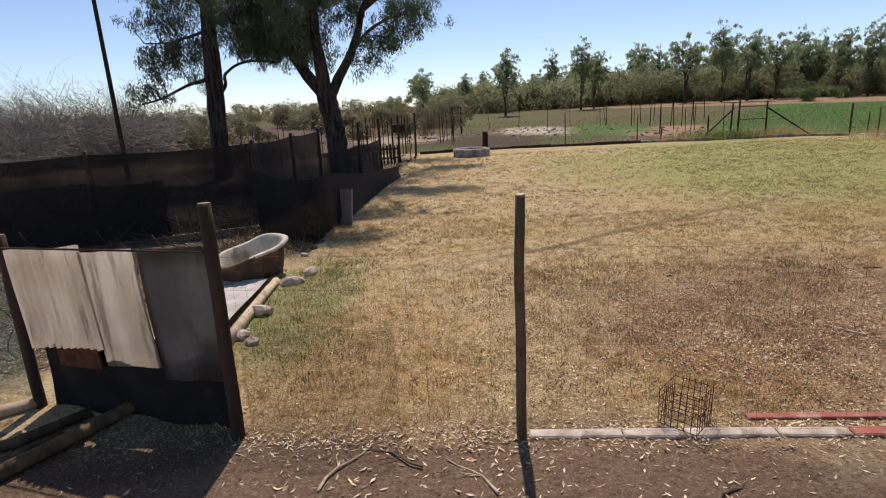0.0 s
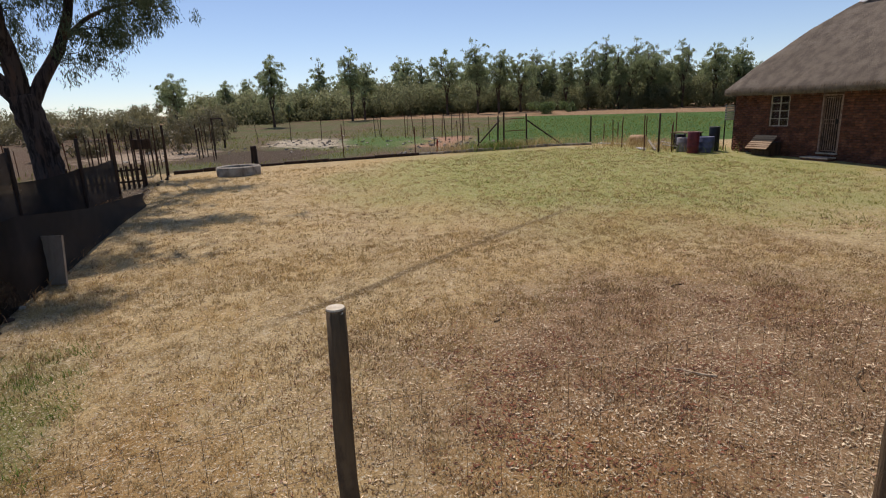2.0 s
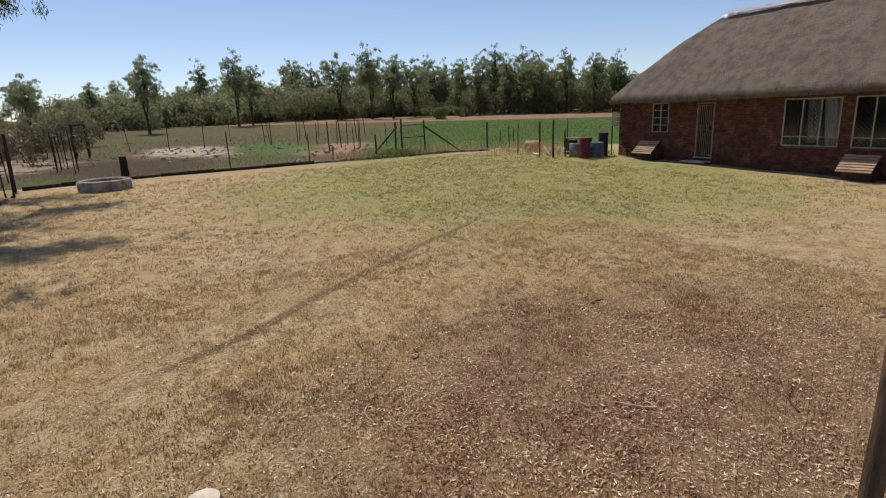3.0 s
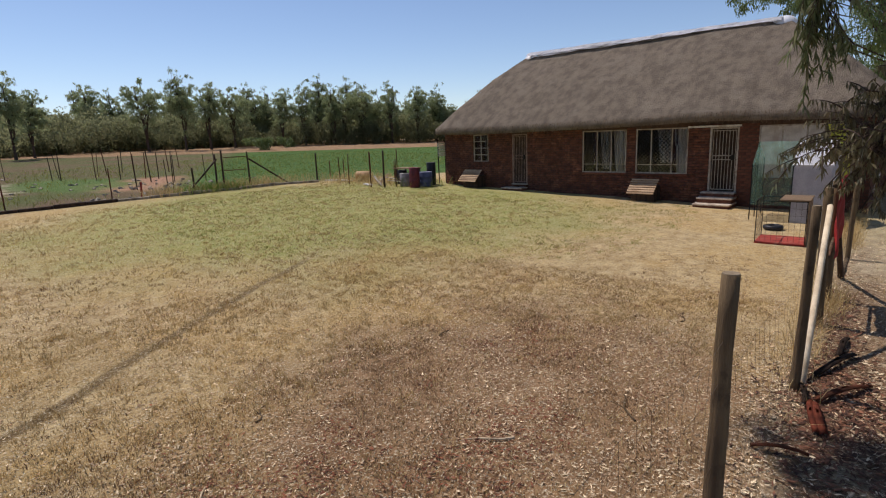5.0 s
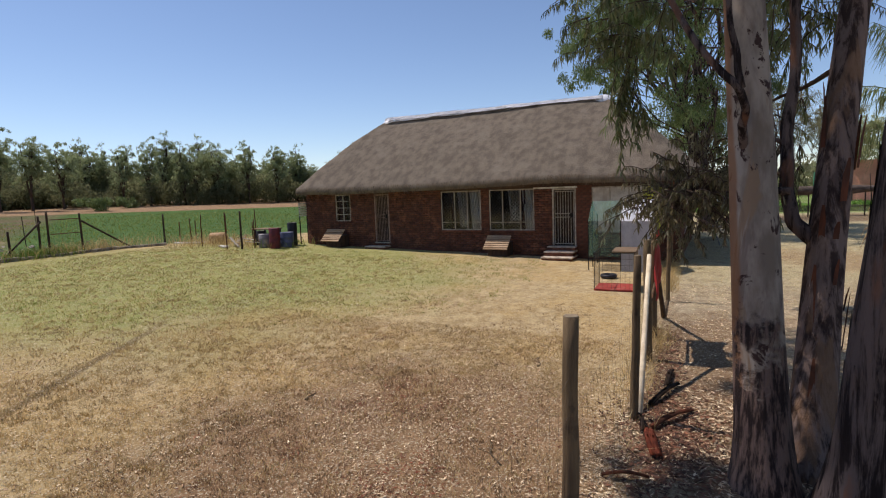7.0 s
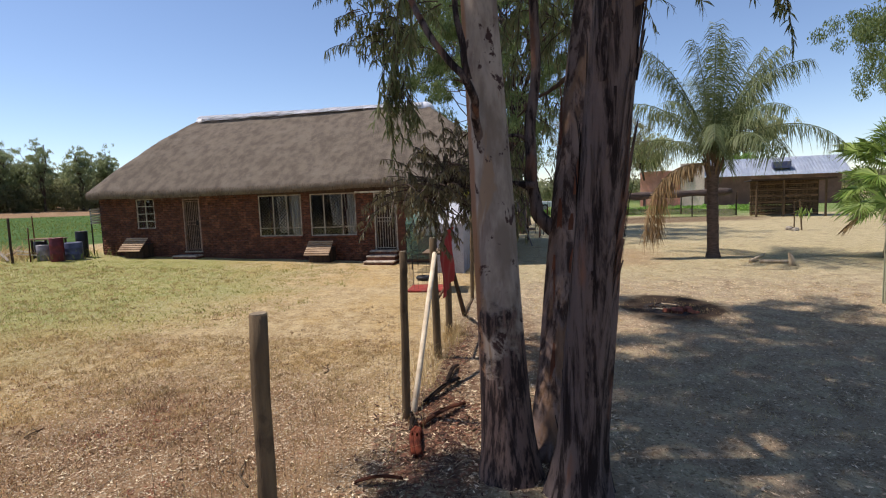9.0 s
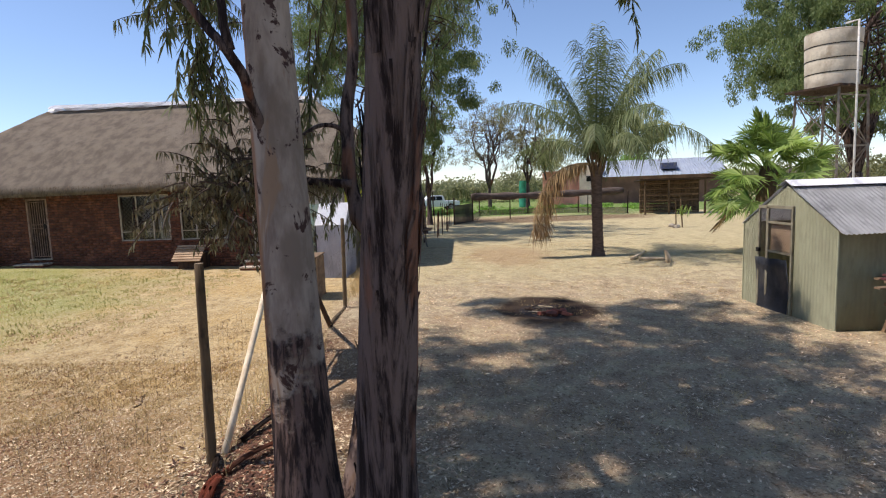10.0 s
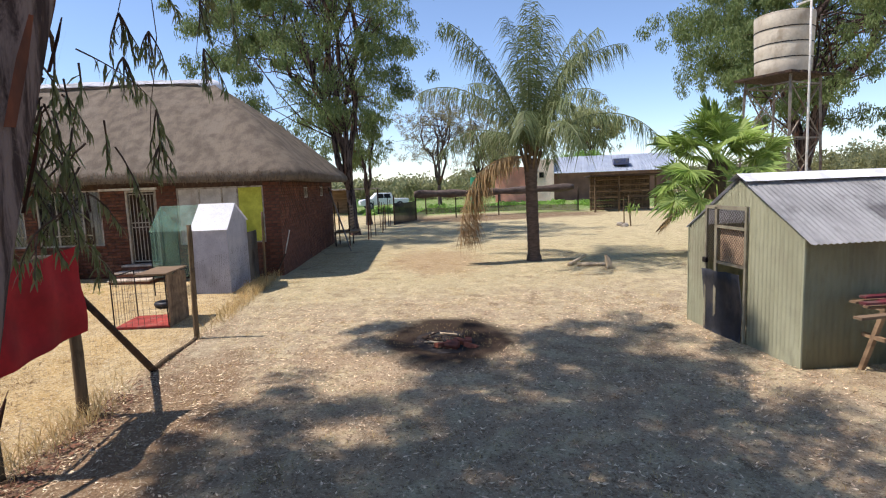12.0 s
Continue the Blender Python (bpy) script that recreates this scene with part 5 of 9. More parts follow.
limbed_tree("tall straight gum tree standing in the netted pen", (-7.5, 19.5, gz(-7.5, 19.5)),
            ([(-0.15, 0, -0.2), (-0.1, 0, 0.4), (-0.08, 0, 1.5), (0.01, 0, 3.2), (0.07, 0, 4.8), (0.18, 0, 6.6), (0.1, 0, 8.6)], 0.34, 0.2),
            [([(0.0, 0, 3.5), (-0.45, 0.1, 3.3), (-0.85, 0, 3.2), (-1.69, -0.2, 2.8), (-2.4, -0.3, 2.62)], 0.085, 0.02),
             ([(0.06, 0, 4.9), (-0.7, 0.2, 4.75), (-1.5, 0.4, 4.62), (-2.4, 0.5, 4.65)], 0.06, 0.015),
             ([(0.02, 0, 2.9), (0.35, -0.1, 3.0), (0.54, -0.2, 3.5), (1.3, -0.3, 3.83), (2.4, -0.4, 3.75)], 0.07, 0.03),
             ([(0.1, 0, 5.15), (0.7, 0, 5.2), (1.8, 0.1, 5.1)], 0.08, 0.03),
             ([(0.1, 0, 5.6), (-0.8, 0.4, 6.4), (-1.8, 0.6, 7.2)], 0.1, 0.03),
             ([(0.15, 0, 6.2), (0.9, -0.5, 7.2), (1.7, -0.8, 8.2)], 0.1, 0.03)],
            [((-1.5, 0.2, 5.4), (0.6, 0.8, 0.5), 12), ((-1.3, 0.2, 4.3), (0.5, 0.6, 0.4), 9), ((-2.05, 0, 3.9), (0.35, 0.5, 0.5), 8), ((-0.7, 0.1, 4.5), (0.4, 0.5, 0.4), 6), ((-0.6, 0, 3.7), (0.3, 0.4, 0.3), 4),
             ((-2.15, -0.2, 3.0), (0.25, 0.3, 0.3), 4), ((1.1, 0, 5.4), (0.6, 0.6, 0.4), 9), ((1.1, -0.2, 4.5), (0.5, 0.5, 0.4), 9), ((1.9, -0.1, 4.85), (0.6, 0.6, 0.4), 14), ((2.3, -0.3, 4.35), (0.5, 0.5, 0.25), 8), ((-0.8, 0.2, 6.4), (0.9, 1.0, 0.6), 16), ((-1.8, 0.5, 7.0), (0.9, 1.0, 0.6), 14), ((0.9, -0.4, 7.0), (1.0, 1.0, 0.7), 18), ((0.1, 0, 8.6), (1.3, 1.3, 0.7), 22)], 62)
spread_tree("gum_tree", "big gum tree with several stems behind the house", (31.0, 1.6, 0), 17.0, 0.27, (0.3, 1.2), (5.6, 5.4, 6.8), 63, clumps=105, forks=6, first=0.13, per=560, leaf=0.14, lw=0.046, size=0.15)
spread_tree("gum_tree", "smaller gum tree behind the house end", (38.0, 1.2, 0), 9.0, 0.18, (0.2, 0.2), (2.3, 2.2, 3.4), 64, clumps=44, first=0.2, per=170, leaf=0.2, lw=0.05, size=0.24)
spread_tree("gum_tree", "large gum tree behind the water tower", (31.0, -21.8, 0), 14.5, 0.42, (-0.3, 0.0), (6.6, 6.6, 5.4), 65, clumps=95, forks=5, first=0.17, per=640, leaf=0.16, lw=0.055, size=0.19)
spread_tree("thin_tree", "half-bare tree with thin greyish crown", (58.0, -5.0, 0), 11.0, 0.22, (0.0, 0.0), (4.6, 4.4, 3.6), 66, LEAF_OLIVE, clumps=90, forks=5, first=0.2, per=90, leaf=0.2, lw=0.035, bare=0.2, size=0.15)
spread_tree("thin_tree", "half-bare tree with thin greyish crown", (60.0, -9.3, 0), 10.5, 0.22, (0.0, 0.0), (3.2, 3.0, 3.8), 67, LEAF_OLIVE, clumps=60, forks=4, first=0.25, per=90, leaf=0.2, lw=0.035, bare=0.2, size=0.15)
spread_tree("gum_tree", "rounded gum tree behind the far building", (80.0, -28.5, 0), 13.5, 0.3, (0.0, 0.0), (4.2, 4.0, 3.8), 68, LEAF_FAR, clumps=70, first=0.3, per=110, leaf=0.36, lw=0.11, size=0.24)
spread_tree("gum_tree", "gum tree far behind the palm", (66.0, -12.6, 0), 9.0, 0.2, (0.0, 0.0), (2.6, 2.4, 3.0), 69, LEAF_FAR, clumps=44, first=0.3, per=90, leaf=0.3, lw=0.08, size=0.26)
spread_tree("bush_tree", "low lime-green bushy tree by the far building", (77.0, -27.0, 0), 6.2, 0.2, (0.0, 0.0), (5.4, 3.5, 2.3), 70, LEAF_LIME, clumps=80, first=0.2, per=110, leaf=0.3, lw=0.1, size=0.24)


def far_woods():
    """The belt of gum trees past the field: five trees built, then repeated along the belt."""
    kinds = []
    for k, (h, w, c) in enumerate(((9.5, 1.7, 4.0), (8.5, 2.1, 3.3), (11.0, 1.7, 4.6), (7.5, 1.9, 3.1), (9.0, 1.4, 3.9))):
        kinds.append(spread_tree("belt_tree", "slim grey-green gum tree in the far belt", (40 + k * 7.0, 78 - k * 5.5, gz(0, 78 - k * 5.5)), h, 0.16, (0.2, 0.0), (w, w, c), 80 + k, LEAF_BELT, TWIG, 3, 0.22, 0.06, 60, 72, 0.16, group="belt of trees past the field", size=0.15))
    rng = random.Random(9)
    # along the belt, from behind the left pen round to behind the house
    line = [(-6, 74), (8, 68), (22, 74), (34, 76), (46, 72), (58, 64), (70, 54), (84, 44)]
    for a, b in zip(line, line[1:]):
        n = 8 if a[0] < 20 else 11 if a[0] < 40 else 15
        for i in range(n):
            f = (i + rng.random()) / n
            x, y = a[0] + (b[0] - a[0]) * f + rng.gauss(0, 2), a[1] + (b[1] - a[1]) * f + rng.uniform(-1, 16)
            s = rng.uniform(0.45, 1.05) * (0.66 if x < 14 else 1.0)
            src = rng.choice(kinds)
            m = pose(x, y, gz(x, y) - 0.1, 0, 0, rng.uniform(0, 360))
            ob = copy_thing(src, m)
            ob.scale = (s, s, s)
    # the tall ones that stand out of the belt
    for x, y, k, s in ((7.1, 57.6, 0, 0.82), (16.5, 64.0, 2, 0.8), (18.5, 66.0, 0, 0.8), (34.0, 67.0, 2, 0.95), (30.5, 69.0, 1, 1.05), (36.5, 66.0, 0, 0.98), (41.0, 68.0, 1, 0.98), (47.0, 66.0, 0, 0.95), (50.0, 65.0, 2, 0.85), (53.5, 63.0, 4, 0.98), (57.0, 61.0, 1, 1.05), (60.0, 58.0, 2, 0.9), (63.5, 56.0, 0, 1.0), (-1.5, 66, 1, 0.7)):
        ob = copy_thing(kinds[k], pose(x, y, gz(x, y) - 0.1, 0, 0, x * 37 % 360))
        ob.scale = (s, s, s)


far_woods()


def scrub(name, label, spots, seed, material, leaf, lw, per, kind="stuff", flat=0.6):
    """Low bushes as one mass of small leaf clumps with twigs."""
    rng = random.Random(seed)
    lv = Leaves(seed)
    for x, y, r, h in spots:
        z = gz(x, y)
        for k in range(9):
            a = rng.uniform(0, 6.3)
            d = r * rng.random() ** 0.5
            c = (x + d * math.cos(a), y + d * math.sin(a), z + h * rng.uniform(0.2, 0.85) * (1 - 0.35 * d / r))
            lv.cloud(c, r * 0.42, per, leaf, lw, 0.4, (1, 1, flat))
    me = lv.mesh(name, material, True)
    return tagged(new(name, me), label, "bush", kind=kind)


def belt_scrub():
    rng = random.Random(4)
    spots, olive = [], []
    line = [(2, 80), (8, 74), (22, 78), (34, 80), (46, 76), (58, 68), (72, 56), (88, 44)]
    for a, b in zip(line, line[1:]):
        for i in range(52):
            f = (i + rng.random()) / 52
            d = rng.uniform(-5, 9)
            x, y = a[0] + (b[0] - a[0]) * f + rng.gauss(0, 1.5), a[1] + (b[1] - a[1]) * f + d
            (spots if rng.random() < 0.6 else olive).append((x, y, rng.uniform(1.8, 2.8), rng.uniform(4.4, 6.4) * (0.72 if x < 20 else 1.0)))
    front = []
    for a, b in zip(line, line[1:]):
        for i in range(15):
            f = (i + rng.random()) / 15
            front.append((a[0] + (b[0] - a[0]) * f - 1.5, a[1] + (b[1] - a[1]) * f - 6.0 + rng.uniform(-2, 3), rng.uniform(1.4, 2.8), rng.uniform(2.4, 5.2) * (0.6 if a[0] < 20 else 1.0)))
    scrub("edge_bushes", "olive undergrowth along the near edge of the belt", front, 38, LEAF_EDGE, 0.27, 0.13, 105, flat=1.0)
    scrub("belt_bushes", "grey-green undergrowth between the belt trees", spots, 31, LEAF_SCRUB, 0.3, 0.14, 95, flat=1.1)
    scrub("olive_bushes", "olive undergrowth between the belt trees", olive, 32, LEAF_SCRUB, 0.3, 0.14, 95, flat=1.1)
    dark = [(38.0, 58.5, 1.3, 2.0), (38.8, 58.2, 1.2, 1.8), (44.5, 62.0, 1.1, 1.8)]
    scrub("dark_bush", "dark dense bushes at the field's far edge", dark, 37, LEAF_SHADE, 0.2, 0.09, 160, flat=0.9)
    west = [(rng.uniform(-50, 4), rng.uniform(46, 95), rng.uniform(1.0, 2.4), rng.uniform(1.4, 3.4)) for _ in range(110)]
    scrub("veld_bushes", "scattered dry veld bushes", west, 33, LEAF_OLIVE, 0.3, 0.1, 50, flat=0.8)
    east = [(rng.uniform(85, 130), -rng.uniform(-40, 75), rng.uniform(2, 4), rng.uniform(4.2, 6.2)) for _ in range(150)]
    scrub("far_hedge", "low hazy bushes along the far horizon", east, 34, LEAF_SCRUB, 0.7, 0.3, 40, flat=0.7)
    tank = [(rng.uniform(44, 66), rng.uniform(-58, -33), rng.uniform(1.8, 3.2), rng.uniform(4.2, 6.0)) for _ in range(60)]
    scrub("yard_bushes", "olive bushes behind the shed", tank, 35, LEAF_SCRUB, 0.34, 0.16, 70, flat=0.8)
    pens_side = [(rng.uniform(-27, 2), rng.uniform(30, 56), rng.uniform(0.6, 1.7), rng.uniform(0.8, 2.5)) for _ in range(46)]
    scrub("pen_bushes", "dull brown bushes behind the pens", pens_side, 39, LEAF_DRY, 0.2, 0.07, 90, flat=0.8)


belt_scrub()


def thorn_thicket():
    """Leafless grey thorn bushes beyond the pen."""
    rng = random.Random(12)
    V, Q = [], []
    for b in range(90):
        x, y = rng.uniform(-34, -15.0), rng.uniform(23, 34)
        z = gz(x, y)
        h = rng.uniform(4.4, 6.4)
        for k in range(120):
            p = Vector((x + rng.gauss(0, 0.25), y + rng.gauss(0, 0.25), z))
            d = Vector((rng.gauss(0, 0.55), rng.gauss(0, 0.55), 1)).normalized()
            for s in range(6):
                q = p + d * h * rng.uniform(0.08, 0.2)
                side = d.orthogonal().normalized() * (0.011 - 0.0014 * s)
                n = len(V)
                V += [p - side, p + side, q + side, q - side]
                Q.append((n, n + 1, n + 2, n + 3))
                p = q
                d = (d + Vector((rng.gauss(0, 0.7), rng.gauss(0, 0.7), rng.gauss(-0.12, 0.4)))).normalized()
    me = from_arrays("thorn_thicket", np.array([tuple(v) for v in V]), np.array(Q), THORN)
    tagged(new("thorn_thicket", me), "leafless grey-brown thorn bushes past the pen", "bush", kind="stuff")


thorn_thicket()


# ---- the near fence ----
def fence_pole(x, y, h, r, material=POLE, label="round weathered timber fence post", name="fence_post", lean=(0, 0), group="posts of the near fence", seed=0):
    t = thing(name, label, "fence post", (x, y, gz(x, y) - 0.12), group=group)
    bm = bmesh.new()
    n = 9
    pts = [Vector((lean[0] * i / n, lean[1] * i / n, (h + 0.12) * i / n)) + Vector((noise.noise(Vector((i * 0.4, seed, 1))), noise.noise(Vector((i * 0.4, seed, 6))), 0)) * 0.012 for i in range(n + 1)]
    tube(bm, pts, [r * (1.08 - 0.16 * i / n) for i in range(n + 1)], 14, 0.12, seed)
    part("shaft", bm, material, t, smooth=True)
    bm = bmesh.new()
    top = pts[-1]
    tube(bm, [top + Vector((0, 0, -0.012)), top + Vector((0, 0, 0.006))], [r * 0.90, r * 0.86], 14)
    part("sawn_top", bm, CUT_END if seed == 1 else CUT_OLD, t, "pale sawn top" if seed == 1 else "greyed sawn top")
    return t


FENCE = [(-1.64, 3.76, 1.83, 0.05), (0.52, 3.59, 1.82, 0.036), (3.55, 3.36, 1.80, 0.050), (6.46, 3.22, 1.80, 0.042), (8.62, 3.18, 1.75, 0.055), (9.90, 3.17, 1.72, 0.055), (12.88, 3.02, 1.83, 0.04), (17.8, 3.02, 1.8, 0.03)]
for k, (x, y, h, r) in enumerate(FENCE):
    fence_pole(x, y, h, r, POLE_DARK if k in (0,) else POLE, lean=((0.0, 0.02), (0.0, -0.02), (0.03, 0.0), (-0.02, -0.04), (0.0, 0.03), (0.02, 0.0), (0.02, -0.04), (0.02, -0.04))[k], seed=k)


def wire_bay(a, b, h, rows, gap, seed, name="wire_mesh"):
    """Stock netting between two posts: level wires and thin uprights, slightly slack."""
    rng = random.Random(seed)
    ax, ay = a[0], a[1]
    bx, by = b[0], b[1]
    ln = math.hypot(bx - ax, by - ay)
    V, Q = [], []

    def at(f, z):
        x, y = ax + (bx - ax) * f, ay + (by - ay) * f
        s = math.sin(math.pi * f)
        return Vector((x, y, gz(x, y) + z - 0.02 * s + 0.012 * noise.noise(Vector((f * ln * 2, z * 3, seed))))) + Vector((0, 1, 0)) * 0.03 * noise.noise(Vector((f * ln * 1.3, z * 2, seed + 9)))

    def wire(p, q, r):
        d = (q - p).normalized()
        s = d.orthogonal().normalized()
        u = d.cross(s)
        n = len(V)
        for c in (p, q):
            for k in range(3):
                an = 2.094 * k
                V.append(c + (s * math.cos(an) + u * math.sin(an)) * r)
        for k in range(3):
            Q.append((n + k, n + (k + 1) % 3, n + 3 + (k + 1) % 3, n + 3 + k))
    n = max(4, int(ln / 0.3))
    for z in rows:
        for i in range(n):
            wire(at(i / n, z), at((i + 1) / n, z), 0.0009)
    m = int(ln / gap)
    for i in range(1, m):
        f = (i + rng.gauss(0, 0.08)) / m
        top = rows[-1] if rng.random() < 0.9 else rows[-2]
        for j in range(3):
            wire(at(f, rows[0] + (top - rows[0]) * j / 3), at(f + rng.gauss(0, 0.001), rows[0] + (top - rows[0]) * (j + 1) / 3), 0.0008)
    me = from_arrays(name, np.array([tuple(v) for v in V]), np.array(Q), WIRE)
    return tagged(new(name, me), "thin rusty wire netting strung between fence posts", "wire fence", group="netting of the near fence")


ROWS_LOW = (0.08, 0.35, 0.75, 1.2)
for k, (a, b) in enumerate(zip(FENCE, FENCE[1:])):
    if k != 4:
        wire_bay(a, b, 1.2, ROWS_LOW + ((1.45,) if k < 2 else ()), 0.15 if k in (1, 2) else 0.11, k)


def gate():
    """The braced gateway with a red sheet hung on it."""
    t = thing("field_gate", "pole gateway hung with a faded red sheet", "gate", (9.25, 3.17, 0))
    bm = bmesh.new()
    n, m = 16, 10
    g = [[bm.verts.new((-0.6 + 1.32 * i / n, -0.065 - 0.02 * math.sin(i * 0.9) - 0.02 * math.sin(j * 0.7 + i * 0.4) - 0.015, 0.88 + 0.92 * j / m + 0.05 * (i / n) - 0.06 * math.sin(math.pi * i / n) * (j / m))) for i in range(n + 1)] for j in range(m + 1)]
    for j in range(m):
        for i in range(n):
            bm.faces.new((g[j][i], g[j][i + 1], g[j + 1][i + 1], g[j + 1][i]))
    part("red_sheet", bm, RED_SHEET, t, "faded red sheet", smooth=True)
    bm = bmesh.new()
    bar(bm, (-0.62, -0.02, 1.78), (0.66, -0.02, 1.74), 0.024, n=8, rough=0.2)
    part("top_rail", bm, POLE, t)
    bm = bmesh.new()
    bar(bm, (-0.62, -0.02, 0.9), (0.66, -0.02, 0.93), 0.02, n=8, rough=0.2)
    part("bottom_rail", bm, POLE, t)
    for name, a, b, m, r in (("brace", (6.62, 3.17, 0.02), (8.55, 3.17, 1.55), POLE_NEW, 0.034), ("brace", (11.35, 3.05, 0.02), (9.96, 3.15, 1.36), POLE_DARK, 0.04)):
        bm = bmesh.new()
        bar(bm, Vector(a) - Vector((9.25, 3.17, 0)), Vector(b) - Vector((9.25, 3.17, 0)), r, n=10, rough=0.2, seed=3)
        part(name, bm, m, t, "slanting pole brace", smooth=True)
    bm = bmesh.new()
    pts = [(11.35 + i * 0.25 - 9.25, 3.05 - 3.17 - 0.005 * i, 0.03 + 0.02 * math.sin(i)) for i in range(7)]
    tube(bm, pts, [0.035] * 7, 8, 0.2, 4)
    part("ground_pole", bm, POLE, t, smooth=True)


gate()


def kerb_edge():
    """A low edging of old concrete lengths under the near fence, two of them still red."""
    rng = random.Random(2)
    x = 0.58
    k = 0
    while x < 3.3:
        ln = rng.uniform(0.42, 0.7)
        f0 = (x - 0.58) / 2.6
        y = 3.60 - 0.17 * f0
        bm = bmesh.new()
        box(bm, 0, ln - 0.012, -0.055, 0.055, -0.08, 0.028, bevel=0.01)
        solo("edging_stone", bm, CONCRETE_OLD if k != 4 else RED_FADED, "low worn edging stone under the fence" if k != 4 else "low edging stone with faded red paint", "kerb", (x, y, gz(x, y)), turn=-3.5 + rng.gauss(0, 0.8), group="edging under the near fence")
        x += ln
        k += 1
    for i, (x, y, ln, a) in enumerate(((2.25, 3.70, 1.1, -4),)):
        bm = bmesh.new()
        box(bm, 0, ln, -0.035, 0.035, -0.04, 0.005, bevel=0.005)
        solo("red_board", bm, RED_FADED, "faded red board lying on the lawn edge", "board", (x, y, gz(x, y) + 0.02), turn=a)


kerb_edge()


def wire_basket():
    t = thing("wire_guard", "small rusty wire plant guard on the lawn edge", "wire guard", (1.76, 3.66, gz(1.76, 3.6)))
    for s in range(4):
        bm = bmesh.new()
        a = math.pi / 2 * s
        p, q = Vector((0.2 * math.cos(a), 0.2 * math.sin(a), 0)), Vector((0.2 * math.cos(a + math.pi / 2), 0.2 * math.sin(a + math.pi / 2), 0))
        for j in range(5):
            z = Vector((0, 0, 0.03 + 0.068 * j))
            bar(bm, p + z, q + z, 0.004)
        for i in range(6):
            c = p.lerp(q, i / 6)
            bar(bm, c, c + Vector((0.004 * i, 0, 0.32)), 0.004)
        part("wire_side", bm, RUST, t, kind="stuff")


wire_basket()


# ---- tin-walled corner by the first post ----
def tin_screen():
    t = thing("tin_screen", "patched corrugated iron screen wired to two posts", "screen", (-3.55, 4.36, gz(-3.55, 4.36)), turn=-17.0)
    specs = ((0.04, 0.83, 0.86, 0.58, FIBREGLASS, "translucent corrugated sheet with grimy streaks", 0.076, 0.017, -4.0), (0.86, 0.55, 0.95, 0.5, FIBREGLASS, "narrow translucent flat sheet", 0.3, 0.003, -5.0), (1.385, 0.64, 1.05, 0.42, TIN_GREY, "flat grey iron sheet", 0.3, 0.004, -4.0))
    for k, (x, w, h, z, m, lab, pitch, amp, tip) in enumerate(specs):
        bm = bmesh.new()
        mm = Matrix.Translation((x, (-0.02, -0.036, 0.0)[k], z)) @ Matrix.Rotation(radians(tip), 4, "Y")
        corrugated(bm, w, h, pitch, amp, mm, 6, 0.03, k)
        bmesh.ops.solidify(bm, geom=bm.faces[:], thickness=0.0015)
        part("iron_sheet", bm, m, t, lab, smooth=True)
    bm = bmesh.new()
    box(bm, 0.25, 0.7, 0.03, 0.05, 0.42, 0.66)
    part("red_patch", bm, RUST, t, "rust-brown board behind the sheets")
    for z in (1.47,):
        bm = bmesh.new()
        bar(bm, (0.0, -0.07, z), (2.02, -0.07, z + 0.02), 0.008, n=8, rough=0.2)
        part("rail", bm, POLE_DARK, t)


tin_screen()


def black_sheet():
    bm = bmesh.new()
    n, m = 18, 6
    g = [[bm.verts.new((-3.5 + 1.85 * i / n, 4.42 - 0.58 * i / n + 0.03 * math.sin(i * 0.9 + j * 0.5), 0.02 + 0.72 * j / m)) for i in range(n + 1)] for j in range(m + 1)]
    for j in range(m):
        for i in range(n):
            bm.faces.new((g[j][i], g[j][i + 1], g[j + 1][i + 1], g[j + 1][i]))
    tagged(mesh_ob("foot_sheet", bm, DARK, True), "black sheet closing the foot of the screen", "plastic sheet")


black_sheet()
fence_pole(-3.62, 4.40, 1.55, 0.045, POLE_DARK, "dark post at the end of the tin screen", seed=21)


def lying_log(pts, r, m, label, seed):
    bm = bmesh.new()
    tube(bm, pts, [r * (1.1 - 0.2 * i / (len(pts) - 1)) for i in range(len(pts))], 10, 0.2, seed)
    ob = mesh_ob("log", bm, m, True)
    tagged(ob, label, "log", group="logs on the ground")


lying_log([(-4.6, 3.9, 0.06), (-4.0, 4.15, 0.07), (-3.6, 4.42, 0.07)], 0.055, POLE_PALE, "pale dry log lying by the tin screen", 1)
lying_log([(-3.25, 3.3, 0.07), (-3.05, 3.62, 0.07), (-2.75, 4.15, 0.08), (-2.5, 4.6, 0.08)], 0.055, POLE, "thick weathered log lying under the screen", 2)
lying_log([(-3.9, 3.55, 0.05), (-3.4, 3.78, 0.05), (-3.05, 4.2, 0.06)], 0.045, POLE, "thin log lying by the tin screen", 3)
lying_log([(-3.6, 3.3, 0.04), (-3.3, 3.55, 0.04), (-3.1, 3.9, 0.05)], 0.035, POLE, "thin log lying by the tin screen", 4)


def chicken_wire():
    bm = bmesh.new()
    n, m = 20, 10
    g = [[bm.verts.new((-1.56 + 1.18 * i / n, 3.80 - 0.09 * i / n + 0.02 * math.sin(i * 0.8 + j), gz(-1, 3.8) + 0.02 + 0.86 * j / m - 0.02 * math.sin(i * 0.5))) for i in range(n + 1)] for j in range(m + 1)]
    for j in range(m):
        for i in range(n):
            bm.faces.new((g[j][i], g[j][i + 1], g[j + 1][i + 1], g[j + 1][i]))
    ob = mesh_ob("chicken_wire", bm, NET_FINE)
    tagged(ob, "fine chicken wire tied low along the fence", "wire fence")


chicken_wire()


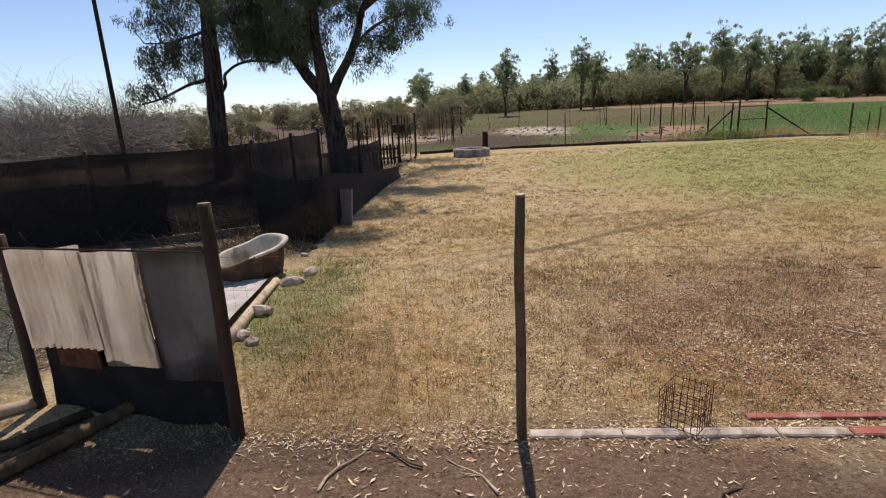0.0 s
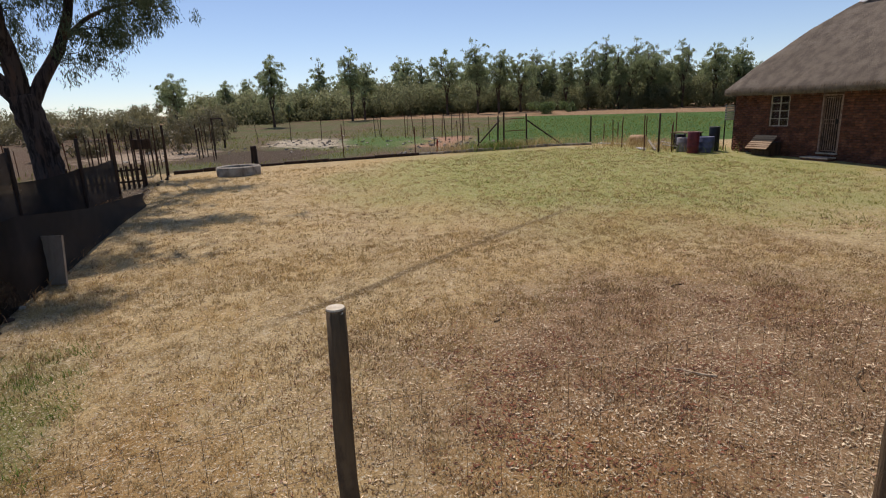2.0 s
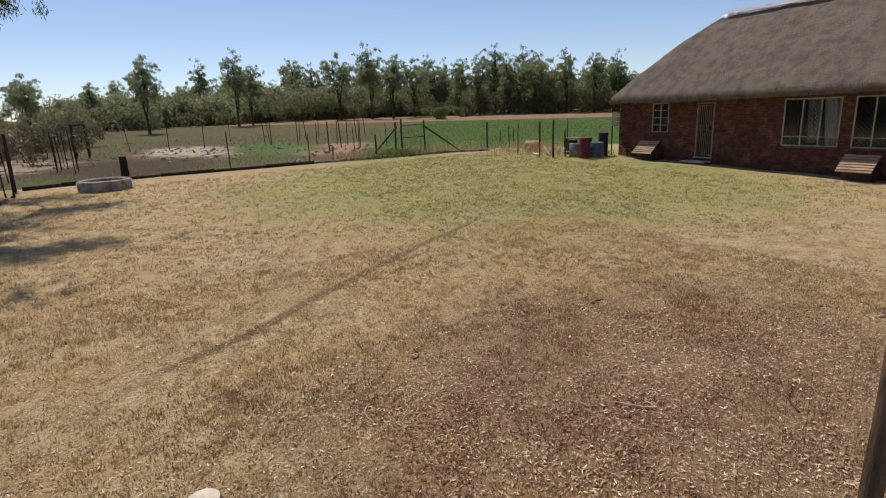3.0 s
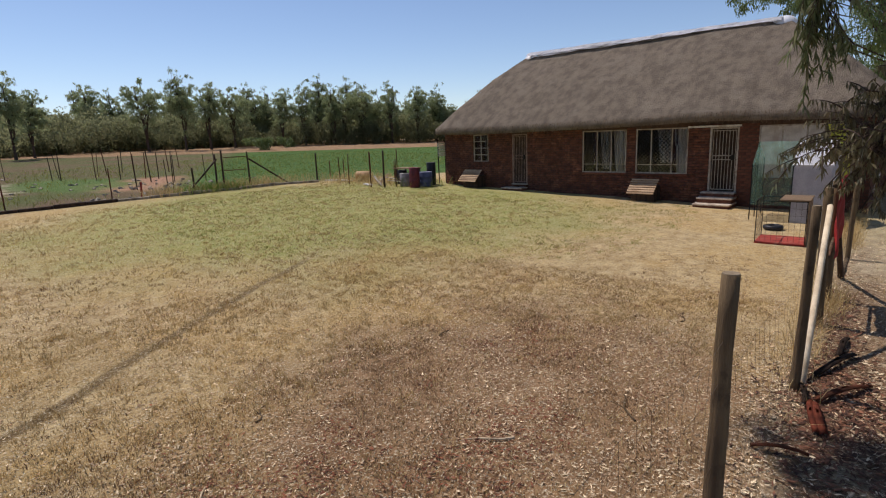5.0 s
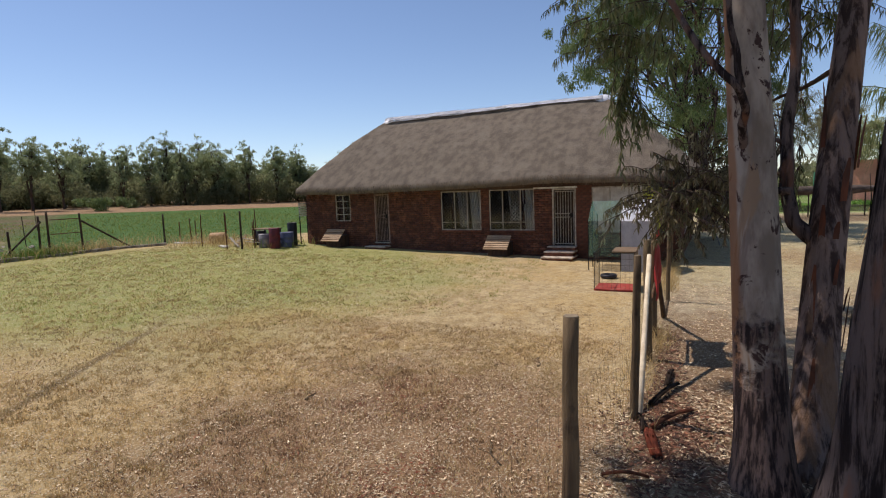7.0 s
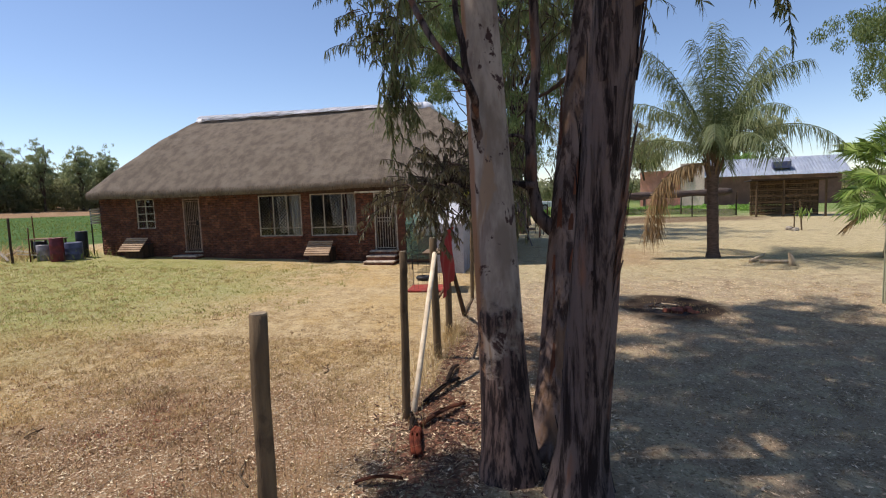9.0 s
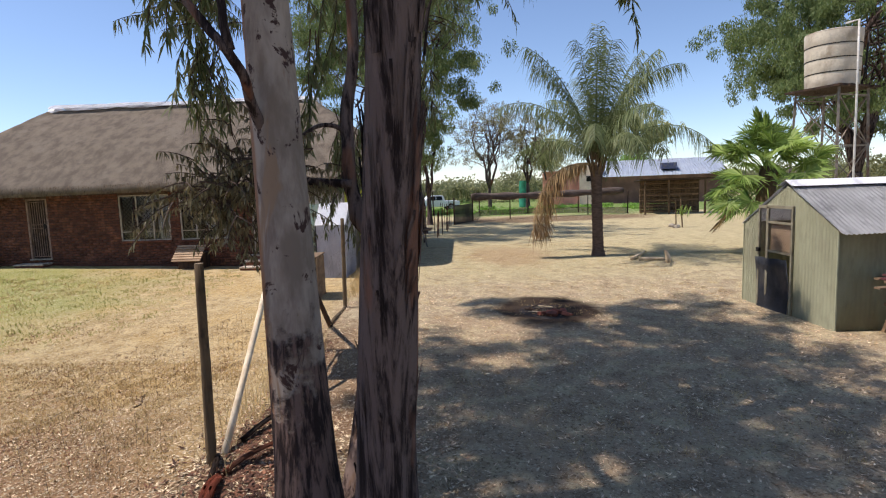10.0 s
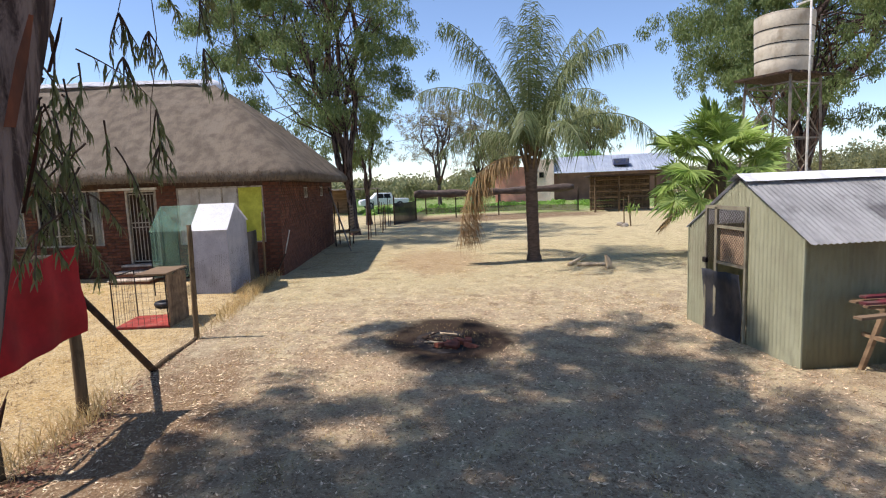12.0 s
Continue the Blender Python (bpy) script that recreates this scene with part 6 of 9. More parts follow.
# ---- the pool end of the lawn: tub, slab, pen fence ----
def bath_tub():
    """An old enamel bath set at the lawn's edge, its near end broken off."""
    t = thing("bath_tub", "old cream bathtub set at the lawn edge", "bathtub", (-2.88, 7.92, gz(-3, 7.9) - 0.06), turn=52)
    TUB = plain("tub_enamel", srgb(214, 204, 184), srgb(186, 174, 152), 5, 0.6, stain=srgb(128, 112, 92))
    L, Wd = 0.55, 0.38
    n = 44

    def outline(k, grow, z, top):
        a = 2 * math.pi * k / n
        c, s = math.cos(a), math.sin(a)
        e = 0.62
        x = L * grow * math.copysign(abs(c) ** e, c)
        y = Wd * grow * math.copysign(abs(s) ** e, s)
        lip = 0.13 * c - 0.04 if top else 0.0
        return Vector((x, y, z + lip + 0.012 * noise.noise(Vector((c * 2, s * 2, 1)))))
    prof = ((0.78, 0.04, 0), (0.86, 0.2, 0), (0.93, 0.45, 1), (1.04, 0.48, 1), (1.05, 0.51, 1), (0.93, 0.525, 1), (0.87, 0.50, 1), (0.78, 0.24, 0), (0.66, 0.10, 0))
    bm = bmesh.new()
    rows = [[bm.verts.new(outline(k, g, z, top)) for g, z, top in prof] for k in range(n)]
    for k in range(n):
        a, b = rows[k], rows[(k + 1) % n]
        for i in range(len(prof) - 1):
            bm.faces.new((a[i], b[i], b[i + 1], a[i + 1]))
    bm.faces.new([r[-1] for r in rows])
    bm.faces.new([r[0] for r in rows][::-1])
    bmesh.ops.recalc_face_normals(bm, faces=bm.faces)
    bm.faces.ensure_lookup_table()
    # outside below the rim: a dark brown with its shade put in
    for k, f in enumerate(bm.faces):
        c = f.calc_center_median()
        f.material_index = 1 if f.normal.dot(Vector((c.x, c.y, 0))) > 0 and c.z < 0.44 else 0
    part("shell", bm, [TUB, plain("shaded_tub_outside", srgb(112, 92, 74), srgb(82, 66, 54), 5, 0.85, stain=srgb(64, 48, 40))], t, smooth=True)


bath_tub()


def stone(x, y, s, seed, material=CONCRETE_OLD, label="rough pale stone along the lawn edge", z=None, group="stones along the lawn edge"):
    bm = bmesh.new()
    bmesh.ops.create_icosphere(bm, subdivisions=2, radius=1.0)
    for v in bm.verts:
        k = 1 + 0.35 * noise.noise(v.co * 1.2 + Vector((seed, seed * 2, 0)))
        v.co = Vector((v.co.x * s[0] * k, v.co.y * s[1] * k, v.co.z * s[2] * k))
    solo("stone", bm, material, label, "stone", (x, y, (gz(x, y) if z is None else z) + s[2] * 0.35), turn=seed * 40, group=group)


def trough_apron():
    bm = bmesh.new()
    rows = []
    for j in range(9):
        rows.append([bm.verts.new((-0.34 + 0.68 * i / 60, -1.05 + 2.1 * j / 8, 0.06 + 0.004 * math.sin(2 * math.pi * i / 10) + 0.012 * math.sin(j * 0.7))) for i in range(61)])
    for r0, r1 in zip(rows, rows[1:]):
        for i in range(60):
            bm.faces.new((r0[i], r0[i + 1], r1[i + 1], r1[i]))
    solo("roof_sheet", bm, SLAB, "pale corrugated fibre-cement sheet lying by the bath", "roofing sheet", (-2.84, 6.5, gz(-2.8, 6.5) + 0.05), turn=2)
    lying_log([(-2.36, 5.45, 0.10), (-2.38, 6.1, 0.12), (-2.40, 6.8, 0.14), (-2.40, 7.5, 0.16)], 0.06, POLE_PALE, "thick pale log edging the lawn", 11)
    lying_log([(-3.35, 6.3, 0.14), (-3.25, 6.9, 0.16), (-3.1, 7.35, 0.18)], 0.06, POLE_PALE, "pale log beside the corrugated sheet", 12)
    rng = random.Random(6)
    for i in range(4):
        f = (0.0, 0.3, 0.8, 1.0)[i]
        stone(-2.1 + 0.02 * i + rng.gauss(0, 0.03) - 0.2 * (1 - f), 5.7 + 2.2 * f, (rng.uniform(0.07, 0.1), rng.uniform(0.12, 0.2), rng.uniform(0.06, 0.1)), i + 1)
    for i, (x, y) in enumerate(((-2.35, 5.35), (-2.1, 5.5), (-2.55, 5.2))):
        stone(x, y, (0.1, 0.07, 0.06), 20 + i, RED_PAINT if i != 1 else CONCRETE, "broken red brick lump by the slab" if i != 1 else "rough pale stone along the lawn edge")
    for i in range(34):
        y = 8.9 + i * 0.45
        f = (y - 8.6) / 15.6
        x = -2.35 + 1.5 * f + 0.5 * math.sin(f * 3.1) * -0.6 + rng.gauss(0, 0.05)
        stone(x, y, (rng.uniform(0.03, 0.08), rng.uniform(0.04, 0.1), rng.uniform(0.02, 0.05)), 40 + i, POLE_DARK if i % 3 else CONCRETE)


trough_apron()

PEN = [(-9.5, 9.6), (-6.6, 10.4), (-3.82, 11.4), (-3.45, 13.2), (-3.2, 15.0), (-2.45, 17.2), (-2.0, 19.4), (-1.5, 21.6), (-0.95, 23.9)]
for k, (x, y) in enumerate(PEN):
    fence_pole(x, y, 1.78, 0.045, POLE_DARK, "dark post of the netted pen", lean=(0.02 * (k % 3 - 1), 0.03 * (k % 2)), group="posts of the netted pen", seed=50 + k)


def net_run(a, b, z0, z1, material, label, seed, name="shade_net", group="nets of the pen"):
    bm = bmesh.new()
    n, m = 16, 8
    ax, ay, bx, by = *a, *b
    g = []
    for j in range(m + 1):
        row = []
        for i in range(n + 1):
            f = i / n
            x, y = ax + (bx - ax) * f, ay + (by - ay) * f
            z = gz(x, y) + z0 + (z1 - z0) * j / m
            if j == m:
                z -= 0.05 * math.sin(math.pi * f)
            o = 0.05 * noise.noise(Vector((f * 4, j * 0.5, seed)))
            row.append(bm.verts.new((x + o, y + o, z)))
        g.append(row)
    for j in range(m):
        for i in range(n):
            bm.faces.new((g[j][i], g[j][i + 1], g[j + 1][i + 1], g[j + 1][i]))
    ob = mesh_ob(name, bm, material, True)
    return tagged(ob, label, "shade net", group=group)


for k, (a, b) in enumerate(zip(PEN[:7], PEN[1:7])):
    net_run(a, b, 0.02, 1.72 if k < 4 else 1.1, NET_DARK, "dark brown shade net sagging between pen posts", 70 + k)
net_run((-12.5, 8.6), (-9.5, 9.55), 0.02, 1.72, NET_DARK, "dark brown shade net sagging between pen posts", 89)
net_run((-12.5, 8.5), (-6.6, 10.3), 0.02, 1.2, NET_CLOTH, "black net cloth hung low inside the pen net", 90)
net_run((-6.6, 10.3), (-5.4, 10.75), 0.02, 1.15, NET_CLOTH, "black net cloth hung low inside the pen net", 92)
net_run((-9.5, 6.2), (-3.66, 4.45), 0.05, 1.15, NET_GREEN, "green shade net beside the tin screen", 91)


def pen_things():
    bm = bmesh.new()
    box(bm, -0.17, 0.17, -0.02, 0.02, 0, 0.72, Matrix.Rotation(radians(-8), 4, "X"))
    solo("pale_board", bm, TIN, "pale board leaning on the pen fence", "board", (-2.0, 11.2, gz(-2.0, 11.2)), turn=-25)
    bm = bmesh.new()
    g = []
    run = [(-3.65, 10.76, 1.25), (-2.95, 10.15, 1.15), (-2.27, 9.62, 1.15), (-2.15, 10.7, 1.1), (-2.0, 11.9, 0.95), (-1.8, 13.5, 0.75), (-1.6, 15.2, 0.55), (-1.25, 17.4, 0.35)]
    for j in range(7):
        g.append([bm.verts.new((x + 0.03 * math.sin(i * 2 + j), y + 0.03 * math.sin(i + j), gz(x, y) + h * j / 6 - 0.03 * math.sin(i * 1.6))) for i, (x, y, h) in enumerate(run)])
    for r0, r1 in zip(g, g[1:]):
        for i in range(len(run) - 1):
            bm.faces.new((r0[i], r0[i + 1], r1[i + 1], r1[i]))
    tagged(mesh_ob("dark_cloth", bm, NET_CLOTH, True), "black net cloth hung low on the pen fence", "cloth")
    rng = random.Random(33)
    V, Q = [], []
    for k in range(900):
        x, y = rng.uniform(-9, -2.7), rng.uniform(5.0, 12.0)
        if x > -3.4 and y < 8.6:
            continue
        p = Vector((x, y, gz(x, y) + 0.02))
        d = Vector((rng.gauss(0, 1), rng.gauss(0, 1), abs(rng.gauss(0.2, 0.3)))).normalized()
        for s in range(3):
            q = p + d * rng.uniform(0.1, 0.3)
            side = d.orthogonal().normalized() * 0.006
            n = len(V)
            V += [p - side, p + side, q + side, q - side]
            Q.append((n, n + 1, n + 2, n + 3))
            p = q
            d = (d + Vector((rng.gauss(0, 0.4), rng.gauss(0, 0.4), rng.gauss(0, 0.25)))).normalized()
    me = from_arrays("dead_brush", np.array([tuple(v) for v in V]), np.array(Q), TWIG)
    tagged(new("dead_brush", me), "tangle of dead twigs on the pen's dark, shade-coloured soil", "brush", kind="stuff")


pen_things()


def leaning_mast():
    bm = bmesh.new()
    pts = [Vector((0.0, 0, -0.3)).lerp(Vector((-0.1, 0, 9.5)), i / 8) for i in range(9)]
    tube(bm, pts, [0.085 - 0.025 * i / 8 for i in range(9)], 10, 0.08, 5)
    solo("utility_pole", bm, POLE_DARK, "tall dark leaning utility pole behind the pen", "pole", (-11.6, 20.6, gz(-12, 20.6)), smooth=True)


leaning_mast()


# ---- far edge of the lawn ----
def far_kerb():
    pts = [(-0.8, 24.3), (2.3, 24.75), (6.0, 24.7), (9.0, 24.55), (11.2, 24.4), (15.7, 24.1), (17.6, 23.6)]
    k = 0
    for a, b in zip(pts, pts[1:]):
        ln = math.hypot(b[0] - a[0], b[1] - a[1])
        n = max(1, int(ln / 0.9))
        for i in range(n):
            f0 = i / n
            x, y = a[0] + (b[0] - a[0]) * f0, a[1] + (b[1] - a[1]) * f0
            bm = bmesh.new()
            box(bm, 0.01, ln / n - 0.01, -0.07, 0.07, -0.1, 0.11 + 0.02 * math.sin(k * 1.7), bevel=0.015)
            solo("kerb_stone", bm, POLE_DARK if a[0] < 9 else CONCRETE, "dark low kerb length at the lawn's far edge", "kerb", (x, y, gz(x, y)), turn=math.degrees(math.atan2(b[1] - a[1], b[0] - a[0])), group="kerb at the far edge of the lawn")
            k += 1


far_kerb()


def ring_bed():
    t = thing("well_ring", "low round concrete ring on the lawn edge", "well ring", (1.38, 22.75, gz(1.4, 22.7) - 0.03))
    bm = bmesh.new()
    n = 36
    prof = ((0.74, 0.0), (0.76, 0.30), (0.68, 0.34), (0.62, 0.30), (0.62, 0.02))
    rows = [[bm.verts.new((r * math.cos(2 * math.pi * k / n), r * math.sin(2 * math.pi * k / n), z)) for r, z in prof] for k in range(n)]
    for k in range(n):
        a, b = rows[k], rows[(k + 1) % n]
        for i in range(4):
            bm.faces.new((a[i], b[i], b[i + 1], a[i + 1]))
    bmesh.ops.recalc_face_normals(bm, faces=bm.faces)
    part("ring", bm, CONCRETE, t, smooth=True)
    bm = bmesh.new()
    vs = [bm.verts.new((0.63 * math.cos(2 * math.pi * k / n), 0.63 * math.sin(2 * math.pi * k / n), 0.18)) for k in range(n)]
    bm.faces.new(vs)
    part("soil", bm, ASH, t)


ring_bed()
fence_pole(2.2, 25.6, 0.75, 0.13, POLE_DARK, "short thick stump past the kerb", "stump", seed=90)

VELD = [(5.75, 24.95, 1.46, RUST), (9.0, 25.0, 1.2, RUST), (10.1, 25.1, 0.6, RED_PAINT), (12.2, 25.0, 1.0, POLE_DARK), (13.4, 24.75, 1.65, POLE_DARK), (13.15, 24.9, 1.5, POLE_DARK), (14.58, 24.62, 1.55, POLE_DARK), (18.25, 24.5, 1.3, POLE_DARK), (18.4, 23.7, 0.95, RUST), (17.7, 22.2, 1.2, RUST), (18.5, 22.8, 1.05, RUST), (17.6, 21.5, 1.35, RUST),
        (17.3, 19.8, 1.5, RUST), (17.5, 19.2, 1.55, POLE_DARK), (17.9, 18.9, 1.2, RUST), (19.9, 20.6, 1.5, RUST), (19.5, 22.0, 1.3, RUST), (18.9, 19.9, 1.0, RUST)]
for k, (x, y, h, m) in enumerate(VELD):
    fence_pole(x, y, h, 0.022 if m is RUST else 0.04, m, "thin rusty iron dropper" if m is RUST else "dark post at the field edge", group="posts at the field edge", seed=100 + k, lean=(0.03 * (k % 3 - 1), 0))


def field_gate_struts():
    for a, b in (((14.6, 24.6, 1.25), (16.4, 24.3, 0.0)), ((13.2, 24.8, 1.3), (11.9, 24.95, 0.0))):
        bm = bmesh.new()
        bar(bm, (a[0], a[1], gz(a[0], a[1]) + a[2]), (b[0], b[1], gz(b[0], b[1]) + 0.02), 0.035, n=8, rough=0.2)
        tagged(mesh_ob("strut", bm, POLE_DARK, True), "slanting strut of the field gateway", "strut", group="struts of the field gateway")
    t = thing("wire_gate", "light wire gate hung between the gateway posts", "gate", (13.45, 24.7, gz(13.5, 24.7)))
    for z in (0.15, 0.8, 1.35):
        bm = bmesh.new()
        bar(bm, (0, 0, z), (1.1, -0.08, z), 0.018, n=6)
        part("rail", bm, RUST, t)
    bm = bmesh.new()
    for i in range(12):
        bar(bm, (0.1 * i, -0.006 * i, 0.15), (0.1 * i, -0.006 * i, 1.35), 0.004)
    part("wires", bm, WIRE, t, kind="stuff")


field_gate_struts()


def droppers(name, label, spots, seed, group):
    rng = random.Random(seed)
    for k, (x, y, h) in enumerate(spots):
        bm = bmesh.new()
        bar(bm, (0, 0, -0.1), (rng.gauss(0, 0.05), rng.gauss(0, 0.05), h), rng.uniform(0.015, 0.026), n=6, rough=0.2, seed=k)
        solo(name, bm, RUST if rng.random() < 0.4 else POLE_DARK, label, "fence post", (x, y, gz(x, y)), group=group)


def pens():
    rng = random.Random(15)
    near = []
    for i in range(16):
        near.append((-0.9 - rng.random() * 2.2, 22.2 + rng.random() * 4.5, rng.uniform(1.3, 1.75)))
    for i in range(16):
        near.append((-3.4 - 0.36 * i, 27.5 - 0.15 * i + rng.gauss(0, 0.3), rng.uniform(1.0, 1.5)))
    droppers("pen_post", "thin dark post of the old pens", near, 16, "posts of the old pens")
    line = []
    for i in range(14):
        line.append((-4 + 1.9 * i, 38 + rng.gauss(0, 0.8), rng.uniform(1.2, 1.5)))
    for i in range(16):
        line.append((12.5 + rng.gauss(0, 1.2), 26.5 + i * 0.75, rng.uniform(1.2, 1.6)))
    for i in range(8):
        line.append((0.5 + rng.gauss(0, 0.3), 28.5 + i * 0.5, rng.uniform(1.2, 1.7)))
    droppers("veld_post", "thin post standing in the veld", line, 17, "posts in the veld")
    # picket panel and a low lean-to in the pens
    t = thing("picket_panel", "low dark picket panel in the pens", "fence panel", (-3.6, 20.8, gz(-3.6, 20.8)), turn=15)
    for i in range(16):
        bm = bmesh.new()
        box(bm, i * 0.14, i * 0.14 + 0.07, -0.012, 0.012, 0.0, 0.72 + 0.05 * math.sin(i * 2.1))
        part("picket", bm, POLE_DARK, t)
    for z in (0.2, 0.55):
        bm = bmesh.new()
        box(bm, 0, 2.2, 0.012, 0.045, z, z + 0.06)
        part("rail", bm, POLE_DARK, t)
    t2 = copy_thing(t, pose(-8.6, 22.6, gz(-8, 22.6), 0, 0, 8))
    t2.scale = (1, 1, 1)
    t = thing("feed_box", "small dark box on two posts in the pens", "box", (-1.7, 24.6, gz(-1.7, 24.6)))
    bm = bmesh.new()
    box(bm, -0.3, 0.3, -0.15, 0.15, 0.95, 1.3, bevel=0.01)
    part("box", bm, POLE_DARK, t)
    for x in (-0.28, 0.28):
        bm = bmesh.new()
        bar(bm, (x, 0.17, -0.1), (x, 0.17, 1.6), 0.03, n=6)
        part("post", bm, POLE_DARK, t)
    t = thing("pole_frame", "rough pole frame with a flat top in the pens", "frame", (1.0, 35.6, gz(1.0, 35.6)))
    for x, y in ((0, 0), (0.55, 0.1), (0.05, 0.9), (0.6, 1.0)):
        bm = bmesh.new()
        bar(bm, (x, y, -0.1), (x, y, 1.6), 0.045, n=7, rough=0.2)
        part("post", bm, POLE_DARK, t)
    for a, b in (((0, 0), (0.55, 0.1)), ((0.05, 0.9), (0.6, 1.0)), ((0, 0), (0.05, 0.9))):
        bm = bmesh.new()
        bar(bm, (*a, 1.62), (*b, 1.62), 0.035, n=7)
        part("rail", bm, POLE_DARK, t)


pens()


# ---- by the house: drums and pots at the field end ----
def drum(x, y, r, h, m, label, lying=False, turn=0.0, name="drum"):
    t = thing(name, label, "drum", (x, y, gz(x, y)), turn=turn)
    bm = bmesh.new()
    n = 20
    prof = [(0.0, 0.0), (r * 0.96, 0.0), (r, 0.02), (r, h * 0.32), (r * 1.03, h * 0.345), (r, h * 0.37), (r, h * 0.64), (r * 1.03, h * 0.665), (r, h * 0.69), (r, h - 0.02), (r * 0.96, h), (r * 0.9, h - 0.03), (0.0, h - 0.03)]
    mm = Matrix.Translation((0, -h / 2, r)) @ Matrix.Rotation(radians(-90), 4, "X") if lying else Matrix()
    rows = [[bm.verts.new(mm @ Vector((max(rr, 0.001) * math.cos(2 * math.pi * k / n), max(rr, 0.001) * math.sin(2 * math.pi * k / n), z))) for rr, z in prof] for k in range(n)]
    for k in range(n):
        a, b = rows[k], rows[(k + 1) % n]
        for i in range(len(prof) - 1):
            bm.faces.new((a[i], b[i], b[i + 1], a[i + 1]))
    bmesh.ops.recalc_face_normals(bm, faces=bm.faces)
    part("shell", bm, m, t, smooth=True)
    return t


BLUE = plain("blue_plastic", srgb(92, 98, 128), srgb(66, 72, 100), 5, 0.5, stain=srgb(110, 104, 98))
MAROON = plain("maroon_plastic", srgb(112, 44, 52), srgb(84, 34, 42), 5, 0.5, stain=srgb(98, 78, 72))
BLACK = plain("black_plastic", srgb(44, 44, 48), srgb(30, 30, 34), 5, 0.5)
GREYP = plain("grey_plastic", srgb(158, 152, 154), srgb(126, 120, 124), 5, 0.5)
DRUM_TAN = plain("tan_drum_paint", srgb(198, 160, 108), srgb(160, 118, 80), 5, 0.6, stain=srgb(112, 72, 48))
drum(18.9, 21.9, 0.24, 0.66, DRUM_TAN, "tan drum lying on its side by the fence", True, 25)
for x, y, r, h, m, lab in ((18.15, 18.05, 0.22, 0.84, MAROON, "maroon plastic drum by the field fence"), (18.75, 17.95, 0.3, 0.62, BLUE, "blue plastic drum by the field fence"), (18.35, 18.75, 0.24, 0.56, GREYP, "grey plastic drum by the field fence"), (19.35, 18.1, 0.2, 0.98, BLACK, "black plastic drum by the house corner"), (18.85, 18.95, 0.24, 0.5, BLUE, "blue plastic drum by the field fence"), (19.0, 19.5, 0.22, 0.62, BLACK, "black plastic drum by the field fence")):
    drum(x, y, r, h, m, lab)


def scrap_table():
    t = thing("work_bench", "rough bench of planks beside the drums", "bench", (18.75, 18.9, gz(18.7, 18.9)), turn=-5)
    for k in range(3):
        bm = bmesh.new()
        box(bm, -0.3 + 0.22 * k, -0.12 + 0.22 * k, -0.5, 0.75 - 0.12 * k, 0.72, 0.76, pose(0, 0, 0, 0, 0, 3 * k - 3))
        part("plank", bm, PLANK, t)
    for x in (-0.24, 0.3):
        for y in (-0.4, 0.5):
            bm = bmesh.new()
            bar(bm, (x, y, -0.05), (x, y, 0.72), 0.05)
            part("leg", bm, POLE_DARK, t)
    rng = random.Random(83)
    for k in range(9):
        x, y, a = rng.uniform(17.9, 19.3), rng.uniform(18.2, 20.6), rng.uniform(0, 180)
        bm = bmesh.new()
        box(bm, -0.5, 0.5, -0.05, 0.05, 0.0, 0.03, pose(0, 0, 0, rng.uniform(-8, 8), rng.uniform(-25, 0), 0))
        solo("scrap_board", bm, (PLANK, TIN, WHITE)[k % 3], "loose scrap board lying among the drums", "board", (x, y, gz(x, y) + 0.2), turn=a, group="scrap boards by the drums")
    for x, y, a, ln in ((18.3, 23.0, 100, 1.5), (17.7, 20.4, 60, 0.8)):
        bm = bmesh.new()
        box(bm, -ln / 2, ln / 2, -0.12, 0.12, 0.0, 0.05, bevel=0.006)
        solo("pale_board", bm, WHITE, "pale board lying in the weeds by the fence", "board", (x, y, gz(x, y) + 0.02), turn=a)
    t = thing("louvre_board", "small white louvred board fixed at the house corner", "board", (20.05, 17.98, 1.65), turn=-3)
    for i in range(6):
        bm = bmesh.new()
        box(bm, -0.28, 0.28, -0.01, 0.02, 0.1 * i, 0.1 * i + 0.075)
        part("slat", bm, WHITE, t)
    for s in (-0.26, 0.22):
        bm = bmesh.new()
        box(bm, s, s + 0.04, 0.02, 0.05, -1.25, 0.62)
        part("upright", bm, POLE_DARK, t)


scrap_table()


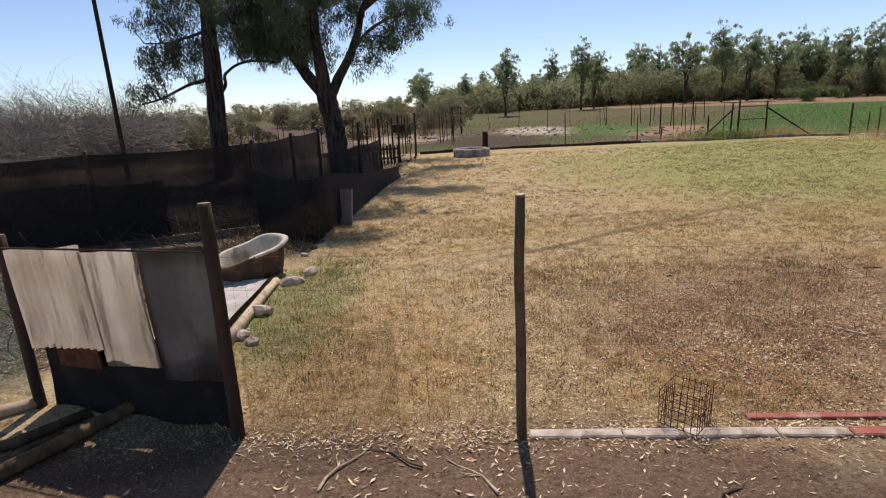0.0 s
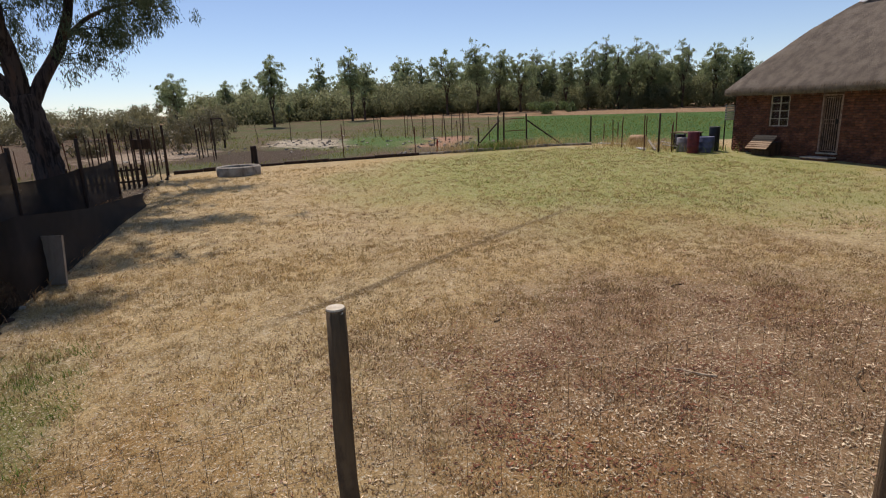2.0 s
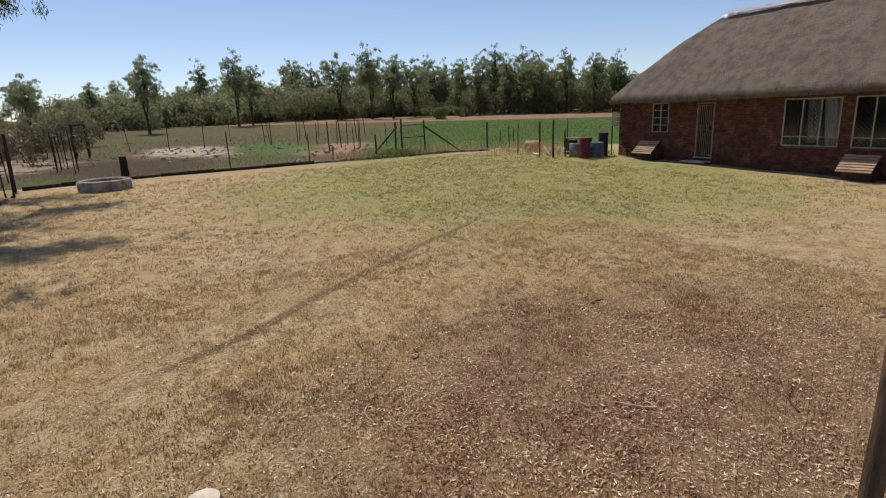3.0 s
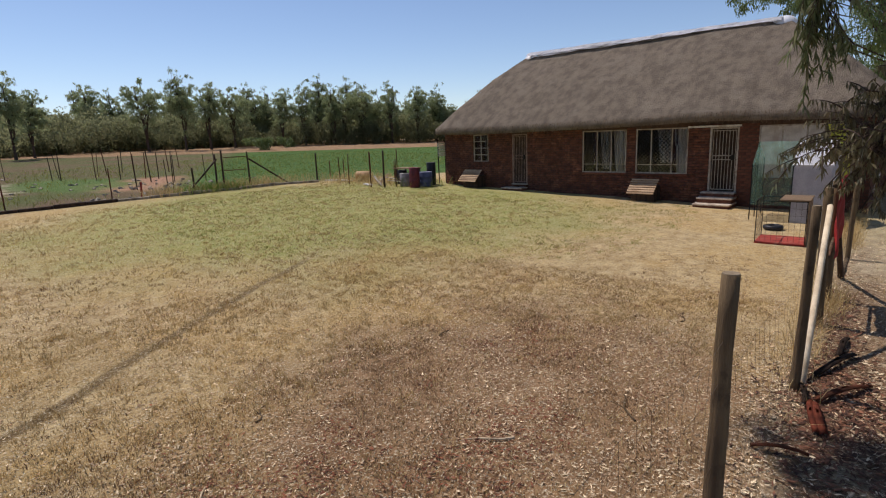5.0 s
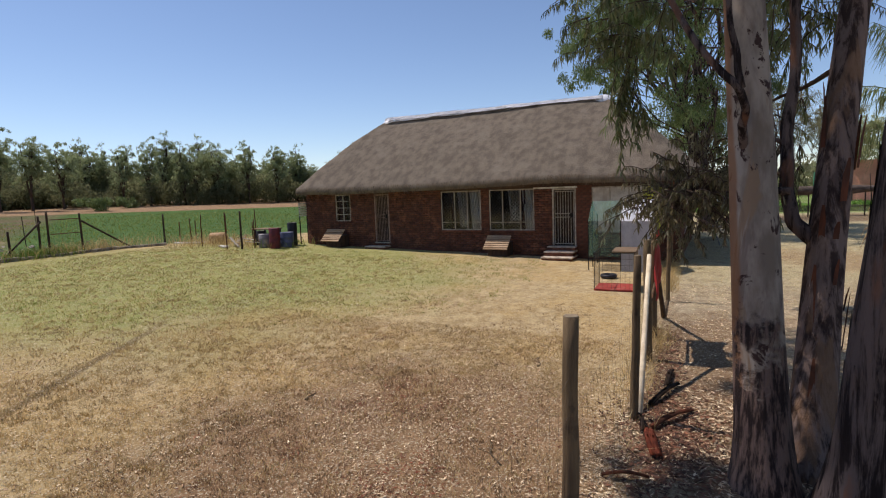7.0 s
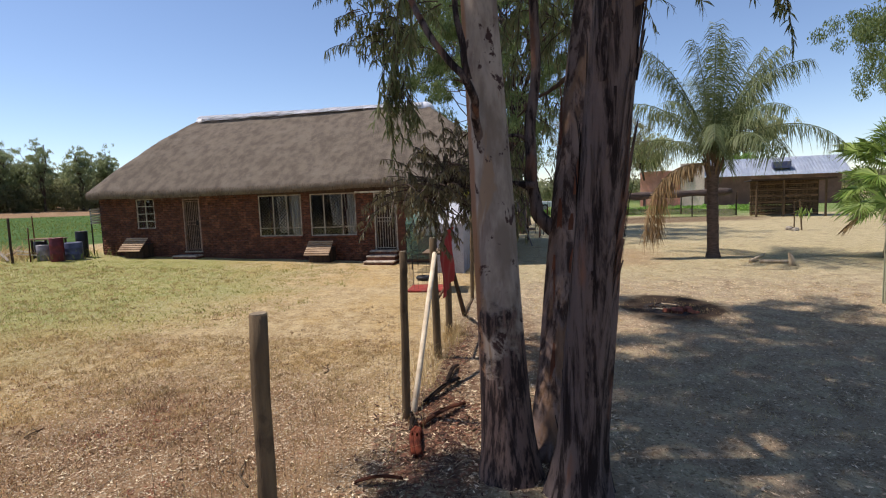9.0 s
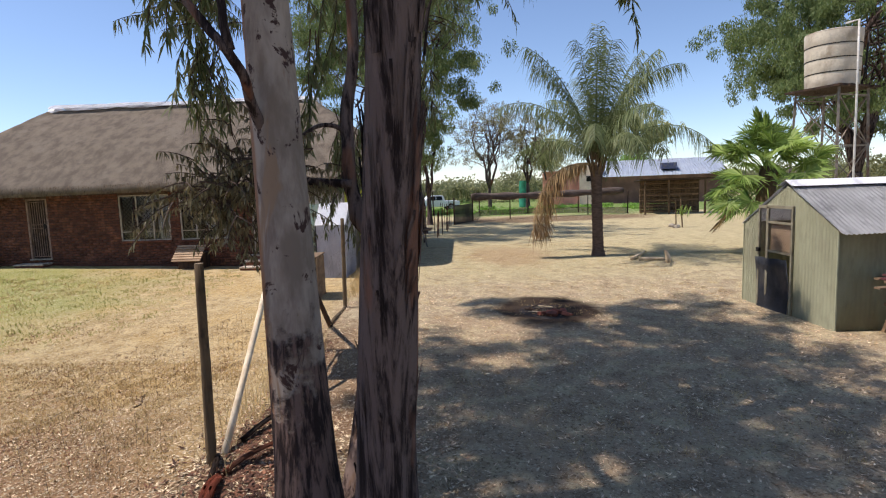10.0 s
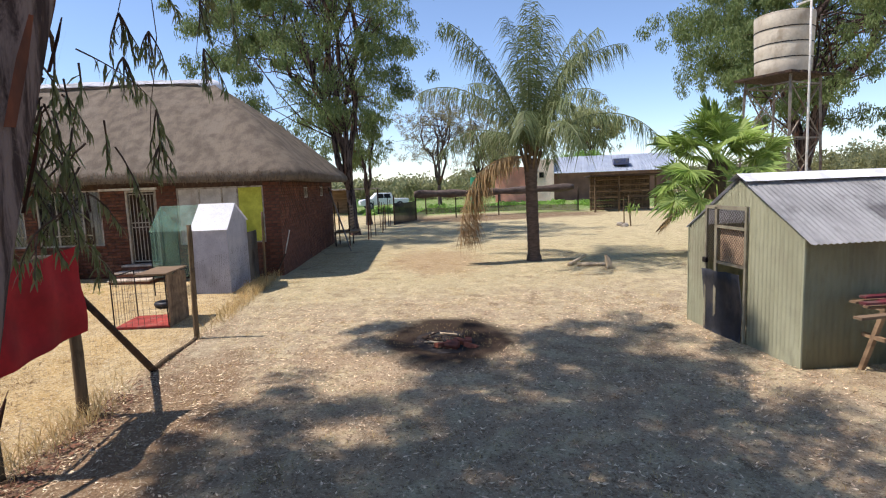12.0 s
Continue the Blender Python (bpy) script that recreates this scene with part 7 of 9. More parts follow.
# ---- coop, cage, shed ----
def coop():
    """White hutch with a green-netted run beside it, one gable over both."""
    t = thing("chicken_coop", "white sheet-metal coop with a green netted run", "coop", (16.75, 3.55, 0.0), turn=-3)
    prof = ((0.0, 1.52), (0.62, 2.05), (1.45, 1.62))
    COOP = plain("coop_white", srgb(220, 218, 222), srgb(204, 202, 208), 4, 0.6, stain=srgb(186, 184, 188))

    def panel(name, quad, m, label=""):
        bm = bmesh.new()
        vs = [bm.verts.new(q) for q in quad]
        bm.faces.new(vs)
        bmesh.ops.solidify(bm, geom=bm.faces[:], thickness=0.02)
        return part(name, bm, m, t, label)
    y0, y1, y2 = 0.0, 0.79, 1.72
    panel("front_panel", ((0, y0, 0.02), (0, y1, 0.02), (0, y1, 1.52), (0, y0, 1.52)), COOP, "white painted front")
    panel("side_panel", ((0, y0, 0.02), (1.45, y0, 0.02), (1.45, y0, 1.62), (0.62, y0, 2.05), (0, y0, 1.52)), COOP, "white painted gable side")
    panel("side_panel", ((0, y1, 0.02), (1.45, y1, 0.02), (1.45, y1, 1.62), (0.62, y1, 2.05), (0, y1, 1.52)), COOP)
    panel("back_panel", ((1.45, y0, 0.02), (1.45, y1, 0.02), (1.45, y1, 1.62), (1.45, y0, 1.62)), COOP)
    # front slope gets a whiter copy of the coop paint for its sunlight
    panel("roof_front", ((-0.05, y0 - 0.03, 1.49), (-0.05, y1 + 0.02, 1.49), (0.62, y1 + 0.02, 2.075), (0.62, y0 - 0.03, 2.075)), plain("coop_white_sunlit", srgb(248, 248, 250), srgb(240, 240, 244), 4, 0.35, bump=0.05), "white roof sheet, coloured brighter as if in full sun")
    panel("roof_back", ((0.63, y0 - 0.03, 2.07), (0.63, y1 + 0.02, 2.07), (1.5, y1 + 0.02, 1.62), (1.5, y0 - 0.03, 1.62)), COOP)
    panel("run_roof", ((-0.03, y1 + 0.03, 1.5), (-0.03, y2, 1.5), (0.62, y2, 2.06), (0.62, y1 + 0.03, 2.06)), NET_GREEN, "green net over the run")
    panel("run_front", ((0, y1 + 0.03, 0.45), (0, y2, 0.45), (0, y2, 1.5), (0, y1 + 0.03, 1.5)), NET_GREEN, "green net on the run")
    panel("run_side", ((0, y2, 0.45), (1.4, y2, 0.45), (1.4, y2, 1.6), (0.62, y2, 2.05), (0, y2, 1.5)), NET_GREEN)
    panel("low_panel", ((1.46, y0 + 0.02, 0.02), (2.3, y0 + 0.02, 0.02), (2.3, y0 + 0.02, 1.3), (1.46, y0 + 0.02, 1.3)), TIN_GREY, "grey sheet closing the gap to the house wall")
    for x, y, h in ((0, y2, 1.52), (1.42, y2, 1.62), (0.62, y2, 2.05), (0, y1 + 0.015, 1.52)):
        bm = bmesh.new()
        bar(bm, (x, y, -0.05), (x, y, h), 0.022)
        part("run_post", bm, STEEL, t)


coop()


def wire_cage():
    t = thing("rabbit_cage", "wire cage on a red tray with a plank side", "cage", (13.7, 3.75, gz(13.7, 4.2)), turn=0)
    w, d, h = 0.92, 0.9, 0.92
    bm = bmesh.new()
    box(bm, 0, d, 0, w, 0.0, 0.05, bevel=0.008)
    part("tray", bm, RED_PAINT, t, "red painted tray")
    for x in (0.01, d - 0.01):
        for y in (0.01, w - 0.01):
            bm = bmesh.new()
            bar(bm, (x, y, 0.05), (x, y, h), 0.016)
            part("upright", bm, STEEL, t)
    for a, b in (((0, 0), (0, w)), ((d, 0), (d, w)), ((0, 0), (d, 0)), ((0, w), (d, w))):
        bm = bmesh.new()
        bar(bm, (*a, h), (*b, h), 0.016)
        part("top_rail", bm, STEEL, t)
    for k, (a, b) in enumerate((((0, 0), (0, w)), ((0, w), (d, w)))):
        bm = bmesh.new()
        for i in range(1, 9):
            p = Vector((*a, 0.05)).lerp(Vector((*b, 0.05)), i / 9)
            bar(bm, p, p + Vector((0, 0, h - 0.05)), 0.004)
        for i in range(1, 6):
            bar(bm, (*a, 0.05 + 0.145 * i), (*b, 0.05 + 0.145 * i), 0.004)
        part("wire_side", bm, WIRE, t, kind="stuff")
    for i in range(7):
        bm = bmesh.new()
        box(bm, 0.02 + i * 0.125, 0.135 + i * 0.125, -0.02, 0.0, 0.0, h + 0.03 * math.sin(i * 2.0))
        part("plank", bm, PLANK, t)
    bm = bmesh.new()
    box(bm, -0.02, d + 0.05, -0.03, w * 0.55, h + 0.01, h + 0.04)
    part("lid", bm, PLANK, t, "weathered plank lid")
    t = thing("water_bowl", "black tyre bowl on the grass beside the cage", "bowl", (15.6, 4.55, gz(15.6, 4.5)))
    bm = bmesh.new()
    pts = [(0.17 * math.cos(a), 0.17 * math.sin(a), 0.06) for a in [2 * math.pi * k / 16 for k in range(17)]]
    tube(bm, pts, [0.055] * 17, 8)
    part("rim", bm, BLACK, t, smooth=True)
    bm = bmesh.new()
    vs = [bm.verts.new((0.15 * math.cos(2 * math.pi * k / 16), 0.15 * math.sin(2 * math.pi * k / 16), 0.02)) for k in range(16)]
    bm.faces.new(vs)
    part("base", bm, BLACK, t)


wire_cage()


def shed():
    t = thing("tin_shed", "pale green corrugated iron shed with a grey gable roof", "shed", (9.80, -4.92, 0), turn=0)
    # local x along the gable front, local y = -depth away from it
    W, D, E, R = 2.47, 3.6, 1.55, 2.25
    mid = 1.22

    def sheet(name, w, h, m, mat_, label="", rows=3, seed=0, worn=0.012):
        bm = bmesh.new()
        corrugated(bm, w, h, 0.076, 0.004, m, rows, worn, seed)
        bmesh.ops.solidify(bm, geom=bm.faces[:], thickness=0.002)
        return part(name, bm, mat_, t, label, smooth=True)

    def gable_piece(x0, x1, z0, label=""):
        bm = bmesh.new()
        n = int((x1 - x0) / 0.0125)
        lo, hi = [], []
        for i in range(n + 1):
            x = x0 + (x1 - x0) * i / n
            top = E + (R - E) * (1 - abs(x - mid) / (mid if x < mid else W - mid)) - 0.01
            y = 0.004 * math.sin(2 * math.pi * x / 0.076) + 0.012 * noise.noise(Vector((x * 2, 1, 4)))
            lo.append(bm.verts.new((x, y, z0)))
            hi.append(bm.verts.new((x, y, top)))
        for i in range(n):
            bm.faces.new((lo[i], lo[i + 1], hi[i + 1], hi[i]))
        bmesh.ops.solidify(bm, geom=bm.faces[:], thickness=0.002)
        return part("front_sheet", bm, SHED_WALL, t, label, smooth=True)
    gable_piece(0.0, 1.0, -0.05, "pale green iron sheet")
    gable_piece(1.96, W, -0.05, "pale green iron sheet")
    gable_piece(1.0, 1.96, 1.88)
    # side facing the yard, then the far side and the back
    for k in range(3):
        sheet("side_sheet", D / 3 - 0.004, E + 0.05, Matrix.Translation((0, -D * k / 3, -0.05)) @ Matrix.Rotation(radians(-90), 4, "Z"), SHED_WALL, "pale green iron sheet", seed=k + 3)
    sheet("side_sheet", D, E + 0.05, Matrix.Translation((W, -D, -0.05)) @ Matrix.Rotation(radians(90), 4, "Z"), SHED_WALL, seed=9)
    sheet("back_sheet", W, E + 0.05, Matrix.Translation((W, -D, -0.05)) @ Matrix.Rotation(radians(180), 4, "Z"), SHED_WALL, seed=10)
    # roof in sheets whose waves run down the slope
    for side, k in ((0, 0), (0, 1), (0, 2), (1, 0), (1, 1), (1, 2)):
        y1 = 0.03 - (D + 0.15) * k / 3
        y0 = 0.03 - (D + 0.15) * (k + 1) / 3 - 0.03
        bm = bmesh.new()
        n = int((y1 - y0) / 0.0127)
        rows = []
        for j in range(4):
            f = j / 3
            row = []
            for i in range(n + 1):
                y = y1 + (y0 - y1) * i / n
                w = 0.007 * math.sin(2 * math.pi * y / 0.076)
                x = (mid + (-0.12 - mid) * f) if side == 0 else (mid + (W + 0.06 - mid) * f)
                z = R + 0.03 - (R - E + 0.08) * f + w + 0.003 * k + 0.006 * noise.noise(Vector((x * 2, y * 2, k)))
                row.append(bm.verts.new((x, y, z)))
            rows.append(row)
        for r0, r1 in zip(rows, rows[1:]):
            for i in range(n):
                bm.faces.new((r0[i], r0[i + 1], r1[i + 1], r1[i]))
        bmesh.ops.solidify(bm, geom=bm.faces[:], thickness=0.002)
        part("roof_sheet", bm, SHED_ROOF, t, "weathered grey roof sheet", smooth=True)
    bm = bmesh.new()
    for s in (-1, 1):
        vs = [bm.verts.new(v) for v in ((mid, 0.06, R + 0.075), (mid, -D - 0.12, R + 0.075), (mid + s * 0.2, -D - 0.12, R - 0.03), (mid + s * 0.2, 0.06, R - 0.03))]
        bm.faces.new(vs)
    part("ridge_strip", bm, RIDGE, t, "pale ridge strip")
    # corner posts and door
    for x in (0.0, W):
        bm = bmesh.new()
        bar(bm, (x, 0.006, -0.05), (x, 0.006, E), 0.022)
        part("corner_strip", bm, SHED_WALL, t)
    d = thing("shed_door", "", "", (0, 0, 0))
    d.parent = t
    d["label"] = "wire-mesh door with a dark iron lower half"
    DOOR_PAINT = plain("door_frame_paint", srgb(150, 142, 118), srgb(118, 110, 92), 5, 0.7, stain=srgb(92, 80, 66))
    for a, b in (((1.0, 1.04), (0.02, 1.88)), ((1.66, 1.72), (0.02, 1.86)), ((1.92, 1.96), (0.02, 1.88)), ((1.04, 1.92), (1.83, 1.88)), ((1.04, 1.66), (1.56, 1.60)), ((1.04, 1.66), (1.04, 1.08))):
        bm = bmesh.new()
        box(bm, *a, 0.015, 0.045, *b)
        part("door_bar", bm, DOOR_PAINT, d)
    for x0, x1 in ((1.04, 1.66), (1.72, 1.92)):
        bm = bmesh.new()
        w, h = x1 - x0, 0.8
        k = -h
        while k < w:
            for flip in (False, True):
                lo, hi = max(0.0, -k), min(h, w - k)
                if hi > lo:
                    xa, xb = k + lo, k + hi
                    if flip:
                        xa, xb = w - xa, w - xb
                    bar(bm, (x0 + xa, 0.03, 1.04 + lo), (x0 + xb, 0.03, 1.04 + hi), 0.0035)
            k += 0.055
        part("mesh", bm, WIRE, d, kind="stuff")
    bm = bmesh.new()
    box(bm, 1.05, 1.65, -0.02, -0.005, 1.08, 1.56)
    part("door_board", bm, SLAT, d, "tan board behind the mesh")
    bm = bmesh.new()
    corrugated(bm, 0.92, 1.0, 0.25, 0.004, Matrix.Translation((1.06, 0.06, -0.04)) @ Matrix.Rotation(radians(2), 4, "Y"), 6, 0.06, 6)
    bmesh.ops.solidify(bm, geom=bm.faces[:], thickness=0.003)
    part("kick_plate", bm, SHED_DARK, d, "dark dented iron sheet", smooth=True)
    bm = bmesh.new()
    box(bm, 1.88, 1.97, 0.03, 0.08, 1.02, 1.1, bevel=0.008)
    part("latch", bm, STEEL, d)
    bm = bmesh.new()
    box(bm, 0.1, W - 0.1, -2.0, -1.96, 0, 1.5)
    part("inner_boards", bm, PLANK, t, "tan boards inside")


shed()


def plank_rack():
    t = thing("saw_horse_table", "rough trestle stacked with old reddish planks", "trestle", (9.40, -5.95, 0), turn=0)
    rng = random.Random(8)
    for y in (-1.1, 0.35):
        for s in (-1, 1):
            bm = bmesh.new()
            bar(bm, (0.35 * s - 0.05, y, -0.02), (0.08 * s - 0.05, y, 0.78), 0.05)
            part("leg", bm, PLANK, t)
        bm = bmesh.new()
        bar(bm, (-0.42, y, 0.78), (0.32, y, 0.78), 0.06)
        part("crossbar", bm, PLANK, t)
    for k in range(7):
        bm = bmesh.new()
        x = -0.36 + 0.1 * k + rng.gauss(0, 0.02)
        z = 0.815 + 0.03 * (k % 3)
        ln = rng.uniform(0.5, 1.2)
        m = Matrix.Rotation(radians(rng.gauss(0, 2.5)), 4, "Z")
        box(bm, x, x + 0.095, -1.5, ln - 0.2 if k else 1.15, z, z + 0.026, m)
        part("plank", bm, MAROON if k in (2, 4, 5) else PLANK, t, "old plank")
    bm = bmesh.new()
    box(bm, -0.62, -0.45, -1.5, 0.75, 0.44, 0.475)
    part("seat_board", bm, POLE_PALE, t, "pale board seat")
    for y in (-1.1, 0.35):
        bm = bmesh.new()
        bar(bm, (-0.66, y, 0.42), (0.3, y, 0.42), 0.045)
        part("brace", bm, PLANK, t)


plank_rack()


def fire_pit():
    t = thing("fire_pit", "shallow ash pit with broken bricks and charred sticks", "fire pit", (11.95, -0.9, 0.0))
    rng = random.Random(13)
    for k in range(16):
        bm = bmesh.new()
        a = rng.uniform(0, 6.3)
        r = rng.uniform(0.05, 0.42)
        p = Vector((r * math.cos(a), r * math.sin(a), 0.0))
        q = p + Vector((rng.gauss(0, 0.14), rng.gauss(0, 0.14), rng.uniform(0.0, 0.06)))
        bar(bm, p, q, rng.uniform(0.008, 0.018), n=6, rough=0.2, seed=k)
        part("charred_stick", bm, POLE_PALE if k % 4 == 0 else POLE_DARK, t)
    for k in range(7):
        bm = bmesh.new()
        m = pose(rng.uniform(-0.45, -0.1), rng.uniform(-0.34, 0.12), 0.0, rng.uniform(-15, 15), rng.uniform(-15, 15), rng.uniform(0, 180))
        box(bm, -0.1, 0.1, -0.05, 0.05, -0.02, 0.05, m, bevel=0.008)
        part("brick", bm, BRICK_FIRE, t)
    bm = bmesh.new()
    n = 30
    c = bm.verts.new((0, 0, -0.03))
    ring = [bm.verts.new(((0.62 + 0.1 * noise.noise(Vector((math.cos(k), math.sin(k), 1)))) * math.cos(2 * math.pi * k / n), 0.48 * math.sin(2 * math.pi * k / n), -0.012)) for k in range(n)]
    for k in range(n):
        bm.faces.new((c, ring[k], ring[(k + 1) % n]))
    part("ash_bed", bm, ASH, t, "grey and black ash")


fire_pit()


# ---- palms ----
def frond(lv, bm, start, az, rise, length, rng, width=0.5, droop=1.1, step=0.035, leaf=0.42, curl=0.6):
    """One feather leaf: an arching rib with long leaflets on both sides."""
    d = Vector((math.cos(az) * math.cos(rise), math.sin(az) * math.cos(rise), math.sin(rise)))
    p = Vector(start)
    pts = [p.copy()]
    n = 14
    for i in range(n):
        d = (d + Vector((0, 0, -droop * 0.045 * (0.4 + i / n * 1.6)))).normalized()
        p = p + d * length / n
        pts.append(p.copy())
    tube(bm, pts, [0.028 * (1 - 0.85 * i / n) + 0.003 for i in range(n + 1)], 5, cap=False)
    base, way, side, ln, wd = [], [], [], [], []
    for i in range(1, n):
        a, b = pts[i], pts[i + 1]
        t = (b - a).normalized()
        flat = t.cross(Vector((0, 0, 1)))
        if flat.length < 0.05:
            flat = Vector((1, 0, 0))
        flat.normalize()
        up = flat.cross(t)
        k = 0.0
        while k < (b - a).length:
            f = i / n
            ll = leaf * (0.55 + 1.4 * f * (1.15 - f)) * rng.uniform(0.5, 1.3)
            for s in (-1, 1):
                w = (flat * s * rng.uniform(0.75, 1.0) + t * rng.uniform(0.0, 1.1) + up * rng.uniform(-0.8, 0.5) + Vector((0, 0, -0.5))).normalized()
                base.append(tuple(a + t * k))
                way.append(tuple(w))
                sd = w.cross(up)
                side.append(tuple(sd.normalized() if sd.length > 0.01 else flat))
                ln.append(ll)
                wd.append(0.027)
            k += step
    lv.put(np.array(base), np.array(way), np.array(side), np.array(ln), np.array(wd), curl)


def feather_palm():
    t = thing("feather_palm", "feather palm with a slim grey trunk and a few dead fronds", "palm tree", (19.55, -4.30, 0))
    rng = random.Random(17)
    bm = bmesh.new()
    n = 40
    pts, rad = [], []
    for i in range(n + 1):
        z = -0.1 + 3.05 * i / n
        pts.append(Vector((0.03 * math.sin(z), 0.02 * z, z)))
        r = 0.175 - 0.015 * min(1, z / 2.6) + 0.012 * (i % 2)
        if z > 2.2:
            r += 0.05 * (z - 2.2)
        if z < 0.25:
            r += 0.06 * (0.25 - z) / 0.25
        rad.append(r)
    tube(bm, pts, rad, 16, 0.06, 3)
    part("trunk", bm, plain("palm_trunk", srgb(104, 88, 78), srgb(76, 63, 56), 6, 0.95, grain=(1, 1, 3), bump=0.8), t, "grey ringed trunk", smooth=True)
    bm = bmesh.new()
    for k in range(34):
        a = k * 2.4
        z = 2.55 + 0.028 * k
        o = Vector((math.cos(a), math.sin(a), 0))
        bar(bm, o * 0.16 + Vector((0, 0.05, z)), o * (0.34 - 0.004 * k) + Vector((0, 0.05, z + 0.55)), 0.06, 0.035)
    part("leaf_bases", bm, POLE, t, "brown leaf bases", kind="stuff")
    ribs, lv = bmesh.new(), Leaves(5)
    top = Vector((0, 0.05, 3.45))
    for k in range(27):
        f = k / 26
        az = k * 2.399 + rng.gauss(0, 0.2)
        rise = radians(87 - 50 * f + rng.gauss(0, 5))
        frond(lv, ribs, top + Vector((0.08 * math.cos(az), 0.08 * math.sin(az), -0.3 * f)), az, rise, rng.uniform(3.2, 4.1), rng, droop=1.2 + 1.4 * f + rng.uniform(-0.2, 0.3), leaf=0.52, step=0.032)
    part("ribs", ribs, LEAF_PALM, t)
    ob = new("fronds", lv.mesh("fronds", LEAF_PALM))
    ob.parent = t
    tagged(ob, "grey-green feathered fronds")
    ribs, lv = bmesh.new(), Leaves(6)
    for az, rise, ln, droop in ((radians(93), radians(12), 3.6, 5.6), (radians(95), radians(9), 3.4, 5.8), (radians(97), radians(6), 3.2, 6.0)):
        frond(lv, ribs, top + Vector((0, 0.1, -0.45)), az, rise, ln, rng, droop=droop, leaf=0.42, step=0.016)
    part("dead_ribs", ribs, LEAF_DEAD, t)
    ob = new("dead_fronds", lv.mesh("dead_fronds", LEAF_DEAD))
    ob.parent = t
    tagged(ob, "dry tan fronds hanging down")


feather_palm()


def fan_palm():
    t = thing("fan_palm", "bushy fan palm with bright green pleated leaves", "palm tree", (18.6, -9.15, 0))
    rng = random.Random(19)
    bm = bmesh.new()
    tube(bm, [(0, 0, -0.1), (0, 0, 0.7), (0.05, -0.1, 1.5), (0.1, -0.25, 2.7)], [0.36, 0.30, 0.27, 0.25], 16, 0.12, 4)
    part("trunk", bm, POLE, t, "shaggy brown trunk", smooth=True)
    V, Q = [], []
    D, DQ = [], []
    stems = bmesh.new()
    top = Vector((0.1, -0.2, 2.6))
    for k in range(48):
        az = k * 2.399
        rise = radians(84 - 122 * (k / 48) + rng.gauss(0, 8))
        d = Vector((math.cos(az) * math.cos(rise), math.sin(az) * math.cos(rise), math.sin(rise)))
        ln = rng.uniform(1.0, 1.65)
        p = top + Vector((0, 0, -0.5 * k / 48))
        c = p + d * ln + Vector((0, 0, -0.12 * ln))
        tube(stems, [p, p.lerp(c, 0.5) + Vector((0, 0, 0.06)), c], [0.02, 0.016, 0.012], 5, cap=False)
        fwd = (d + Vector((0, 0, -0.45))).normalized()
        s = fwd.cross(Vector((0, 0, 1))).normalized()
        s = Matrix.Rotation(rng.uniform(-1.0, 1.0), 3, fwd) @ s
        up = s.cross(fwd)
        dead = k > 44
        VV, QQ = (D, DQ) if dead else (V, Q)
        m = 34
        for i in range(m):
            a = radians(-128 + 256 * i / (m - 1))
            w = (fwd * math.cos(a) + s * math.sin(a) + up * (0.12 if i % 2 else 0.0)).normalized()
            half = radians(256 / m * 0.34)
            wl = (fwd * math.cos(a - half) + s * math.sin(a - half)).normalized()
            wr = (fwd * math.cos(a + half) + s * math.sin(a + half)).normalized()
            rr = rng.uniform(0.6, 0.84)
            fold = up * 0.035
            n = len(VV)
            mid = c + w * rr * 0.55 + fold
            tip = c + w * rr + Vector((0, 0, -rng.uniform(0.02, 0.24)))
            VV += [c, c + wl * rr * 0.58, mid, c + wr * rr * 0.58, tip, tip + s * 0.004]
            QQ.append((n, n + 1, n + 4, n + 2))
            QQ.append((n, n + 2, n + 4, n + 3))
    part("stalk", stems, LEAF_FAN, t, "joined fan stalks", kind="stuff")
    ob = new("fan_crown", from_arrays("fan_crown", np.array([tuple(v) for v in V]), np.array(Q), LEAF_FAN))
    ob.parent = t
    tagged(ob, "bright green pleated fans")
    ob = new("dead_skirt", from_arrays("dead_skirt", np.array([tuple(v) for v in D]), np.array(DQ), LEAF_DEAD))
    ob.parent = t
    tagged(ob, "brown hanging fans", kind="stuff")


fan_palm()


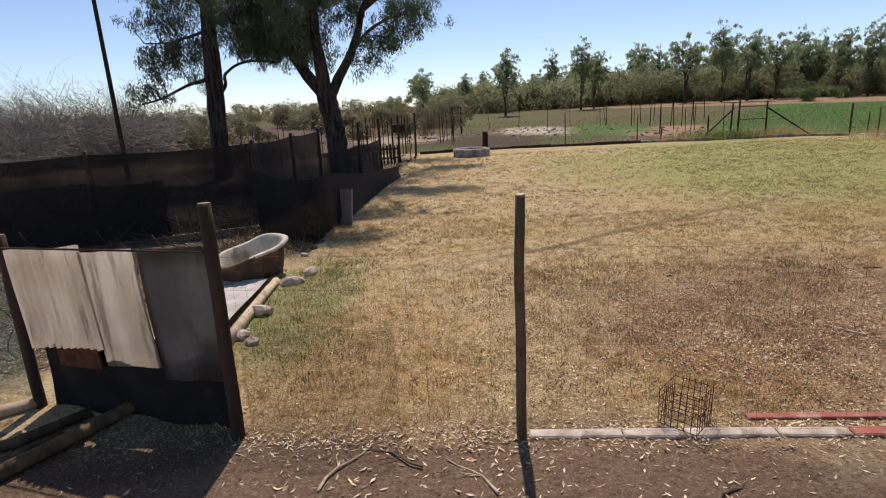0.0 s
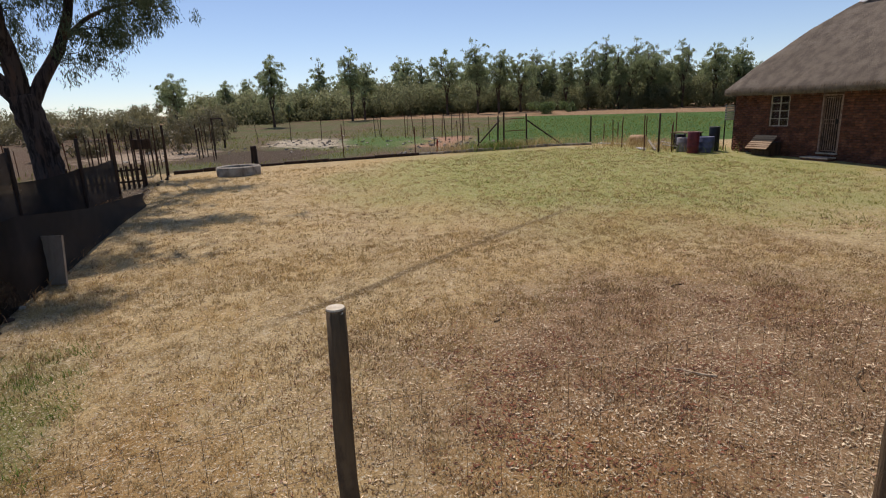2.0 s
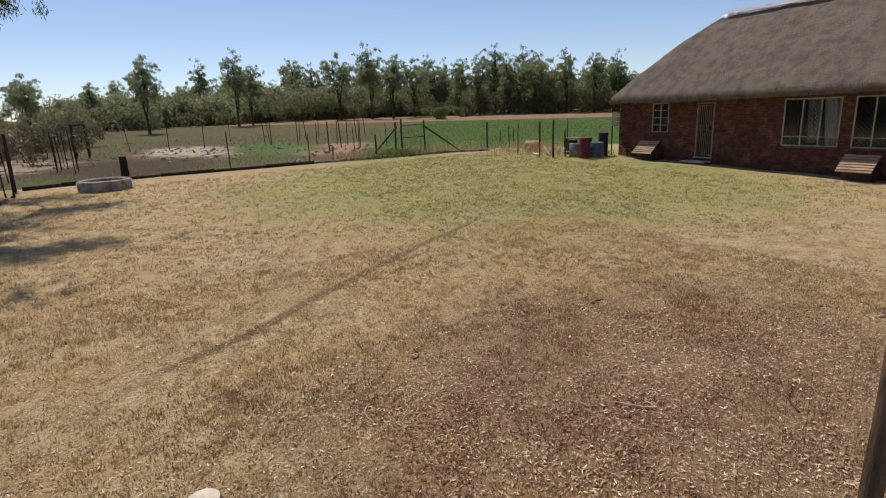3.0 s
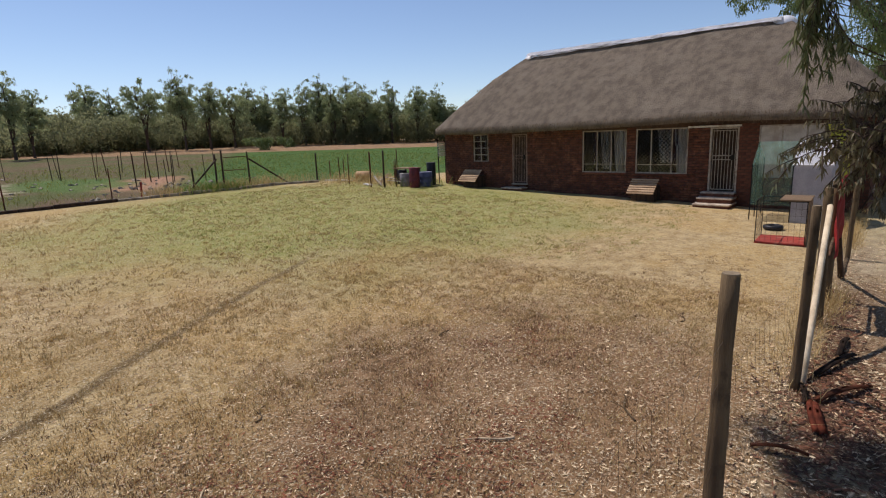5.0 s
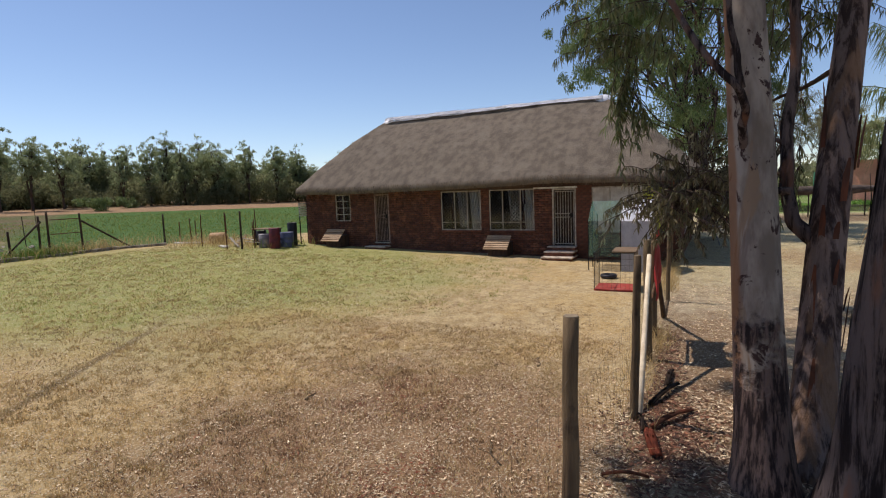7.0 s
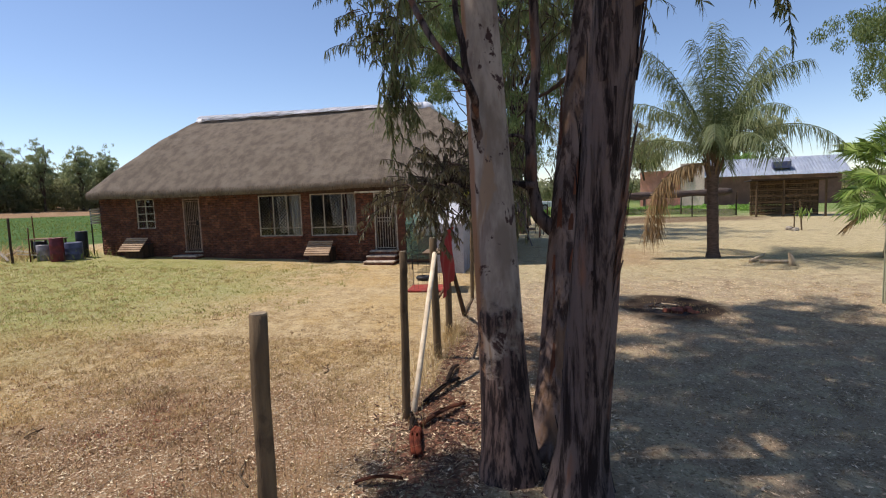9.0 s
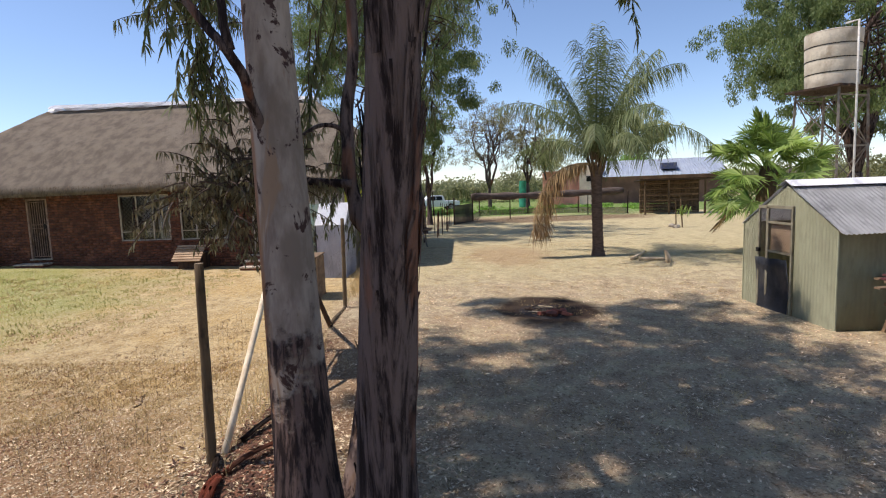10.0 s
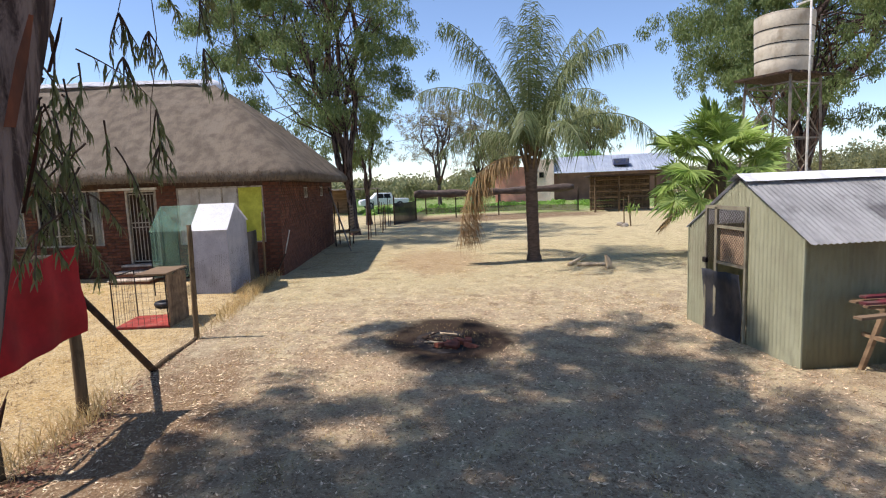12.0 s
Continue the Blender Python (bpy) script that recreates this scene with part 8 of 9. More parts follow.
def tank_tower():
    t = thing("water_tower", "cream ribbed water tank on a tall steel stand", "water tower", (21.2, -13.1, -0.22), turn=20)
    CREAM = plain("cream_tank", srgb(214, 202, 180), srgb(192, 178, 156), 2, 0.55, stain=srgb(160, 142, 118), bump=0.1)
    bm = bmesh.new()
    n = 40
    prof = [(0.0, 5.62), (0.80, 5.62)]
    for k in range(4):
        z = 5.65 + k * 0.46
        prof += [(0.80 + 0.016 * k, z), (0.806 + 0.016 * k, z + 0.02), (0.818 + 0.016 * k, z + 0.43), (0.812 + 0.016 * k, z + 0.45)]
    prof += [(0.865, 7.47), (0.86, 7.50), (0.80, 7.52), (0.3, 7.56), (0.0, 7.57)]
    rows = [[bm.verts.new((max(r, 0.002) * math.cos(2 * math.pi * k / n), max(r, 0.002) * math.sin(2 * math.pi * k / n), z)) for r, z in prof] for k in range(n)]
    for k in range(n):
        a, b = rows[k], rows[(k + 1) % n]
        for i in range(len(prof) - 1):
            bm.faces.new((a[i], b[i], b[i + 1], a[i + 1]))
    bmesh.ops.recalc_face_normals(bm, faces=bm.faces)
    part("tank", bm, CREAM, t, "cream ribbed plastic tank", smooth=True)
    for k in range(1, 4):
        bm = bmesh.new()
        z = 5.65 + k * 0.46 - 0.006
        tube(bm, [(0, 0, z - 0.014), (0, 0, z + 0.014)], [0.813 + 0.016 * k] * 2, 40)
        part("band", bm, STEEL, t, "dark band round the tank")
    for k in range(9):
        bm = bmesh.new()
        y = -1.0 + 0.25 * k
        box(bm, -0.98 - 0.05 * math.sin(k * 2.3), 0.98 + 0.05 * math.sin(k * 3.1), y * 0.95 - 0.1, y * 0.95 + 0.1, 5.54, 5.61)
        part("deck_board", bm, POLE_DARK, t)
    GAL = plain("galvanised_angle", srgb(150, 140, 128), srgb(118, 106, 94), 6, 0.6, metal=0.4, stain=srgb(112, 80, 58))
    corners = [(-0.75, -0.75), (0.75, -0.75), (0.75, 0.75), (-0.75, 0.75)]
    for x, y in corners:
        bm = bmesh.new()
        bar(bm, (x * 1.2, y * 1.2, -0.1), (x, y, 5.54), 0.07)
        part("leg", bm, GAL, t)
    for k in range(4):
        a, b = corners[k], corners[(k + 1) % 4]
        for z0, z1 in ((0.3, 1.9), (1.9, 3.6), (3.6, 5.3)):
            s0, s1 = 1.2 - 0.2 * z0 / 5.3, 1.2 - 0.2 * z1 / 5.3
            bm = bmesh.new()
            bar(bm, (a[0] * s0, a[1] * s0, z0), (b[0] * s1, b[1] * s1, z1), 0.03)
            part("cross_brace", bm, GAL, t)
            bm = bmesh.new()
            bar(bm, (b[0] * s0, b[1] * s0, z0), (a[0] * s1, a[1] * s1, z1), 0.03)
            part("cross_brace", bm, GAL, t)
            bm = bmesh.new()
            bar(bm, (a[0] * s1, a[1] * s1, z1), (b[0] * s1, b[1] * s1, z1), 0.04)
            part("girt", bm, GAL, t)
    bm = bmesh.new()
    tube(bm, [(-1.2, 0.5, 0), (-1.18, 0.5, 3), (-1.16, 0.5, 6), (-1.12, 0.48, 7.62), (-0.6, 0.3, 7.66)], [0.035] * 5, 8)
    part("riser_pipe", bm, WHITE, t, "pale standing pipe", smooth=True)
    bm = bmesh.new()
    tube(bm, [(-0.80, -0.28, 5.6), (-0.90, -0.3, 6.0), (-0.97, -0.3, 7.3)], [0.03] * 3, 8)
    part("overflow_pipe", bm, STEEL, t, smooth=True)


tank_tower()


# ---- far end of the yard ----
def netted_garden():
    posts = [(36.9, -0.35), (40.2, -1.8), (47.0, -2.9), (47.5, -7.0), (46.5, -11.0), (43.5, -14.0)]
    for k, (x, y) in enumerate(posts):
        fence_pole(x, y, 1.75, 0.05, POLE_DARK, "dark post of the garden fence", group="posts of the garden fence", seed=130 + k)
    for k, (a, b) in enumerate(zip(posts[1:], posts[2:])):
        net_run(a, b, 0.0, 0.5, NET_GREY, "grey net along the foot of the garden fence", 150 + k, group="garden nets")
    net_run(posts[0], posts[1], 0.0, 1.3, NET_DARK, "dark net side of the garden", 160, group="garden nets")
    TAUPE = plain("faded_net_roll", srgb(108, 94, 86), srgb(80, 68, 62), 5, 0.95, grain=(1, 0.3, 1), bump=0.8, dist=0.03)
    bm = bmesh.new()
    line = glide([(40.2, -1.8, 1.72), (41.2, -4.2, 1.66), (42.2, -7.0, 1.64), (43.0, -10.0, 1.68), (43.5, -13.6, 1.76)], 8)
    tube(bm, line, [0.24 + 0.04 * math.sin(i * 0.9) for i in range(len(line))], 12, 0.25, 6)
    tagged(mesh_ob("net_roll", bm, TAUPE, True), "rolled-up grey-brown net hung along the fence top", "net roll")
    for k, (x, y) in enumerate(((41.3, -4.6), (42.4, -7.8), (43.1, -10.8))):
        fence_pole(x, y, 1.6, 0.04, POLE_DARK, "dark post of the garden fence", group="posts of the garden fence", seed=136 + k)
    spots = []
    rng = random.Random(20)
    for i in range(40):
        spots.append((rng.uniform(48, 60), rng.uniform(-20, 2), rng.uniform(0.5, 1.0), rng.uniform(0.2, 0.5)))
    scrub("vegetable_rows", "low bright green crop behind the garden fence", spots, 36, LEAF_LIME, 0.25, 0.1, 30)


netted_garden()


def log_hut():
    t = thing("log_hut", "open-fronted hut of stacked slabs with a flat roof", "hut", (41.5, -14.5, 0), turn=-12)
    for i in range(17):
        bm = bmesh.new()
        bar(bm, (0.9, -3.9, 0.1 + i * 0.14), (0.9, 0.2, 0.1 + i * 0.14), 0.078, n=6, rough=0.3, seed=i)
        part("wall_slab", bm, POLE if i % 3 else PLANK, t)
    for x, y in ((-0.9, 0.1), (-0.9, -1.5), (-0.9, -3.9), (0.9, 0.1), (0.9, -3.9)):
        bm = bmesh.new()
        bar(bm, (x, y, -0.1), (x, y, 2.42), 0.07, n=7, rough=0.2)
        part("post", bm, POLE, t)
    bm = bmesh.new()
    box(bm, -1.3, 1.4, -4.4, 0.5, 2.42, 2.5, Matrix.Rotation(radians(2), 4, "Y"))
    part("roof", bm, POLE_DARK, t, "flat roof of old boards")
    bm = bmesh.new()
    bar(bm, (-1.0, -3.0, 1.35), (-1.0, -0.8, 1.35), 0.04, n=7)
    part("rail", bm, POLE, t)
    t = thing("young_tree", "tied young tree with a few yellow leaves and stones", "sapling", (29.2, -11.6, 0))
    for p, q, r in (((0, 0, -0.1), (0.05, 0.1, 1.5), 0.035), ((0.3, 0.2, -0.1), (0.25, 0.25, 1.4), 0.03)):
        bm = bmesh.new()
        bar(bm, p, q, r, n=7, rough=0.2)
        part("stake", bm, POLE, t)
    lv = Leaves(7)
    lv.cloud((0.0, -0.1, 1.0), 0.35, 34, 0.24, 0.06)
    ob = new("leaves", lv.mesh("leaves", LEAF_FAN))
    ob.parent = t
    for i in range(4):
        stone(29.0 + 0.3 * i, -11.2 - 0.2 * (i % 2), (0.16, 0.14, 0.12), 300 + i, CONCRETE, "grey stone round the young tree", group="stones round the young tree")


log_hut()


def far_building():
    t = thing("farm_building", "pink plastered farm building with a pale blue iron roof", "building", (64.0, -18.2, 0), turn=-18)
    PINK = plain("pink_plaster", srgb(240, 172, 150), srgb(222, 150, 130), 0.8, 0.9, stain=srgb(200, 136, 120))
    PALEP = plain("pale_plaster", srgb(244, 220, 200), srgb(228, 200, 180), 0.8, 0.9)
    BLUER = plain("blue_roof_tin", srgb(206, 214, 226), srgb(188, 198, 214), 0.8, 0.55, metal=0.0)
    # local x runs away from the yard
    bm = bmesh.new()
    box(bm, 0.0, 7.0, 2.2, 6.4, -0.2, 3.9)
    part("wall", bm, PINK, t, "pink plastered wall")
    bm = bmesh.new()
    box(bm, -0.4, 7.0, -0.2, 2.2, -0.2, 4.6)
    part("parapet_wall", bm, PALEP, t, "pale plastered gable")
    for y in (0.9,):
        bm = bmesh.new()
        box(bm, -0.46, -0.38, y, y + 0.5, 2.6, 3.2)
        part("window", bm, DARK, t)
    # the wing wall's shade is put into its darker brown
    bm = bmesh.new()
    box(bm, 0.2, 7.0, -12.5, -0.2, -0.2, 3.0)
    part("wing_wall", bm, plain("wing_with_painted_shade", srgb(150, 112, 98), srgb(120, 90, 80), 0.8, 0.9), t, "brown brick wall with shade put into its colour")
    bm = bmesh.new()
    corrugated(bm, 13.0, 6.4, 0.3, 0.02, Matrix.Translation((-0.9, -0.2, 3.0)) @ Matrix.Rotation(radians(-90), 4, "Z") @ Matrix.Rotation(radians(-72), 4, "X"), 2, 0.0, 1)
    bmesh.ops.solidify(bm, geom=bm.faces[:], thickness=0.02)
    part("roof", bm, BLUER, t, "pale blue iron roof")
    bm = bmesh.new()
    box(bm, 0.2, 1.9, -8.2, -6.6, 3.7, 4.35)
    part("solar_heater", bm, BLUE, t, "dark blue solar heater on the roof")
    t = thing("water_tank", "small bright green plastic water tank", "tank", (62.0, -9.2, 0))
    bm = bmesh.new()
    bmesh.ops.create_cone(bm, cap_ends=True, segments=20, radius1=0.55, radius2=0.52, depth=2.9, matrix=Matrix.Translation((0, 0, 1.45)))
    bmesh.ops.bevel(bm, geom=bm.edges[:], offset=0.06, segments=2, affect="EDGES")
    part("shell", bm, plain("green_plastic", srgb(64, 160, 128), srgb(50, 132, 104), 2, 0.5), t)


far_building()


def parked_car():
    """A white double-cab pick-up far off."""
    t = thing("pickup_truck", "white double-cab pick-up parked beyond the fence", "car", (61.0, 0.6, 0.0), turn=102)
    CARW = plain("white_car_paint", srgb(236, 236, 238), srgb(222, 222, 226), 1, 0.3, bump=0.02)
    prof = [(-2.5, 0.45), (-2.55, 1.0), (-0.9, 1.05), (-0.75, 1.62), (0.75, 1.66), (1.3, 1.12), (2.35, 0.98), (2.5, 0.7), (2.45, 0.42)]
    bm = bmesh.new()
    a = [bm.verts.new((x, -0.85 + (0.12 if z > 1.2 else 0), z)) for x, z in prof]
    b = [bm.verts.new((x, 0.85 - (0.12 if z > 1.2 else 0), z)) for x, z in prof]
    bm.faces.new(a)
    bm.faces.new(b[::-1])
    for i in range(len(prof)):
        j = (i + 1) % len(prof)
        bm.faces.new((a[i], b[i], b[j], a[j]))
    bmesh.ops.recalc_face_normals(bm, faces=bm.faces)
    bmesh.ops.bevel(bm, geom=bm.edges[:], offset=0.05, segments=2, affect="EDGES")
    part("body", bm, CARW, t, "white painted body")
    for s in (-1, 1):
        for x0, x1 in ((-0.62, 0.05), (0.12, 0.85)):
            bm = bmesh.new()
            y = 0.80 * s
            vs = [bm.verts.new(v) for v in ((x0, y + 0.05 * s, 1.12), (x1, y + 0.05 * s, 1.12), (x1 - (0.2 if x1 > 0.5 else 0), y - 0.04 * s, 1.55), (x0 + (0.06 if x0 < 0 else 0), y - 0.04 * s, 1.55))]
            bm.faces.new(vs)
            bmesh.ops.solidify(bm, geom=bm.faces[:], thickness=0.03)
            part("side_window", bm, BLACK, t)
        for x in (-1.55, 1.55):
            w = thing("wheel", "", "", (0, 0, 0))
            w.parent = t
            bm = bmesh.new()
            bmesh.ops.create_cone(bm, cap_ends=True, segments=20, radius1=0.38, radius2=0.38, depth=0.25, matrix=pose(x, 0.78 * s, 0.38, 90))
            part("tyre", bm, BLACK, w)
            bm = bmesh.new()
            bmesh.ops.create_cone(bm, cap_ends=True, segments=16, radius1=0.22, radius2=0.2, depth=0.28, matrix=pose(x, 0.78 * s, 0.38, 90))
            part("rim", bm, GREYP, w)
    for y in (-0.65, 0.65):
        bm = bmesh.new()
        box(bm, 2.42, 2.5, y - 0.15, y + 0.15, 0.72, 0.9)
        part("headlight", bm, WHITE, t)


parked_car()


def yard_fences():
    rng = random.Random(22)
    spots = [(28.2 + rng.gauss(0, 0.2) + i * 0.9, 0.9 - 0.1 * i + rng.gauss(0, 0.15), rng.uniform(1.2, 1.7)) for i in range(11)]
    droppers("yard_post", "thin post of the yard fence behind the house", spots, 23, "posts of the back yard fence")
    for a, b in zip(spots, spots[1:]):
        wire_bay(a, b, 1.2, (0.3, 0.8, 1.2), 0.4, int(a[0] * 10), name="yard_wire")
    t = thing("garden_shelf", "rickety slatted shelf standing at the house end", "shelf", (26.4, 1.75, 0), turn=-4)
    for x in (-0.5, 0.5):
        for y in (-0.28, 0.28):
            bm = bmesh.new()
            bar(bm, (x, y, -0.05), (x, y, 1.75), 0.045)
            part("upright", bm, POLE_DARK, t)
    for k in range(8):
        bm = bmesh.new()
        box(bm, -0.55, 0.55, -0.34, -0.30, 0.7 + 0.12 * k, 0.78 + 0.12 * k)
        part("slat", bm, PLANK, t)
    bm = bmesh.new()
    box(bm, -0.6, 0.6, -0.6, 0.35, 0.55, 0.6)
    part("shelf_board", bm, PLANK, t)
    bm = bmesh.new()
    bar(bm, (24.2, 1.35, 0.0), (25.2, 2.15, 2.35), 0.03, n=6)
    tagged(mesh_ob("leaning_pipe", bm, TIN_GREY, True), "grey pipe leaning on the house wall", "pipe")
    bm = bmesh.new()
    bar(bm, (18.85, 3.0, 0.0), (19.0, 2.72, 0.62), 0.022, n=6)
    tagged(mesh_ob("stick", bm, POLE_DARK, True), "dark stake by the house corner", "stick")
    bm = bmesh.new()
    bar(bm, (19.0, 2.72, 0.62), (19.08, 2.58, 1.25), 0.04, 0.015)
    tagged(mesh_ob("white_strip", bm, WHITE), "white strip leaning at the house corner", "strip")
    t = thing("back_shed", "low open shed with a light roof far behind the house", "shed", (52.0, 2.2, 0))
    bm = bmesh.new()
    box(bm, -2, 2, -1.5, 3.5, 2.1, 2.2)
    part("roof", bm, TIN, t)
    bm = bmesh.new()
    box(bm, 1.8, 2, 1.2, 3.4, -0.1, 2.1)
    part("wall", bm, PLANK, t)
    for y in (-1.3, 1.0, 3.3):
        bm = bmesh.new()
        bar(bm, (-1.8, y, -0.1), (-1.8, y, 2.1), 0.06, n=6)
        part("post", bm, POLE_DARK, t)


yard_fences()


def log_by_palm():
    lying_log([(18.2, -4.9, 0.05), (18.6, -5.2, 0.06), (19.2, -5.7, 0.12)], 0.05, POLE_PALE, "pale broken log near the palm", 8)
    lying_log([(18.1, -5.1, 0.05), (18.0, -5.6, 0.05), (17.9, -5.9, 0.04)], 0.05, POLE_PALE, "pale broken log near the palm", 9)
    bm = bmesh.new()
    tube(bm, [(0, 0, -0.05), (0, 0.02, 0.12), (0.02, 0.05, 0.25), (0.03, 0.1, 0.36)], [0.09, 0.08, 0.06, 0.03], 10, 0.3, 3)
    solo("stump", bm, POLE_PALE, "small pale splintered stump near the palm", "stump", (17.5, -5.75, 0), smooth=True)


log_by_palm()


# ---- what lies on the ground ----
def bark_heap():
    """Curled strips of shed bark under the gum tree."""
    rng = random.Random(25)
    for k, (x, y, a, ln, m) in enumerate(((5.6, 2.98, 8, 0.62, BARK_RED), (5.6, 2.9, 16, 0.6, BARK_RED), (6.2, 3.02, -28, 0.75, BARK_STRIP), (6.1, 3.1, 15, 0.5, POLE_DARK), (6.83, 3.12, -23, 0.9, POLE_DARK), (7.5, 2.95, -10, 0.7, POLE_DARK), (5.2, 3.0, 100, 0.4, BARK_STRIP))):
        bm = bmesh.new()
        n = 9
        w = rng.uniform(0.022, 0.036)
        rows = []
        for i in range(n + 1):
            f = i / n
            c = Vector((ln * f, 0.03 * math.sin(f * 3 + k), 0.03 + 0.05 * math.sin(math.pi * f)))
            rows.append([bm.verts.new(c + Vector((0, w * math.cos(b), w * 0.7 * math.sin(b)))) for b in [math.pi * (j / 5) for j in range(6)]])
        for r0, r1 in zip(rows, rows[1:]):
            for j in range(5):
                bm.faces.new((r0[j], r0[j + 1], r1[j + 1], r1[j]))
        bmesh.ops.solidify(bm, geom=bm.faces[:], thickness=0.006)
        solo("bark_strip", bm, m, "curled red-brown strip of shed bark", "bark", (x, y, gz(x, y)), turn=a, group="bark under the gum tree", smooth=True)


bark_heap()


def sticks():
    rng = random.Random(26)
    for k, (x, y, a, ln) in enumerate(((4.15, 5.0, 130, 0.5), (5.6, 6.9, 20, 0.4), (6.3, 6.5, 80, 0.35), (3.0, 7.0, 40, 0.3), (2.1, 6.2, 70, 0.35), (5.0, 4.3, 30, 0.5), (-0.9, 3.1, 60, 0.6), (-0.2, 3.3, 150, 0.5), (0.3, 3.0, 130, 0.5), (7.8, 4.6, 10, 0.4), (6.0, 1.0, 45, 1.2), (4.4, 2.9, 130, 0.9), (4.9, 2.7, 150, 0.7), (1.6, 2.8, 40, 0.4))):
        bm = bmesh.new()
        pts = [(ln * i / 5, 0.03 * math.sin(i * 1.3 + k), 0.012 + 0.01 * math.sin(i + k)) for i in range(6)]
        tube(bm, pts, [0.011 - 0.0013 * i for i in range(6)], 6, 0.2, k)
        bar(bm, pts[2], (pts[2][0] + 0.1, pts[2][1] + 0.1, 0.03), 0.005)
        solo("stick", bm, POLE if k % 2 else POLE_PALE, "dry fallen stick on the ground", "stick", (x, y, gz(x, y)), turn=a, group="fallen sticks")


sticks()


def scatter_litter():
    """Dry gum leaves over the lawn and yard, thickest under the tree and along the fence."""
    rng = np.random.default_rng(44)

    def leaves(pts, size, name, label, material, lift=0.012):
        n = len(pts)
        a = rng.uniform(0, 2 * np.pi, n)
        tilt = rng.normal(0, 0.14, n)
        ln = size * rng.uniform(0.55, 1.35, n)
        wd = ln * rng.uniform(0.16, 0.34, n)
        d = np.stack([np.cos(a), np.sin(a), tilt], 1)
        s = np.stack([-np.sin(a), np.cos(a), rng.normal(0, 0.25, n)], 1)
        z = ground_z(pts[:, 0], pts[:, 1]) + lift * rng.uniform(0.3, 1.2, n) + np.abs(tilt) * ln * 0.3
        c = np.concatenate([pts, z[:, None]], 1)
        cup = np.zeros((n, 3))
        cup[:, 2] = ln * rng.uniform(0.02, 0.18, n)
        h = (ln / 2)[:, None]
        w = (wd / 2)[:, None]
        v = np.stack([c - d * h, c - d * h * 0.1 + s * w - cup * 0.4, c + d * h, c - d * h * 0.1 - s * w - cup * 0.4], 1)
        # fold along the middle: two faces for each leaf
        q = np.arange(n)[:, None] * 4 + np.array([0, 1, 2, 3])
        me = from_arrays(name, v.reshape(-1, 3), q, material)
        tagged(new(name, me), label, "leaf litter", kind="stuff")

    def field(n, cx, cy, sx, sy):
        return np.stack([rng.normal(cx, sx, n), rng.normal(cy, sy, n)], 1)

    def even(n, x0, x1, y0, y1):
        return np.stack([rng.uniform(x0, x1, n), rng.uniform(y0, y1, n)], 1)
    lawn = np.concatenate([even(26000, -2, 10, 3.6, 12), field(16000, 4.8, 5.0, 2.6, 1.5), even(18000, 2, 18, 6, 18)])
    lawn = lawn[(lawn[:, 1] > 3.3) & (lawn[:, 0] > -2.2) & (lawn[:, 0] < 17.8)]
    keep = np.array([noise.noise(Vector((x * 0.7, y * 0.7, 9.0))) + 0.5 * noise.noise(Vector((x * 2.3, y * 2.3, 3.0))) for x, y in lawn])
    lawn = lawn[keep > rng.normal(-0.05, 0.22, len(keep))]
    leaves(lawn, 0.04, "lawn_litter", "pale dry leaves scattered on the lawn", LITTER)
    russet = np.concatenate([field(9000, 5.0, 5.6, 1.9, 1.2), field(5000, 2.6, 5.4, 1.0, 0.8), field(2500, 8.0, 8.0, 1.8, 0.9)])
    keep = np.array([noise.noise(Vector((x * 1.1, y * 1.1, 5.0))) + 0.6 * noise.noise(Vector((x * 3.1, y * 3.1, 7.0))) for x, y in russet])
    russet = russet[(keep > rng.normal(0.18, 0.12, len(keep))) & (russet[:, 1] > 3.8)]
    leaves(russet, 0.045, "russet_litter", "red-brown dead leaves in drifts on the worn lawn", plain("russet_leaves", srgb(142, 84, 60), srgb(92, 58, 44), 12, 0.85, vary=0.45, island=True))
    t = rng.uniform(0, 1, 4200)
    fence = np.stack([-1.6 + 15.0 * t, 3.74 - 0.7 * t + rng.normal(-0.06, 0.11, 4200)], 1)
    leaves(fence, 0.045, "fence_litter", "drift of dry leaves along the fence foot", LITTER, 0.02)
    foot = np.concatenate([field(2600, 6.0, 2.85, 0.8, 0.3), field(1400, 8.5, 2.95, 1.6, 0.12)])
    leaves(foot, 0.07, "bark_litter", "brown bark scraps and leaves under the gum tree", plain("bark_scraps", srgb(126, 84, 62), srgb(78, 56, 46), 12, 0.85, vary=0.5, island=True), 0.02)
    yard = np.concatenate([even(24000, 4, 15, -5, 3), field(4500, 6.3, 2.3, 1.0, 0.8), even(9000, 9, 24, -6, 2.5), field(500, 0.4, 3.1, 1.6, 0.35)])
    yard = yard[np.hypot((yard[:, 0] - 12.0) / 1.25, (yard[:, 1] + 0.92) / 0.9) > 1]
    leaves(yard, 0.055, "yard_litter", "dry curled leaves on the bare yard", LITTER)


scatter_litter()


